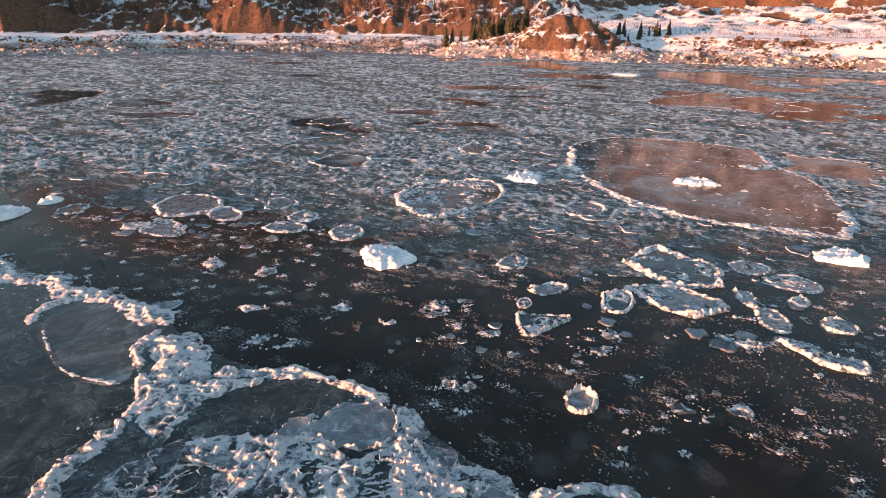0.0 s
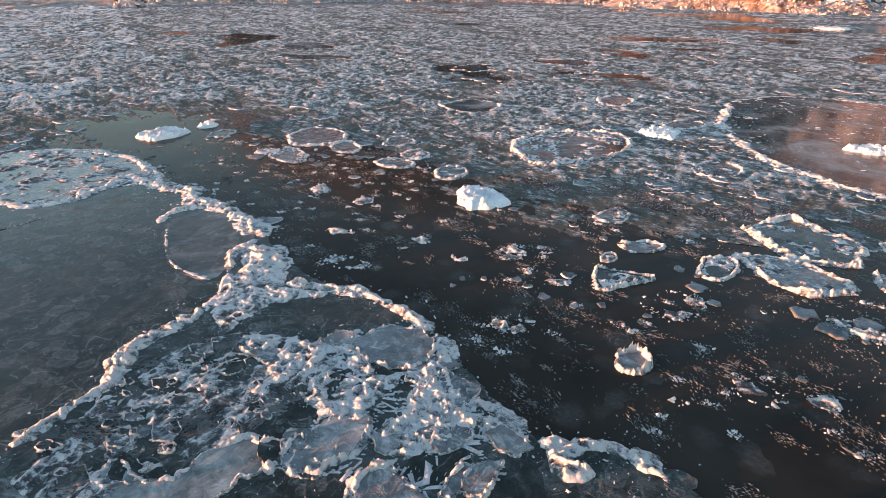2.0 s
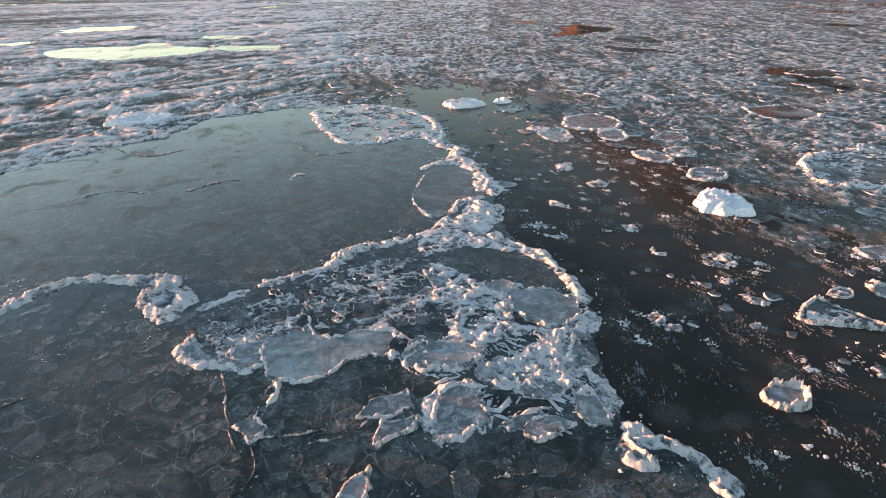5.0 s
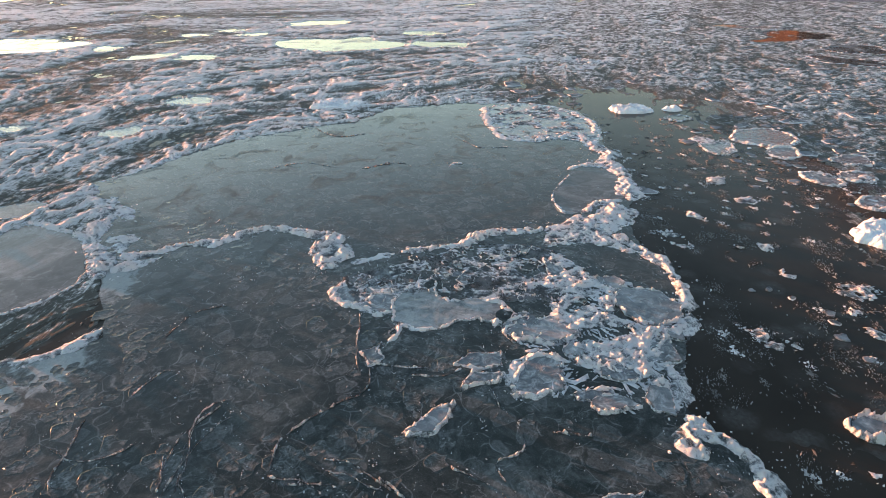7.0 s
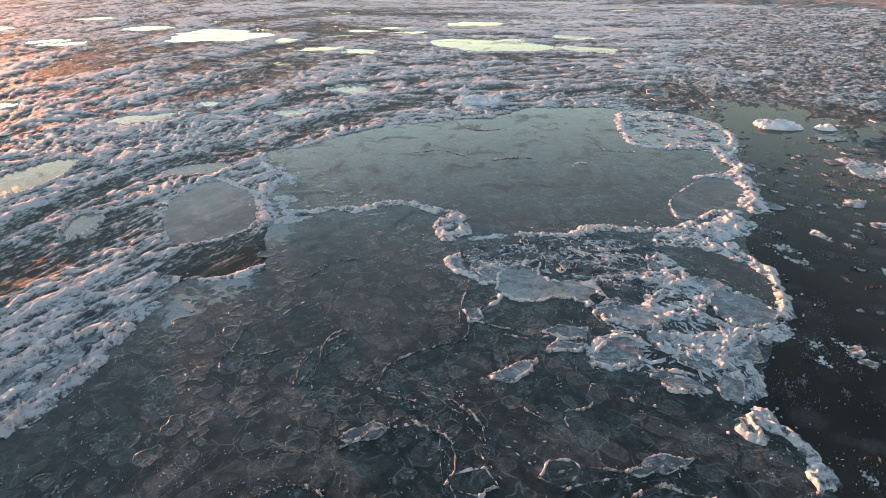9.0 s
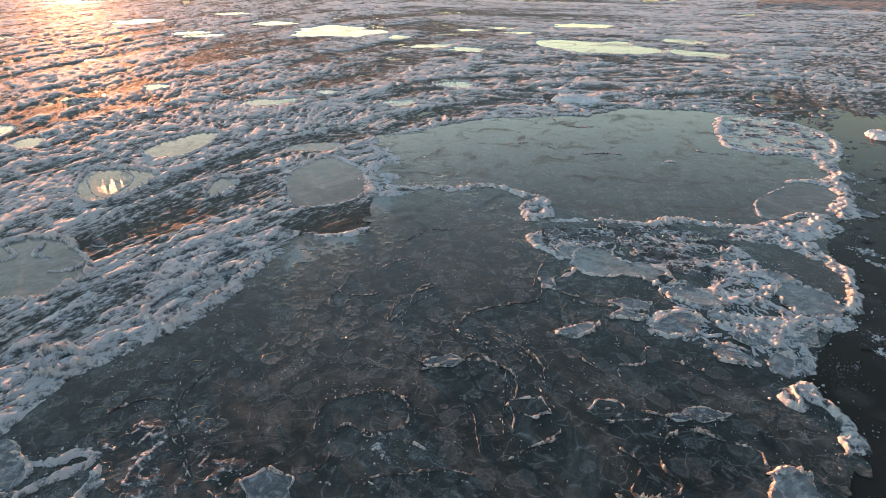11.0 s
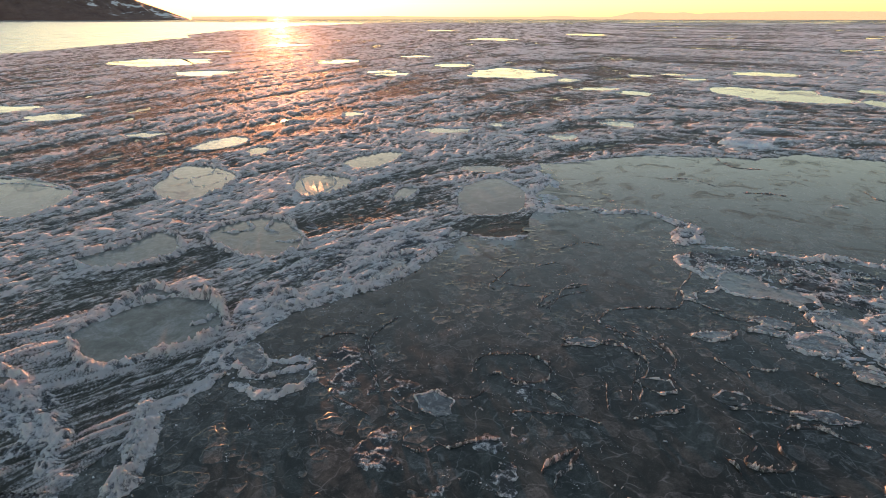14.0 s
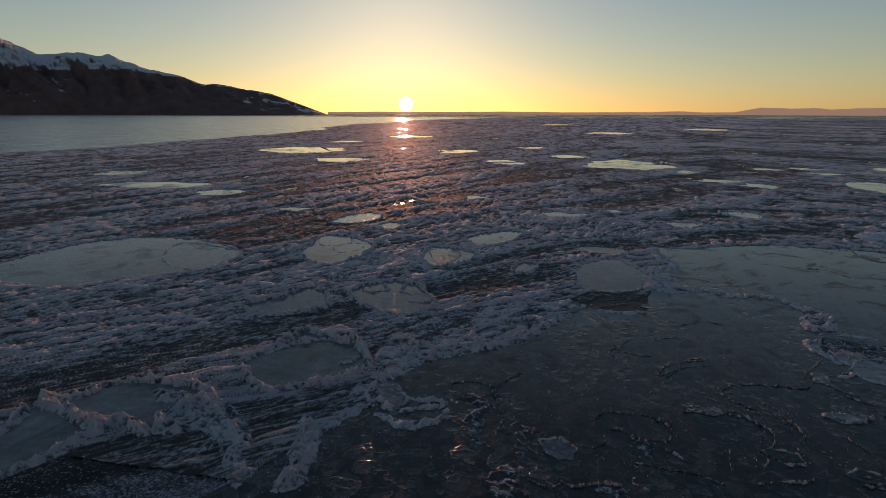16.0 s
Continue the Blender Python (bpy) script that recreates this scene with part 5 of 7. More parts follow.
tagged(new("frost_crust", rubble_mesh("frost_crust", heap(PATCH_A, 0.06, 67, 0.06, 0.6, 0.4, 0.45, 0.07, white=-0.1))), "rubbly frost crust on the pale floe", "frost", kind="stuff")
tagged(new("slush_fringe", rubble_mesh("slush_fringe", heap(FRINGE, 0.05, 65, 0.04, 0.14, 0.3, 0.72, 0.0, white=-0.2))), "lacy fringe of grey slush at the sheet edge", "slush ice", kind="stuff")
plate([(-1, 14.4), (-0.8, 15.8), (0.5, 15.2), (0.3, 14)], 5)
plate([(-8.3, 14.8), (-7, 15.2), (-5.8, 15.1), (-6.2, 14.1)], 4)
plate([(-1.2, 7.4), (-1, 8.7), (-1.3, 9.1), (-1.8, 8.2)], 2)
plate([(7.6, -13.7), (7.1, -13), (8, -11.4), (8.8, -11.5), (8.7, -12.6)], 2)
plate([(-4.5, 4.8), (-4.6, 5.4), (-3.9, 5.5), (-3.6, 4.9)], 3)
pan_floe([(11.13, 32.16), (13.68, 34.41), (14.98, 33.05), (16.19, 31.78), (15.5, 29.36), (14.32, 28.87), (12.89, 29.25), (11.91, 30.12)], 'ring', mat=SHEET_ICE, rim=0.9, tall=0.26, broken=0.6)
pan_floe([(10.21, 28.55), (11.8, 28.84), (13.42, 28.19), (14.58, 26.51), (12.95, 25.53), (11.65, 25.84), (10.91, 27.07)], 'ring', rim=0.7, tall=0.22, broken=0.4)
pan_floe([(8.62, 27.65), (9.85, 28.05), (9.97, 27.04), (9.15, 25.63), (8.24, 25.96)], 'ring', mat=SHEET_ICE, rim=0.42, tall=0.18)
pan_floe([(3.77, 25.25), (4.68, 25.11), (6.21, 24.93), (5.04, 23.89), (4, 23.17), (3.72, 24.11)], 'ring', mat=SHEET_ICE, rim=0.28, tall=0.2, broken=0.2)
pan_floe([(5.78, 23.13), (6.93, 23.96), (8.21, 23.73), (8.24, 22.71), (6.84, 21.4), (6, 22.06)], 'patch')
pan_floe([(3.88, 26.41), (4.11, 26.87), (4.46, 26.89), (4.58, 26.44), (4.29, 25.99), (3.97, 25.98)], 'ring', rim=0.16, tall=0.12, broken=0.2)
pan_floe([(4.8, 28.05), (5.67, 28.73), (6.75, 28.63), (6.44, 27.84), (5.31, 27.39)], 'ring', rim=0.45, tall=0.18)
pan_floe([(12.75, 23.63), (13.73, 23.56), (14.92, 22.7), (14.03, 22.05), (13.13, 22.83)], 'cake')
pan_floe([(15.53, 23.31), (16.91, 22.66), (17.07, 22), (18.24, 21.15), (17.63, 20.66), (16.49, 21.13), (16.11, 22.16)], 'ring', rim=0.5, tall=0.2)
pan_floe([(16.06, 28.36), (16.61, 28.11), (16.56, 26.97), (15.97, 26.5), (15.81, 27.27)], 'ring', rim=0.4, tall=0.18)
pan_floe([(16.11, 26.32), (16.89, 25.92), (16.96, 24.7), (16.25, 23.91), (15.64, 24.71)], 'ring', rim=0.4, tall=0.18)
pan_floe([(23.64, 34.2), (25.7, 35), (26.7, 33.22), (25.73, 31.95), (24.36, 32.32), (23.14, 32.88)], 'white')
pan_floe([(17.39, 32.18), (18.62, 32.59), (19.5, 31.59), (18.79, 30.73), (17.45, 30.84)], 'ring', rim=0.3, tall=0.1)
pan_floe([(18.39, 30.09), (20.23, 30.48), (21.11, 29.22), (20.27, 28.32), (18.73, 28.9)], 'ring', rim=0.35, tall=0.1)
pan_floe([(4.86, 18.53), (5.53, 18.95), (5.92, 18.35), (5.65, 17.75), (5.07, 17.61), (4.84, 17.97)], 'cup', mat=FROST_ICE, rim=0.26, tall=0.34, broken=0)
pan_floe([(0.06, 19.43), (0.96, 20.14), (1.68, 19.88), (1.47, 19.02), (0.77, 18.7), (0.17, 18.98)], 'cake')
pan_floe([(10.8, 18), (11.64, 18.37), (11.8, 17.69), (10.91, 17.5)], 'cake')
pan_floe([(-5.19, 33.33), (-4.41, 33.94), (-2.27, 33.18), (-1.54, 31.85), (-2.77, 30.69), (-3.65, 30.25), (-4.66, 31.19)], 'white')
pan_floe([(-3.88, 45.51), (-2.3, 48.56), (0.68, 50.07), (3.74, 50.28), (4.98, 47.59), (4.04, 44.24), (1.92, 41.9), (-0.65, 40), (-2.14, 40.85), (-3.38, 43.19)], 'ring', mat=POND_ICE, rim=0.75, tall=0.26, broken=0.3, label="smooth dark floe ringed by a bright frosted rim")
pan_floe([(-13.7, 56.5), (-11.2, 60), (-7.8, 58.7), (-8.2, 55.4), (-10.8, 54.3)], 'pond', mat=POND_ICE, rim=0.5, tall=0.16)
pan_floe([(-7.63, 36.28), (-7.34, 37.43), (-6.21, 37.72), (-5.61, 36.83), (-5.86, 35.4), (-6.84, 35.03)], 'ring', rim=0.4, tall=0.18, broken=0.3)
pan_floe([(-14.04, 30.77), (-13.81, 31.73), (-12.8, 31), (-12.74, 29.93), (-13.34, 29.83)], 'cake')
pan_floe([(-1.15, 25.48), (-0.38, 26.63), (0.41, 26.16), (0.29, 25.06), (-0.62, 24.8)], 'cake')
pan_floe([(-8.78, 22.28), (-8.08, 22.91), (-6.42, 22.46), (-6.53, 21.88), (-7.71, 21.65)], 'patch')
pan_floe([(-5.5, 25.62), (-5.12, 26.07), (-4.54, 25.66), (-4.84, 25.22)], 'cake')
pan_floe([(5.52, 51.39), (7.8, 53.9), (9.1, 52.5), (8.26, 49.81), (6.52, 50.08)], 'white')
pan_floe([(7.8, 55), (9.6, 57.2), (11.5, 56.4), (10.3, 54.3), (8.5, 53.7)], 'ring', rim=0.6, tall=0.2)
pan_floe([(1.6, 64.5), (3.5, 67.2), (5.3, 64.5), (3.8, 61.5), (2.1, 62.2)], 'ring', rim=0.8, tall=0.25)
pan_floe([(-21.9, 41.4), (-21.3, 44.4), (-18.1, 43.8), (-17.21, 40.95), (-18.73, 39.52), (-20.34, 39.43)], 'ring', rim=0.7, tall=0.18)
pan_floe([(-17.3, 39.86), (-16.69, 41.26), (-15.07, 40.25), (-14.96, 38.71), (-16.34, 38.63)], 'ring', rim=0.45, tall=0.16)
pan_floe([(-12.47, 37.16), (-11.44, 38.41), (-9.77, 37.77), (-9.81, 36.61), (-11.45, 36.3)], 'ring', rim=0.4, tall=0.14)
pan_floe([(-11.33, 39.54), (-10.59, 40.78), (-9.38, 40.04), (-9.51, 38.76), (-10.71, 38.69)], 'ring', rim=0.4, tall=0.14)
pan_floe([(3.23, 31.38), (4.25, 33.11), (5.07, 32.6), (4.83, 31.28), (3.85, 30.82)], 'ring', rim=0.35, tall=0.12)
pan_floe([(18.67, 24.93), (19.56, 25.25), (20, 24.42), (19.5, 23.87), (18.57, 24.1)], 'ring', rim=0.35, tall=0.18)
pan_floe([(18.27, 27.23), (19.12, 27.66), (19.26, 27.14), (18.66, 26.6)], 'ring', rim=0.3, tall=0.14)
pan_floe([(9.22, 42.75), (11.21, 44.82), (12.57, 42.94), (11.21, 40.92), (9.55, 41.1)], 'ring', rim=0.5, tall=0.14)
pan_floe([(8.64, 18.18), (9.54, 18.56), (10.14, 17.55), (9.5, 17.11), (8.76, 17.35)], 'patch')
pan_floe([(-3.35, -24.12), (-4.72, -24.5), (-6.29, -23.98), (-7.91, -22.76), (-7.6, -20.76), (-5.35, -18.19), (-3.54, -17.08), (-2.34, -17.51), (-1.3, -18.15), (-1.25, -19.45), (-1.89, -21.66), (-2.49, -23.22)], 'ring', mat=PAN_ICE, rim=0.5, tall=0.22, broken=0.4, lines=[[(-6.6, -23.4), (-5.6, -22.2), (-4.6, -22.6), (-4.2, -23.6)], [(-7.3, -21.6), (-5.8, -21.2), (-5.2, -19.8)], [(-3.9, -19.4), (-4.2, -18.2), (-4.9, -17.9)]], label="round pan of smooth ice with a frosted rim and frost lines")
pan_floe([(2.25, -29.16), (1.23, -28.66), (-0.73, -27.88), (-2.95, -28.09), (-3.07, -26.48), (-1.94, -24.76), (-0.19, -23.66), (1.53, -24.25), (2.62, -25.34), (3.09, -27.04)], 'ring', mat=PAN_ICE, rim=0.6, tall=0.22, broken=0.6)
pan_floe([(9, -21.61), (7.39, -21.44), (5.5, -21.54), (3.79, -21.47), (4.04, -19.12), (3.89, -17.77), (5.09, -16.04), (6.64, -15.22), (8.16, -15.56), (9.36, -16.66), (10.59, -17.92), (10.46, -19.1), (9.57, -20.58)], 'ring', mat=PAN_ICE, rim=0.7, tall=0.28, broken=0.5, lines=[[(7.84, -21.12), (6.11, -20.92), (4.96, -20.16), (4.15, -19.02), (3.94, -17.73)], [(6.86, -17.02), (5.91, -16.48), (5.03, -16.22)], [(9.81, -17.16), (9.36, -16.66), (8.69, -16.66), (8.16, -16.12)]], label="large pan of smooth grey ice crossed by frosted folds")
pan_floe([(-11.03, -36.43), (-9.3, -33.56), (-8.93, -30.91), (-10.65, -30.1), (-14.29, -30.65), (-17.01, -32.1), (-19.04, -36.32), (-18.63, -38.74), (-16.69, -39.11), (-13.79, -37.45)], 'ring', mat=PAN_ICE, rim=0.6, tall=0.2)
pan_floe([(-16.73, -39.01), (-18.23, -38.4), (-18.85, -36.16), (-16.27, -34.6), (-14.26, -36.25)], 'pond', mat=WET_POOL, rim=0.2, tall=0.06)
pan_floe([(-14.34, -34.91), (-16.6, -34.35), (-16.64, -32.45), (-14.16, -32.07), (-12.75, -33.04)], 'pond', mat=WET_POOL, rim=0.2, tall=0.06)
pan_floe([(-16.24, -25.64), (-19.11, -26.7), (-20.06, -24.25), (-18.96, -21.35), (-15.75, -20.79), (-13.55, -21.71), (-12.91, -22.91), (-13.86, -24.2)], 'ring', mat=PAN_ICE, rim=0.6, tall=0.2)
pan_floe([(-17.8, -26.02), (-19.11, -25.5), (-19.31, -23.84), (-17.16, -22.21), (-14.44, -22.22), (-14.4, -23.28)], 'pond', mat=WET_POOL, rim=0.2, tall=0.06)
pan_floe([(7.9, -55.6), (1.98, -57.16), (-3.1, -58), (-6.7, -56.1), (-8.7, -53.2), (-10.03, -48.69), (-8.46, -41.42), (-4.87, -39.12), (-1.31, -39), (1.62, -41.37), (5.22, -42.92), (7.12, -44.75), (8.09, -49.38), (10.23, -49.55)], 'pond', mat=WET_POOL, rim=0.5, tall=0.12, broken=0.9, lines=[[(5.22, -42.92), (1.62, -41.37), (-1.54, -39.3), (-1.76, -42.56), (-4.1, -46.69), (-8.28, -49.04), (-8.3, -41.24), (-4.48, -39.02), (-0.74, -38.95)]])
pan_floe([(16.24, -26.5), (15.61, -25.08), (13.86, -24.89), (12.71, -23.5), (12, -21.05), (12.3, -19.86), (13.22, -19.86), (14.65, -19.84), (15.6, -19.22), (15.88, -21.52), (16.36, -22.81), (16.48, -25.53)], 'ring', mat=PAN_ICE, rim=0.7, tall=0.26, broken=0.3)
pan_floe([(19.7, -24.29), (18.85, -24.45), (17.45, -25.68), (16.68, -25.36), (16.49, -22.57), (16.52, -21.27), (18.35, -21.16), (20.24, -21.22), (20.88, -21.36)], 'ring', mat=PAN_ICE, rim=0.7, tall=0.26, broken=0.3)
pan_floe([(0.11, -12.41), (-1.66, -12.88), (-3.01, -12.27), (-4.31, -11.22), (-5.05, -10.19), (-3.94, -9.38), (-2.34, -9.77), (-0.73, -10.59), (0.24, -11.31)], 'ring', mat=FROST_ICE, rim=0.6, tall=0.28, broken=0.3)
pan_floe([(3.62, -14.86), (2.62, -14.84), (2.21, -14.11), (2.52, -13.06), (3.3, -13.27), (3.99, -13.91)], 'ring', mat=SHEET_ICE, rim=0.5, tall=0.28, broken=0.2)
pan_floe([(-24.3, -44), (-28.8, -45), (-32.1, -43.5), (-31.1, -41), (-27.8, -40.2), (-24.8, -41.8)], 'pond', mat=FROST_ICE, rim=0.5, tall=0.1, broken=0.9, label="low lavender-grey pan of frosted slush")
pan_floe([(-25.8, -37.6), (-28, -37.7), (-28.1, -35.9), (-25.6, -34.9), (-24.3, -35.8)], 'pond', mat=WET_POOL, rim=0.3, tall=0.1)
pan_floe([(-24.49, -25.73), (-27.58, -25.03), (-30.47, -23.06), (-30.56, -21.24), (-26.45, -20.68), (-22.8, -21.48), (-22.63, -23.81)], 'ring', mat=PAN_ICE, rim=0.5, tall=0.18)
pan_floe([(-15.14, -16.27), (-18.14, -16.62), (-18.33, -15.14), (-15.77, -14.65), (-14.62, -15.4)], 'ring', mat=PAN_ICE, rim=0.4, tall=0.16)
pan_floe([(-5.48, -28.11), (-6.69, -27.95), (-7.37, -27.08), (-6.2, -26.39), (-4.85, -26.56)], 'cake')
floe(-21, 37, 1.05, 1.37, 3, 'cake')
floe(6.8, 16.5, 0.25, 0.33, 0, 'cake')
floe(-16.1, 80.9, 2.77, 3.11, 6, 'pond')
floe(-42.2, 83.5, 5.04, 3.27, 7, 'pond')
floe(-4.7, 90.7, 4.94, 2.90, 7, 'pond')
floe(9.6, 128, 13.18, 5.01, 9, 'pond')
floe(53, 110.3, 13.12, 12.08, 8, 'pond')
floe(49.8, 165.8, 3.73, 4.84, 12, 'white')
floe(15.7, 59.9, 0.81, 1.05, 7, 'cake')
floe(22.9, 50.8, 1.70, 1.50, 3, 'white')
floe(26.8, 48.5, 1.00, 0.85, 3, 'cake')
floe(31.8, 57.4, 2.11, 1.39, 5, 'cake')
floe(39.9, 57.5, 4.56, 5.93, 4, 'pond')
floe(-9.7, 25.4, 0.55, 0.43, 0, 'cake')
floe(-2.6, 24.2, 0.40, 0.45, 0, 'cake')
floe(2.2, 23.3, 0.50, 0.45, 6, 'cake')
floe(13.5, 17.9, 0.25, 0.25, 0, 'cake')
floe(-2.4, 50.6, 1.00, 1.20, 3, 'cake')
floe(-12.6, 42.7, 1.30, 1.50, 2, 'ring')
floe(-27.5, 40.4, 1.00, 1.21, 3, 'ring')
floe(7, 39.8, 0.85, 1.01, 3, 'cake')
floe(-46.8, 12.9, 2.73, 2.72, 64, 'white')
floe(-32.1, 38.4, 2.06, 2.17, 64, 'white')
floe(-30.3, 42.1, 0.89, 1.16, 63, 'white')
floe(-19, 36.5, 1.27, 1.66, 64, 'ring')
floe(-10.1, 29.8, 0.67, 0.78, 63, 'cake')
floe(-55.6, -0.7, 2.84, 2.20, 64, 'ring')
floe(-44.3, -6.6, 1.79, 1.96, 63, 'ring')
floe(-46.5, 8.8, 1.43, 1.32, 65, 'cake')
floe(-49.9, -16.1, 1.66, 1.75, 65, 'ring')
floe(-43.9, -20.9, 3.36, 2.06, 101, 'pond')
floe(-26.2, -11.5, 2.24, 1.35, 100, 'pond')
floe(-36.6, -96.8, 10.92, 5.05, 114, 'pond')
floe(-35.6, -76.8, 3.89, 3.94, 114, 'pond')
floe(-131.2, -146.2, 15.57, 19.00, 115, 'pond')
floe(-123.5, -30.5, 12.37, 16.08, 115, 'pond')
floe(-96.9, 25.9, 10.14, 12.49, 114, 'pond')
floe(-148.9, -93.6, 7.63, 8.59, 114, 'pond')
floe(-117.7, -63.7, 4.56, 5.48, 115, 'pond')
floe(-91.5, -0, 3.18, 3.75, 114, 'pond')
floe(-142.8, 30.6, 9.78, 7.09, 114, 'pond')
floe(-363.6, -94.7, 17.00, 22.10, 115, 'pond')
floe(-490.3, -50.2, 21.33, 27.73, 116, 'pond')
floe(-99.1, -104.6, 9.13, 7.52, 115, 'pond')
floe(-29.3, -54.6, 2.53, 1.80, 115, 'pond')
floe(-52.3, -38.4, 1.70, 2.21, 114, 'pond')
floe(-145.3, -52.6, 6.94, 6.99, 115, 'pond')
floe(-96.8, -6.5, 4.54, 3.16, 114, 'pond')
floe(-246.8, -174.4, 15.25, 14.73, 115, 'pond')
floe(-613.7, -215.2, 22.43, 29.16, 117, 'pond')
floe(-111.5, -14.9, 3.24, 4.03, 115, 'pond')
floe(-183.6, -169, 7.49, 9.74, 115, 'pond')
floe(-46.6, -122.1, 6.82, 4.87, 115, 'pond')
floe(-43.5, -42, 2.02, 1.53, 113, 'cake')
floe(-123.8, 12.2, 3.89, 3.61, 114, 'pond')
floe(-112.6, -58.4, 4.61, 4.48, 81, 'pond')
floe(-134.2, 8.9, 4.16, 2.96, 80, 'pond')
floe(-180.4, -77.5, 5.29, 6.87, 80, 'pond')
floe(-128.6, 0.6, 4.01, 3.35, 80, 'pond')
floe(-87.6, 40.7, 6.12, 3.89, 34, 'pond')
floe(-107.3, 45.2, 5.69, 3.57, 34, 'pond')
floe(-60.3, 51.8, 3.77, 2.53, 35, 'cake')
floe(-50.9, 96.8, 4.67, 6.08, 35, 'pond')


def on_pans(x, y):
    """Where a floe lies."""
    hit = np.zeros(x.shape, bool)
    for outline in PANS:
        p = np.array(outline)
        box = (x > p[:, 0].min()) & (x < p[:, 0].max()) & (y > p[:, 1].min()) & (y < p[:, 1].max())
        if box.any():
            hit[box] |= inside(x[box], y[box], outline)
    return hit


# ---- crust of slush and frozen brash ----
def crust(name, azimuths, reach, mesh_size, pull, tall, label, seed, sink=0.44, seam=1, frosted=0.47, rate=2.7):
    """A rough crust that dips under the water in open lanes; pull: how much longer than wide its wrinkles are."""
    a = np.radians(np.linspace(*azimuths, mesh_size[1]))
    r = np.geomspace(*reach, mesh_size[0])
    R, T = np.meshgrid(r, a, indexing="ij")
    x, y = 12 + R * np.sin(T), R * np.cos(T)
    along, across = flow(x, y) if seam > 0 else (x * math.cos(0.36) - y * math.sin(0.36), x * math.sin(0.36) + y * math.cos(0.36))
    wide = 1 + R / (85 if seam > 0 else 220)
    if seam > 0:  # wrinkles grow broader where the drift lines crowd together
        swing = 24.4 * np.exp(-(np.clip(y, -400, 30) + 8) / 22)
        wide = wide * np.clip(np.hypot(22, swing) / np.maximum(swing - x, 2.0) / 1.3, 1.0, 3.0)
    bent = across + 1.2 * fbm(x * 0.4, y * 0.4, 3, seed + 3) + 0.45 * (fbm(x * 1.7 / wide, y * 1.7 / wide, 3, seed + 9) - 0.5) * wide
    along = along + 2.5 * fbm(x * 0.35, y * 0.35, 3, seed + 4)
    slant = 0.5 * (fbm(x * 0.2, y * 0.2, 2, seed + 5) - 0.5) / wide
    if seam > 0:
        fold = 1.7 * ridged(along * rate / pull / wide, (bent + slant * along * 0.4) * rate / wide, 3, seed) - 0.55
        grit = fbm(along * 2.4 * rate / (0.3 + 0.5 * pull) / wide, bent * 2.4 * rate / wide, 2, seed + 7) - 0.5
    else:  # pancakes pressed together, with frosted rims
        size = 0.62 * wide**1.4
        f1, f2, r1, r2, ox, oy = cells(along / size / 1.4, bent / size, seed)
        rim = 1 - steps(f2 - f1, 0.0, 0.42)
        fold = np.where(r1 < 0.75, 1.15 * rim - 0.15 + 0.25 * r2, 0.9 * r2) - 0.15
        grit = fbm(along * 1.9 / wide, bent * 2.4 / wide, 3, seed + 7) - 0.5
    pans = 0.5 - np.abs(fbm(along * 0.8 / wide / 2, across * 0.8 / wide, 3, seed + 13) - 0.5) * 5
    cover = ice_cover(x, y) + (0.5 if seam > 0 else 1.0) * (fbm(along * 0.25 / pull, across * 0.25, 4, seed + 17) - 0.5)
    grow = steps(cover, sink - 0.25, sink + 0.45)
    speck = vnoise(x * 5 / wide, y * 5 / wide, seed + 23) - 0.5
    z = tall * wide**0.5 * (0.7 * grow * speck + (0.25 + 0.9 * grow) * (1.1 * np.clip(fold, 0, 1) ** 2 + 0.9 * grit) + 0.35 * np.clip(pans, -0.8, 0.6)) - tall * 2.0 * (sink - 0.18 - cover)
    frost = 0.02 + 0.45 * grow * np.clip(fold, -0.3, 1) + 1.1 * grit + 0.35 * speck + 0.22 * np.clip(pans, -0.6, 0.6) + frosted * grow
    low = inside(x, y, SHEET) | inside(x, y, POND_W) | inside(x, y, BIG) | (open_water(x, y) > 0.4)
    low |= on_pans(x, y)
    edge = np.degrees(T) + 7 * (fbm(x * 0.05, y * 0.05, 4, 19) - 0.5) * 2
    fade = steps(edge, -64, -54) if seam > 0 else 1 - steps(edge, -68, -58)
    z = np.clip(np.where(low, -0.08, z - 0.16 * fade), -0.08, 0.22)
    f = grid_faces(len(r), len(a))
    z1 = z.ravel()
    f = f[(z1[f] > -0.01).any(1)]
    used, back = np.unique(f, return_inverse=True)
    me = rubble_mesh(name, (np.stack([x.ravel(), y.ravel(), z1], -1)[used], back.reshape(-1, 3), frost.ravel()[used]), SLUSHY)
    return tagged(new(name, me), label, "slush ice", kind="stuff")


crust("slush_crust", (-197, -46), (13, 60), (330, 1160), 3.8, 0.066, "wrinkled crust of drifting frozen slush", 401)
crust("slush_crust", (-200, -46), (59, 330), (205, 860), 4.4, 0.068, "wrinkled crust of drifting frozen slush", 401)
crust("slush_crust", (-160, -56), (325, 1700), (80, 440), 7.0, 0.075, "far crust of drifting frozen slush", 401)
crust("slush_crust", (-76, 44), (30, 238), (240, 900), 2.8, 0.046, "pale blanket of frozen slush drifting towards the shore", 421, 0.60, -1, 0.29)


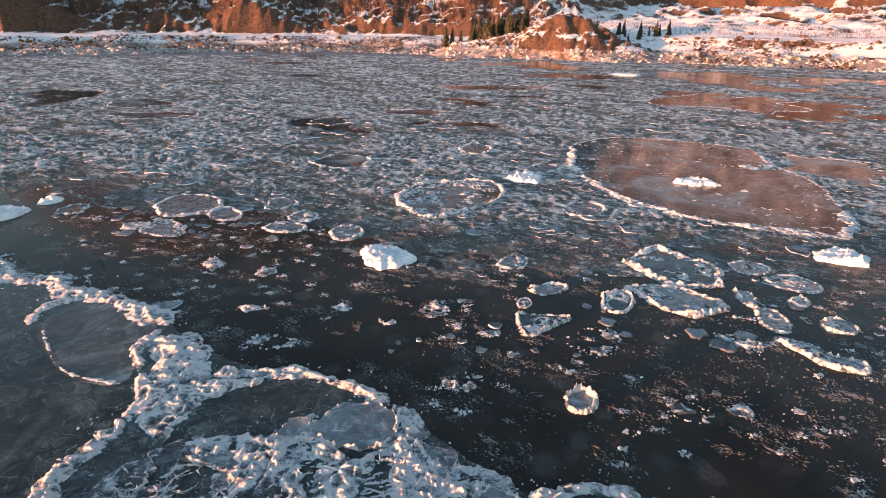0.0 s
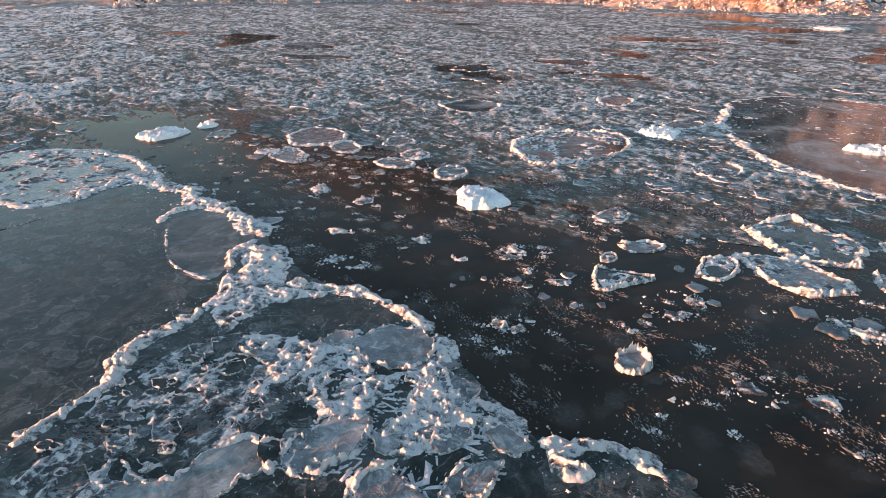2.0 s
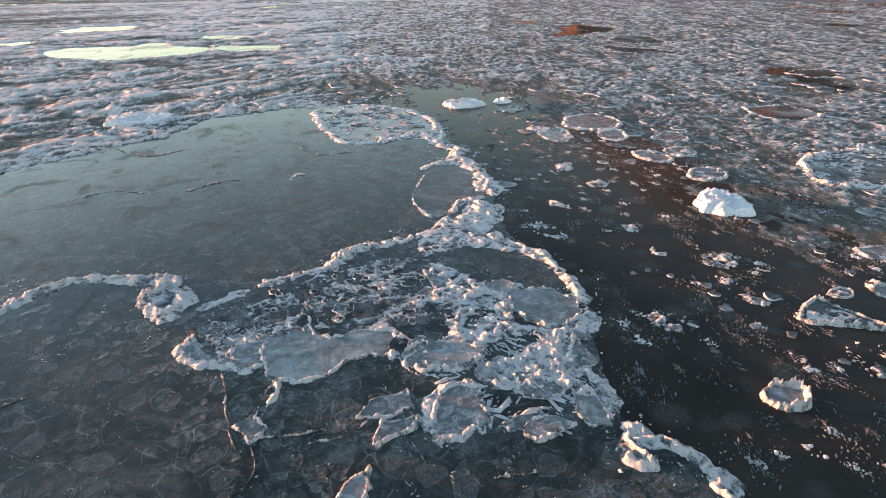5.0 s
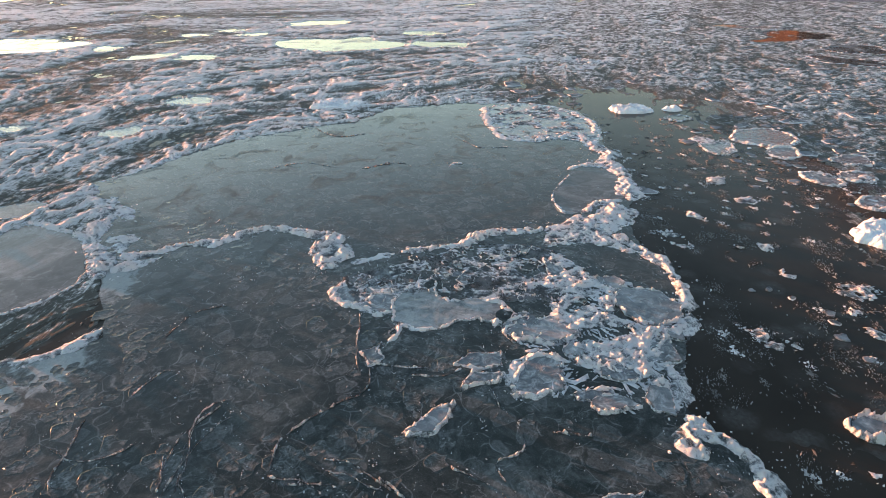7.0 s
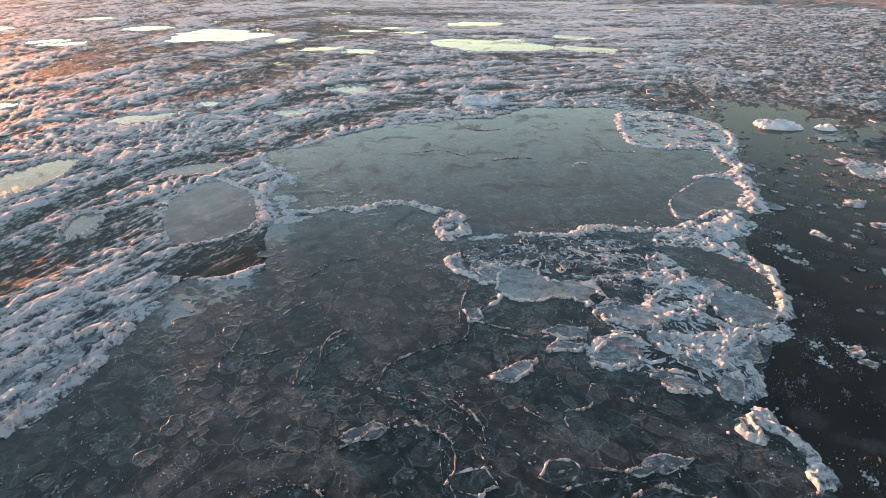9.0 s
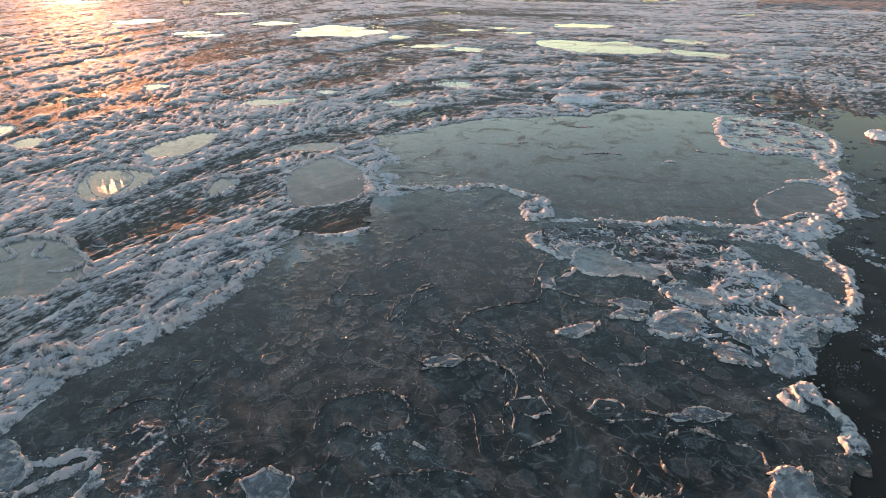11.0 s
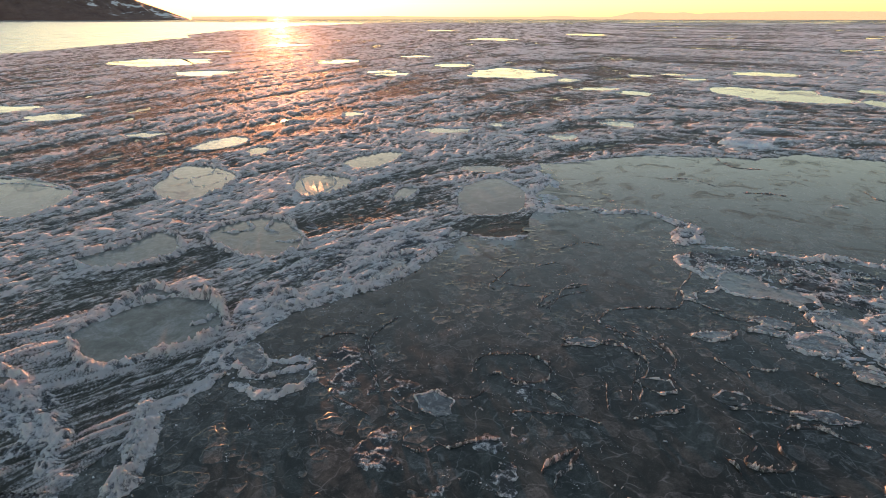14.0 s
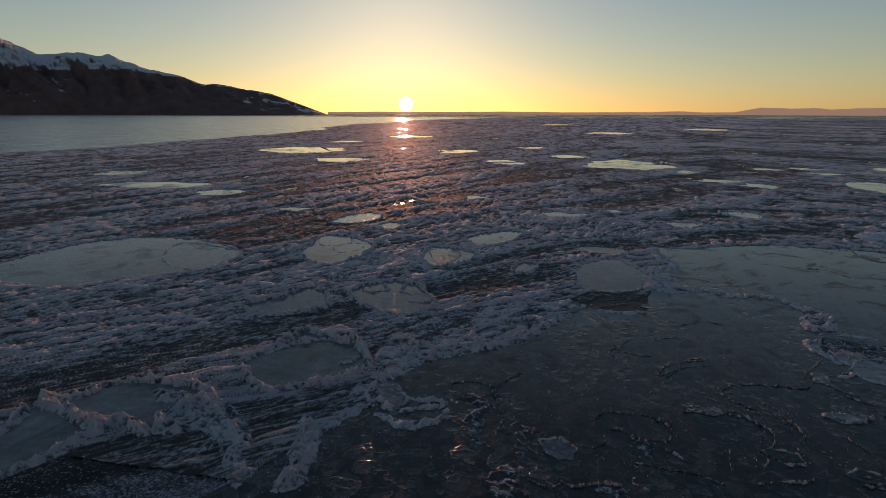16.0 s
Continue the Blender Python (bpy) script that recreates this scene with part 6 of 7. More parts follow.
# ---- brash and small pancakes, past counting ----
def strewn(rng, count, near, reach, power):
    """Places for drifting pieces, crowded where the water is covered and clear of the larger floes."""
    r = np.sqrt(rng.uniform(near**2, reach**2, count * 6))
    t = rng.uniform(-3.5, 0.95, count * 6)
    x, y = 12 + r * np.sin(t), r * np.cos(t)
    cover = ice_cover(x, y)
    drift = np.where(x > 4, -0.7, -0.30) - 0.15 * steps(y, 10, 40) * (x < 4)
    along, across = x * np.cos(drift) + y * np.sin(drift), -x * np.sin(drift) + y * np.cos(drift)
    streak = 0.5 * fbm(x * 0.10, y * 0.10, 4, 77) + 0.5 * fbm(along * 0.08, across * 0.42, 4, 79)
    keep = rng.uniform(0, 1, len(x)) < np.clip(cover + 3.2 * (streak - 0.5), 0.0, 1.0) ** power
    keep &= (y < 222) & (cover > 0.02) & (open_water(x, y) < 0.5) & ~inside(x, y, POND_W) & ~inside(x, y, BIG)
    keep &= (rng.uniform(0, 1, len(x)) < 0.08) | (y > 8) & (x > -45) | (np.hypot(x - 12, y) > 120)
    x, y = x[keep][:count], y[keep][:count]
    clear = ~on_pans(x, y)
    x, y = x[clear], y[clear]
    drift = np.where(x > 4, -0.7, -0.30) - 0.15 * steps(y, 10, 40) * (x < 4)
    return x, y, drift + rng.normal(0, 0.35, len(x)) + np.where((y < 8) | (x < -45), 0, 1) * rng.uniform(-1.2, 1.2, len(x))


def flakes(seed, count, sizes, near, reach, side, rings, power=1.2, stretch=2.0, tall=0.28, base=0.014, spots=None, lift=1.0):
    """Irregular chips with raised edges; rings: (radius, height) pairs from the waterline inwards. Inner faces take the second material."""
    rng = np.random.default_rng(seed)
    x, y, turn = spots or strewn(rng, count, near, reach, power)
    n = len(x)
    size = sizes[0] * (sizes[1] / sizes[0]) ** (rng.uniform(0, 1, n) ** 1.8)
    ang = np.arange(side) * 2 * np.pi / side
    lob = rng.uniform(0.6, 1.25, (n, side))
    long = (1 + (stretch - 1) * rng.uniform(0, 1, n) * np.where((y < 8) | (x < -45), 1.0, 0.25))[:, None]
    c, s = np.cos(turn)[:, None], np.sin(turn)[:, None]
    lx, ly = size[:, None] * lob * np.cos(ang) * long, size[:, None] * lob * np.sin(ang)
    ox, oy = lx * c - ly * s, lx * s + ly * c
    high = lift * (0.02 + tall * size**0.75 * rng.uniform(0.3, 1.2, n))[:, None]
    m = len(rings)
    verts = np.empty((n, m * side + 1, 3))
    for k, (radius, level) in enumerate(rings):
        at = slice(k * side, (k + 1) * side)
        verts[:, at, 0], verts[:, at, 1] = x[:, None] + radius * ox, y[:, None] + radius * oy
        verts[:, at, 2] = base - 0.034 if level < 0 else base + level * high * rng.uniform(0.35, 1.25, (n, side))
    verts[:, -1] = np.stack([x, y, base + rings[-1][1] * 0.8 * high[:, 0]], -1)
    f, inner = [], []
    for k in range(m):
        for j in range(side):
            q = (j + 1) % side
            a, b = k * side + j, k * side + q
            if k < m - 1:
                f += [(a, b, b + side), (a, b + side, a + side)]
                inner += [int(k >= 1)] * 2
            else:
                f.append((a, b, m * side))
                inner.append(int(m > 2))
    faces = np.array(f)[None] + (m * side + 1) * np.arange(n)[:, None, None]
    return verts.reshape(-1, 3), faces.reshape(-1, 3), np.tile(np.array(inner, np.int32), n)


CHIP = ((1.0, -1), (0.80, 1.0))
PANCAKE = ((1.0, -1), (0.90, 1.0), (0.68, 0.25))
for seed, count, sizes, near, reach, side, rings, power, stretch, tall, mats, label in (
    (1, 5200, (0.012, 0.05), 6, 48, 5, CHIP, 1.5, 2.4, 0.22, (RIME_GREY,), "small grey chips of brash ice crowding the water"),
    (2, 2600, (0.012, 0.055), 6, 52, 5, CHIP, 1.9, 2.4, 0.26, (FRAZIL,), "frosted white chips of brash ice"),
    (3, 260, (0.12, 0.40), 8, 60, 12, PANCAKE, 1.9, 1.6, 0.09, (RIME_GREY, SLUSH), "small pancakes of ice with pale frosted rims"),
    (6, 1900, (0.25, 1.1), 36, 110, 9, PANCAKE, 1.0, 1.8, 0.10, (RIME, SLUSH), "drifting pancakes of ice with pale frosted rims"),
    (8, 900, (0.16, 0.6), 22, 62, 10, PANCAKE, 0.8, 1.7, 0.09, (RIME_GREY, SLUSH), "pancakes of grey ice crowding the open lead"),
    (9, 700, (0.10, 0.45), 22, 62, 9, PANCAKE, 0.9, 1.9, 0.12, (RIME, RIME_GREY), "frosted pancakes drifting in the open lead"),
    (7, 2400, (0.05, 0.2), 40, 110, 5, CHIP, 1.2, 2.2, 0.18, (RIME_GREY,), "grey brash ice drifting in the open lead"),
    (4, 2000, (0.05, 0.24), 40, 130, 5, CHIP, 1.6, 2.2, 0.20, (RIME,), "frosted white brash among the pack"),
    (5, 2200, (0.12, 0.5), 105, 260, 5, CHIP, 1.6, 2.2, 0.14, (RIME,), "far pack of broken frosted ice"),
):
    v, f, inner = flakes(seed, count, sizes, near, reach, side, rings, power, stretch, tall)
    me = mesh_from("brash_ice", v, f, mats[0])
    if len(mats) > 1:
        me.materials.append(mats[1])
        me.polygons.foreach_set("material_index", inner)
    tagged(new("brash_ice", me), label, "brash ice", kind="stuff")


def frazil(seed, clusters, near, reach, label):
    """Loose swarms of thin ice slivers on the water."""
    rng = np.random.default_rng(seed)
    far, az = np.sqrt(rng.uniform(near**2, reach**2, clusters * 12)), rng.uniform(-0.9, 1.25, clusters * 12)
    cx, cy = 12 + far * np.sin(az), far * np.cos(az)
    drift = -0.7 + 0.8 * (fbm(cx * 0.06, cy * 0.06, 3, 705) - 0.5)
    along, across = cx * math.cos(0.7) - cy * math.sin(0.7), cx * math.sin(0.7) + cy * math.cos(0.7)
    thick = np.clip(3.5 * (0.5 * fbm(cx * 0.12, cy * 0.12, 3, 707) + 0.5 * fbm(along * 0.08, across * 0.4, 3, 709) - 0.36), 0.05, 1)
    keep = (gap_to(cx, cy, SHEET) > 0.6) & ~inside(cx, cy, SHEET) & ~inside(cx, cy, BIG) & (rng.uniform(0, 1, len(cx)) < thick)
    cx, cy, turn = cx[keep][:clusters], cy[keep][:clusters], (drift + rng.normal(0, 0.3, len(cx)))[keep][:clusters]
    far = np.hypot(cx - 12, cy)
    each = rng.integers(20, 90, len(cx))
    k = np.repeat(np.arange(len(cx)), each)
    n = len(k)
    wide = rng.uniform(0.12, 0.5, len(cx))[k]
    lx, ly = rng.normal(0, 0.6, n) * wide * 1.5, rng.normal(0, 0.5, n) * wide
    c, s = np.cos(turn[k]), np.sin(turn[k])
    x, y = cx[k] + lx * c - ly * s, cy[k] + lx * s + ly * c
    t = turn[k] + rng.normal(0, 0.35, n)
    size = rng.lognormal(-3.6, 0.55, n) * (1 + 0.012 * far[k])
    c, s = np.cos(t), np.sin(t)
    verts = np.empty((n, 4, 3))
    for j, (u, w, z) in enumerate(((-1, 0.1, 0), (0.1, -0.24, 0), (1, 0, 0), (-0.1, 0.26, 1))):
        ux, uy = u * size * rng.uniform(0.6, 1.3, n), w * size * rng.uniform(0.5, 1.3, n)
        verts[:, j] = np.stack([x + ux * c - uy * s, y + ux * s + uy * c, 0.003 + z * (0.008 + 0.2 * size)], -1)
    keep = ~inside(x, y, SHEET)
    faces = (np.array([(0, 1, 3), (1, 2, 3)])[None] + 4 * np.arange(n)[:, None, None])[keep].reshape(-1, 3)
    heaped = rng.uniform(0, 1, len(cx)) < 0.22
    k = np.repeat(np.flatnonzero(heaped), 26)
    hx, hy = cx[k] + rng.normal(0, 0.13, len(k)), cy[k] + rng.normal(0, 0.09, len(k))
    v, f = lumps(rng, np.stack([hx, hy, np.full(len(k), 0.01)], -1), np.clip(rng.lognormal(-3.6, 0.5, len(k)), 0.01, 0.09) * (1 + 0.01 * far[k]), 0.6)
    f = f[~inside(v[f[:, 0], 0], v[f[:, 0], 1], SHEET)]
    tagged(new("brash_heaps", mesh_from("brash_heaps", v, f, RIME)), "small loose heaps of frosted brash on the water", "brash ice", kind="stuff")
    return tagged(new("frazil_ice", mesh_from("frazil_ice", verts.reshape(-1, 3), faces, FRAZIL)), label, "brash ice", kind="stuff")


frazil(701, 1700, 6, 55, "swarms of thin ice slivers drifting on the dark water")


# ---- litter on the sheet ----
def slivers(polygon, count, seed, sizes, crowd, mat, name, label):
    """Thin upstanding slivers and flakes of ice frozen into the sheet, in drifts."""
    rng = np.random.default_rng(seed)
    p = np.array(polygon)
    x, y = rng.uniform(p[:, 0].min(), p[:, 0].max(), count * 8), rng.uniform(p[:, 1].min(), p[:, 1].max(), count * 8)
    near_part = (x > -12.5) | (y < 5 + 0.7 * (x + 14))
    thick = near_part * np.clip((fbm(x * 0.22, y * 0.22, 4, seed) - crowd) * 5, 0, 1) * np.clip((fbm(x * 1.1, y * 1.1, 3, seed + 9) - 0.38) * 5, 0, 1)
    keep = inside(x, y, polygon) & (rng.uniform(0, 1, len(x)) < thick)
    x, y = x[keep][:count], y[keep][:count]
    n = len(x)
    size = sizes[0] * (sizes[1] / sizes[0]) ** (rng.uniform(0, 1, n) ** 2)
    turn = 3.0 * fbm(x * 0.35, y * 0.35, 3, seed + 3) * 2 + rng.normal(0, 0.5, n)
    c, s = np.cos(turn), np.sin(turn)
    wide, tall = size * rng.uniform(0.12, 0.35, n), 0.05 + size * rng.uniform(0.05, 0.18, n)
    verts = np.empty((n, 6, 3))
    for k, (u, v, z) in enumerate(((-1, -1, 0), (1, -0.6, 0), (1.1, 0.7, 0), (-0.8, 1, 0), (-0.45, 0.1, 1), (0.55, -0.15, 0.8))):
        lx, ly = u * size * rng.uniform(0.7, 1.2, n), v * wide * rng.uniform(0.6, 1.2, n)
        verts[:, k] = np.stack([x + lx * c - ly * s, y + lx * s + ly * c, 0.045 + z * tall], -1)
    fan = [(0, 1, 5), (0, 5, 4), (1, 2, 5), (2, 3, 4), (2, 4, 5), (3, 0, 4)]
    faces = (np.array(fan)[None] + 6 * np.arange(n)[:, None, None]).reshape(-1, 3)
    return tagged(new(name, mesh_from(name, verts.reshape(-1, 3), faces, mat)), label, "ice flakes", kind="stuff")


def veins(polygon, count, seed, band, mat, label):
    """Fine frost grains along wandering hairlines in the sheet."""
    rng = np.random.default_rng(seed)
    p = np.array(polygon)
    x, y = rng.uniform(p[:, 0].min(), p[:, 0].max(), count * 40), rng.uniform(p[:, 1].min(), p[:, 1].max(), count * 40)
    wx, wy = x + 1.2 * fbm(x * 0.5, y * 0.5, 2, seed + 1), y + 1.2 * fbm(x * 0.5, y * 0.5, 2, seed + 2)
    line = np.abs(fbm(wx * 0.55, wy * 0.55, 4, seed + 3) - 0.5)
    often = np.clip((fbm(x * 0.18, y * 0.18, 3, seed + 4) - 0.40 + 0.10 * steps(-y, -8, 2)) * 5, 0, 1) * ((x > -12.5) | (y < 5 + 0.7 * (x + 14)))
    keep = (line < band * (0.3 + vnoise(x * 1.5, y * 1.5, seed + 5))) & (rng.uniform(0, 1, len(x)) < often) & inside(x, y, polygon)
    x, y = x[keep][:count], y[keep][:count]
    v, f = lumps(rng, np.stack([x, y, np.full(len(x), 0.05)], -1), np.clip(rng.lognormal(-4.4, 0.5, len(x)), 0.006, 0.04), 0.6)
    return tagged(new("frost_grains", mesh_from("frost_grains", v, f, mat)), label, "frost", kind="stuff")


veins(SHEET, 15000, 611, 0.0075, RIME, "fine frost grains along hairline cracks in the sheet")
pan_rng = np.random.default_rng(621)
sx, sy = pan_rng.uniform(-50, 34, 9000), pan_rng.uniform(-20, 30, 9000)
often = inside(sx, sy, SHEET) & ((sx > -12.5) | (sy < 5 + 0.7 * (sx + 14))) & (fbm(sx * 0.2, sy * 0.2, 3, 623) > pan_rng.uniform(0.40, 0.62, 9000))
sx, sy = sx[often][:1500], sy[often][:1500]
v, f, inner = flakes(625, 0, (0.16, 0.48), 0, 0, 11, ((1.0, -1), (0.955, 1.0), (0.90, 0.1)), 1, 1.5, 0.03, 0.05, (sx, sy, pan_rng.uniform(0, 6.28, len(sx))), 0.12)
me = mesh_from("frozen_pancakes", v, f, PANCAKE_ICE)
me.materials.append(PANCAKE_ICE)
me.polygons.foreach_set("material_index", inner)
tagged(new("frozen_pancakes", me), "thin pancakes of ice frozen into the grey sheet", "ice flakes", kind="stuff")
slivers(SHEET, 1500, 201, (0.02, 0.10), 0.45, CRUST, "frozen_slivers", "thin slivers of ice frozen into the grey sheet")
slivers(PATCH_A, 1500, 207, (0.04, 0.22), 0.2, RIME, "rafted_slivers", "rubbly frost crust on the pale floe")
slivers(BIG, 500, 209, (0.05, 0.4), 0.35, CRUST, "frozen_slivers", "frosted flakes frozen into the smooth floe")
slivers(RAFT, 700, 203, (0.05, 0.4), 0.25, RIME, "rafted_slivers", "broken slivers of pale ice between rafted plates")
slivers(LITTER, 1500, 205, (0.06, 0.35), 0.25, RIME_GREY, "frozen_slivers", "overlapping thin flakes of grey ice on the sheet")


def shards(polygon, count, seed, lo, hi, lift, mats):
    """Angular rafted plates lying over one another."""
    rng = np.random.default_rng(seed)
    p = np.array(polygon)
    made = 0
    while made < count:
        x, y = rng.uniform(p[:, 0].min(), p[:, 0].max()), rng.uniform(p[:, 1].min(), p[:, 1].max())
        if not inside(np.array([x]), np.array([y]), polygon)[0]:
            continue
        k = rng.integers(5, 8)
        size = lo * (hi / lo) ** rng.uniform(0, 1) ** 1.5
        t = np.sort(rng.uniform(0, 1, k) * 0.7 + np.arange(k)) * 2 * np.pi / k
        r = size * rng.uniform(0.6, 1.2, k)
        corners = np.stack([x + r * np.cos(t) * 1.3, y + r * np.sin(t)], -1)
        plate([(float(u), float(w)) for u, w in corners], rng.uniform(0, 8), mats[made % len(mats)], rng.uniform(0, lift), "thin angular plate of rafted grey ice", 0.05)
        made += 1


shards(RAFT, 18, 301, 0.2, 0.9, 0.06, (PLATE_ICE, SHEET_ICE, FROST_ICE))
shards(LITTER, 56, 302, 0.15, 0.6, 0.005, (SHEET_ICE, SHEET_ICE, PLATE_ICE))


# ---- things on the shore ----
def on_land(a, d):
    """A place on the shore at azimuth a (degrees) and distance d."""
    return d * math.sin(radians(a)), d * math.cos(radians(a)), float(land_height(np.array([a]), np.array([d]))[0])


def strewn_shore(name, seed, count, azimuths, reach, sizes, mat, crowd, label, category, highest=99.0):
    """Angular blocks heaped along the shore."""
    rng = np.random.default_rng(seed)
    a, d = rng.uniform(*azimuths, count), rng.uniform(*reach, count)
    x, y = d * np.sin(np.radians(a)), d * np.cos(np.radians(a))
    keep = fbm(x * 0.12, y * 0.12, 4, seed) > crowd + rng.uniform(-0.1, 0.1, count)
    z = land_height(a, d)
    keep &= (z > -0.45) & (z < highest)
    size = np.clip(rng.lognormal(math.log(sizes[0]), 0.5, count), 0.08, sizes[1])
    v, f = lumps(rng, np.stack([x, y, np.maximum(z, 0.0) + 0.1 * size], -1)[keep], size[keep], 0.8)
    return tagged(new(name, mesh_from(name, v, f, mat)), label, category, kind="stuff")


strewn_shore("shore_ice", 81, 5200, (-44, -25), (236, 258), (0.40, 1.3), SHORE_ICE, 0.44, "dirty pinkish ice blocks stranded on the beach", "shore ice")
strewn_shore("shore_ice", 82, 2600, (-28, 3), (248, 268), (0.40, 1.2), SHORE_ICE, 0.47, "dirty ice blocks stranded round the small bay", "shore ice")
strewn_shore("shore_ice", 83, 5500, (0, 40), (225, 258), (0.38, 1.3), SHORE_ICE, 0.46, "heaped pinkish ice blocks along the rocky foot", "shore ice", 3.6)
strewn_shore("riprap", 84, 8000, (-44, 3), (258, 281), (0.24, 0.7), BOULDER, 0.38, "dark broken rock piled below the snowy road", "riprap")
strewn_shore("riprap", 85, 2400, (2, 40), (240, 272), (0.5, 1.5), BOULDER, 0.52, "dark broken rock along the rocky foot", "riprap")


def boulder_mesh(seed):
    bm = bmesh.new()
    bmesh.ops.create_icosphere(bm, subdivisions=2, radius=1.0)
    for v in bm.verts:
        k = 0.75 + 0.55 * noise.noise(v.co * 1.3 + Vector((seed * 5.1, 0, 0))) + 0.2 * noise.noise(v.co * 3.1 + Vector((0, seed, 0)))
        v.co = Vector((v.co.x * 1.25, v.co.y * 0.9, v.co.z * 0.7)) * k
    me = bpy.data.meshes.new("boulder")
    bm.to_mesh(me)
    bm.free()
    me.materials.append(BOULDER)
    return me


rock_rng = random.Random(7)
ROCKS = [boulder_mesh(k) for k in range(5)]
for k in range(130):
    if k < 34:
        a, d, size = rock_rng.uniform(19, 37), rock_rng.uniform(266, 275), rock_rng.uniform(0.4, 1.4)
    elif k < 100:
        a, d, size = rock_rng.uniform(-38, 2), rock_rng.uniform(262, 281), rock_rng.uniform(0.4, 1.4)
    else:
        a, d, size = rock_rng.uniform(17, 37), rock_rng.uniform(285, 395), rock_rng.uniform(0.5, 1.6)
    x, y, z = on_land(a, d)
    ob = new("boulder", ROCKS[k % 5])
    ob.matrix_world = pose(x, y, z + 0.15 * size, 0, 0, rock_rng.uniform(0, 360)) @ Matrix.Diagonal((size, size, size, 1))
    tagged(ob, "dark weathered boulder lying in the shore snow", "boulder", "shore boulders")


def spruce_parts(seed):
    """Trunk and crown of a spruce, one metre tall."""
    rng = random.Random(seed)
    tv, tf = [], []
    for ring_k, (z, r) in enumerate(((0, 0.022), (0.35, 0.016), (0.7, 0.009), (1.0, 0.002))):
        tv += [(r * math.cos(k * math.pi / 3), r * math.sin(k * math.pi / 3), z) for k in range(6)]
        if ring_k:
            b = 6 * (ring_k - 1)
            tf += [[b + k, b + (k + 1) % 6, b + 6 + (k + 1) % 6, b + 6 + k] for k in range(6)]
    cv, cf = [], []
    for k in range(170):
        h = 0.10 + 0.88 * (k / 170) ** 0.9
        reach = (0.24 * (1 - h) ** 0.8 + 0.012) * rng.uniform(0.55, 1.15)
        t, droop, wide = rng.uniform(0, 6.283), rng.uniform(0.15, 0.5), reach * rng.uniform(0.30, 0.5)
        c, s = math.cos(t), math.sin(t)
        base = len(cv)
        for along, off, dz in ((0, 0, 0.012), (0.55, 1, -0.3), (1.0, 0, -droop), (0.55, -1, -0.3), (0.5, 0, 0.10)):
            x, y = reach * along, wide * off
            cv.append((x * c - y * s, x * s + y * c, h + reach * dz * (1 if dz < 0 else 1)))
        cf += [[base, base + 1, base + 4], [base + 1, base + 2, base + 4], [base + 2, base + 3, base + 4], [base + 3, base, base + 4], [base, base + 3, base + 2, base + 1]]
    return mesh_from("trunk", tv, tf, BARK), mesh_from("crown", cv, cf, NEEDLES)


SPRUCES = []
for seed in (1, 2, 3):
    root = new("spruce_tree")
    trunk, crown = spruce_parts(seed)
    part("trunk", trunk, root)
    part("crown", crown, root, "drooping dark needle branches")
    tagged(root, "dark snow-dusted spruce standing on the rocky shore", "tree", "shore spruces")
    SPRUCES.append(root)
tree_rng = random.Random(3)
spots = [(-0.1, 250, 9.6), (0.5, 252, 7.5), (1.3, 253, 6.0)]
spots += [(tree_rng.uniform(2.2, 7.6), tree_rng.uniform(252, 262), tree_rng.uniform(7, 11)) for _ in range(20)]
spots += [(tree_rng.uniform(11, 20), tree_rng.uniform(262, 300), tree_rng.uniform(3.5, 7)) for _ in range(16)]
spots += [(tree_rng.uniform(-32, 0), tree_rng.uniform(312, 340), tree_rng.uniform(4, 8)) for _ in range(14)]
for k, (a, d, tall) in enumerate(spots):
    x, y, z = on_land(a, d)
    m = pose(x, y, z - 0.2, 0, 0, tree_rng.uniform(0, 360)) @ Matrix.Diagonal((tall, tall, tall, 1))
    if k < 3:
        SPRUCES[k].matrix_basis = m
    else:
        ob = copy_thing(SPRUCES[k % 3], pose(0, 0, 0))
        ob.matrix_basis = m

# bare brush on the slopes
brush_rng = np.random.default_rng(12)
n = 13000
ba = np.where(brush_rng.uniform(0, 1, n) < 0.78, brush_rng.uniform(-40, 6, n), brush_rng.uniform(8, 40, n))
bd = np.where(ba < 7, brush_rng.uniform(309, 420, n), brush_rng.uniform(452, 560, n))
low = (ba > 12) & (brush_rng.uniform(0, 1, n) < 0.3)
bd = np.where(low, brush_rng.uniform(290, 330, n), bd)
bz = land_height(ba, bd)
bx, by = bd * np.sin(np.radians(ba)), bd * np.cos(np.radians(ba))
tall = np.where(low, brush_rng.uniform(0.6, 1.8, n), brush_rng.uniform(1.5, 4.5, n))
leanx, leany = brush_rng.normal(0, 0.15, n) * tall, brush_rng.normal(0, 0.15, n) * tall
w = 0.05 + 0.035 * tall
tri = np.array([(math.cos(k * 2.094), math.sin(k * 2.094)) for k in range(3)])
verts = np.empty((n, 7, 3))
for k in range(3):
    verts[:, k] = np.stack([bx + w * 0.7 * tri[k, 0], by + w * 0.7 * tri[k, 1], bz - 0.2], -1)
    spread = 0.22 * tall
    verts[:, 3 + k] = np.stack([bx + leanx + spread * tri[k, 0], by + leany + spread * tri[k, 1], bz + tall * (0.75 + 0.1 * k)], -1)
verts[:, 6] = np.stack([bx + leanx * 1.2, by + leany * 1.2, bz + tall], -1)
fan = [(0, 1, 3), (1, 2, 4), (2, 0, 5), (0, 1, 6), (1, 2, 6), (2, 0, 6)]
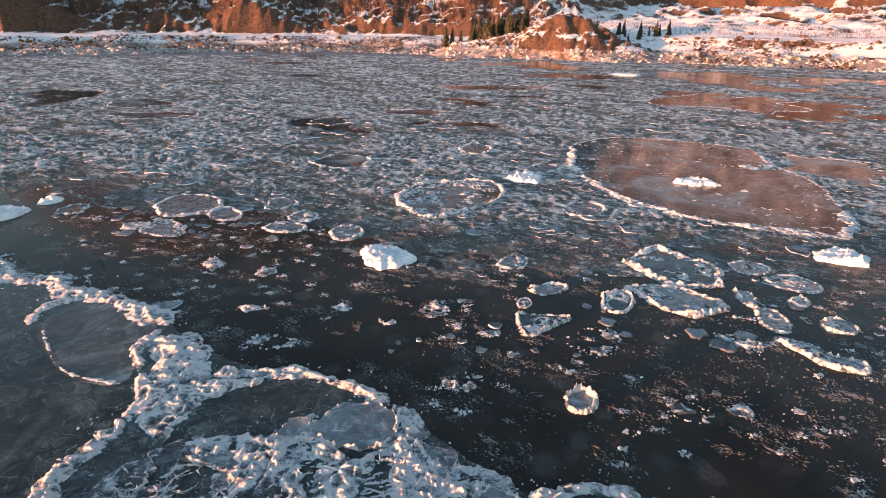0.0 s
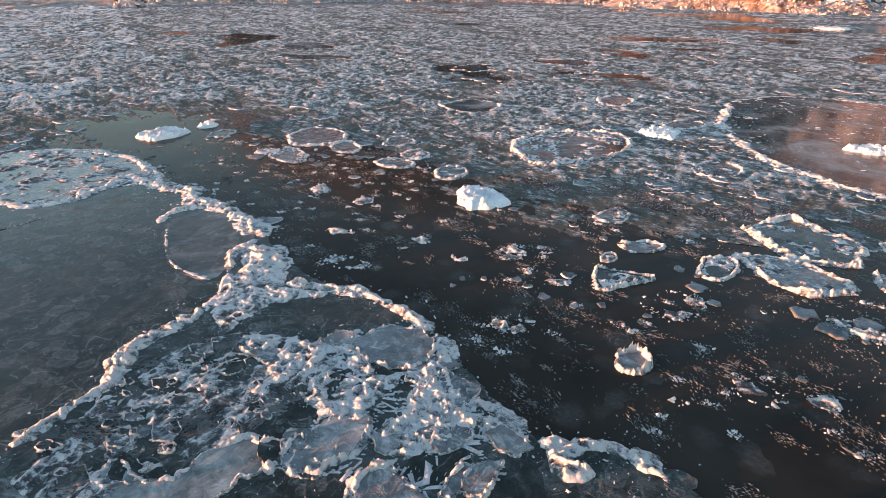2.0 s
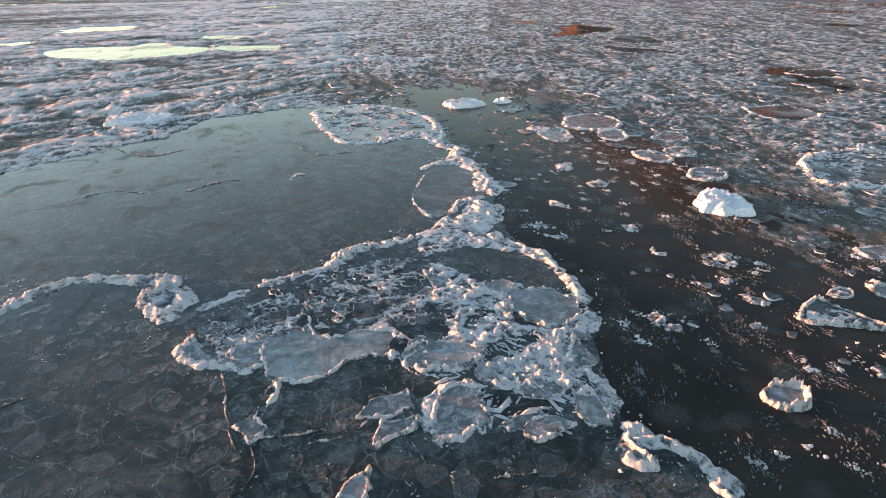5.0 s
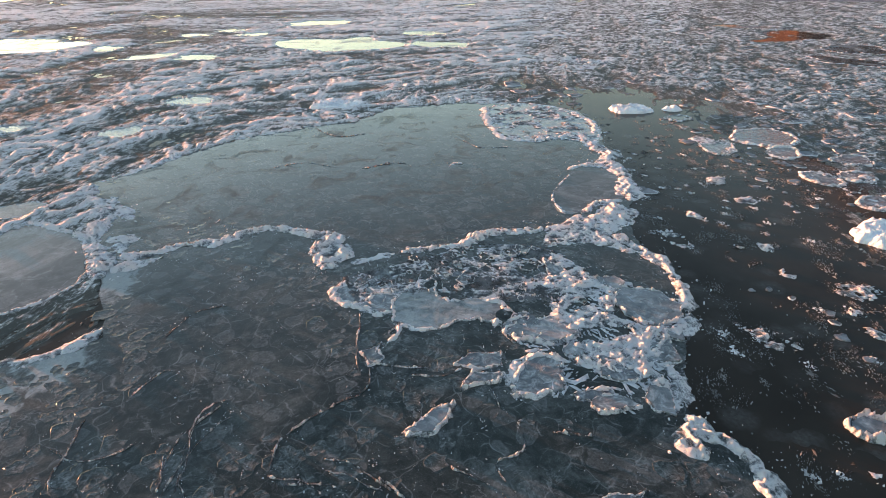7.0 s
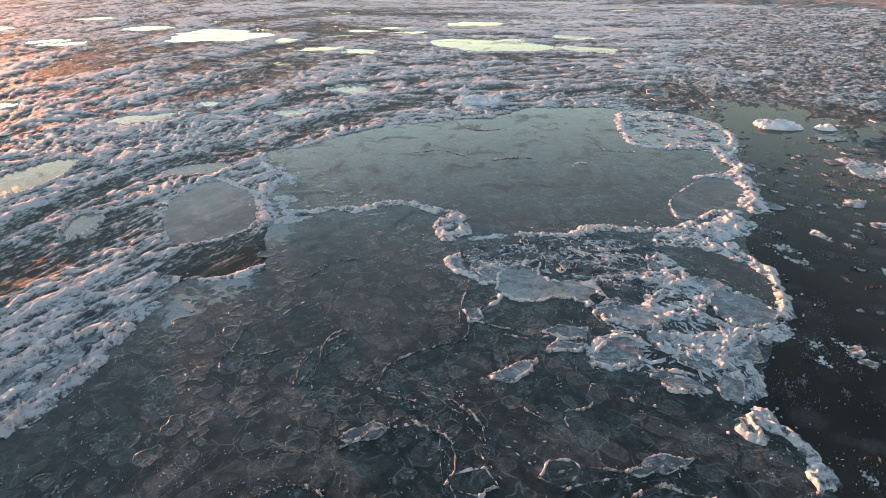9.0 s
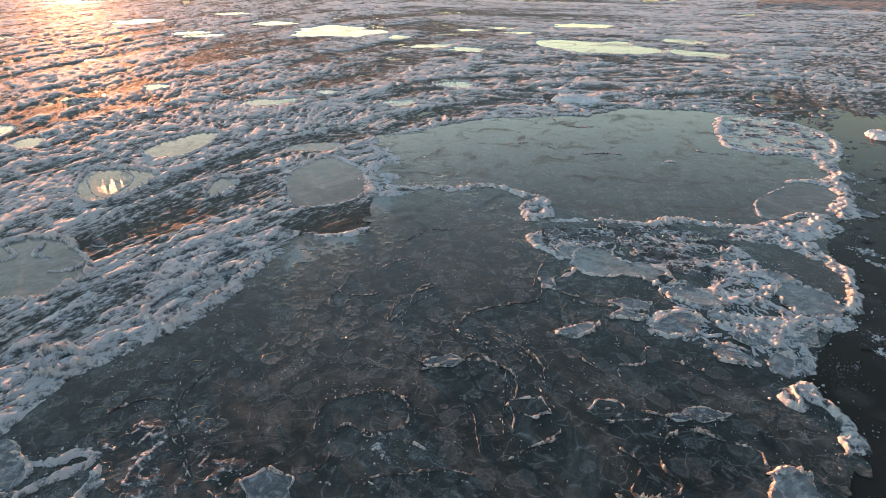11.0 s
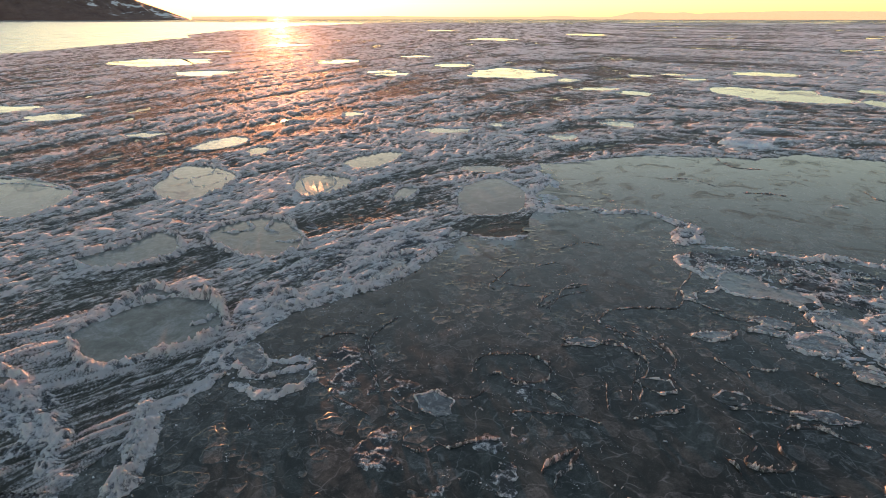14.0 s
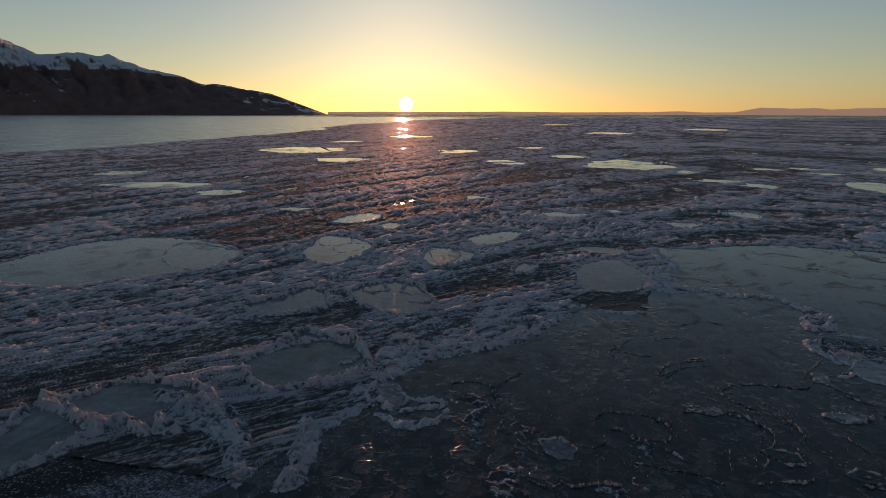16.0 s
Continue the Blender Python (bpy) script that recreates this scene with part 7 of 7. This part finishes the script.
faces = (np.array(fan)[None] + 7 * np.arange(n)[:, None, None]).reshape(-1, 3)
tagged(new("bare_brush", mesh_from("bare_brush", verts.reshape(-1, 3), faces, TWIGS)), "leafless reddish brush on the snowy slopes", "brush", kind="stuff")


def car_thing(paint, label):
    root = new("parked_car")
    tagged(root, label, "car", "cars on the shore road")

    def block(name, profile, half, mat, lab=""):
        """A body of the given side profile (x, z), 2 * half wide."""
        k = len(profile)
        v = [(x, s * half * (0.86 if z > 1.1 else 1.0), z) for s in (-1, 1) for x, z in profile]
        f = [list(range(k)), list(range(2 * k - 1, k - 1, -1))] + [[j, j + k, (j + 1) % k + k, (j + 1) % k] for j in range(k)]
        return part(name, mesh_from(name, v, f, mat), root, lab)

    block("body", [(-2.2, 0.35), (-2.25, 0.8), (-2.1, 1.0), (0.9, 1.0), (2.05, 0.85), (2.2, 0.6), (2.15, 0.35)], 0.88, paint)
    block("cabin", [(-1.9, 1.0), (-1.6, 1.5), (0.1, 1.52), (0.8, 1.0)], 0.80, GLASS, "dark glazed cabin")
    block("roof", [(-1.6, 1.5), (-1.5, 1.56), (0.0, 1.58), (0.1, 1.52)], 0.80, paint)
    for x in (-1.35, 1.35):
        for s in (-0.8, 0.8):
            k = 12
            v = [(x + 0.34 * math.cos(j * 6.283 / k), s + q, 0.34 + 0.34 * math.sin(j * 6.283 / k)) for q in (-0.1, 0.1) for j in range(k)]
            f = [list(range(k)), list(range(2 * k - 1, k - 1, -1))] + [[j, j + k, (j + 1) % k + k, (j + 1) % k] for j in range(k)]
            part("wheel", mesh_from("wheel", v, f, RUBBER), root)
    return root


CARS = [car_thing(CAR_WHITE, "small white car parked by the shore road"), car_thing(CAR_DARK, "small dark car parked by the shore road")]
for k, a in enumerate((22.0, 22.7, 23.3, 23.9, 24.5, 27.6, 28.6, 29.2, 30.3, 21.2)):
    x, y, z = on_land(a, 421)
    m = pose(x, y, z + 0.02, 0, 0, -a + (4 if k % 3 else -7))
    if k < 2:
        CARS[k].matrix_basis = m
    else:
        copy_thing(CARS[k % 2], m)
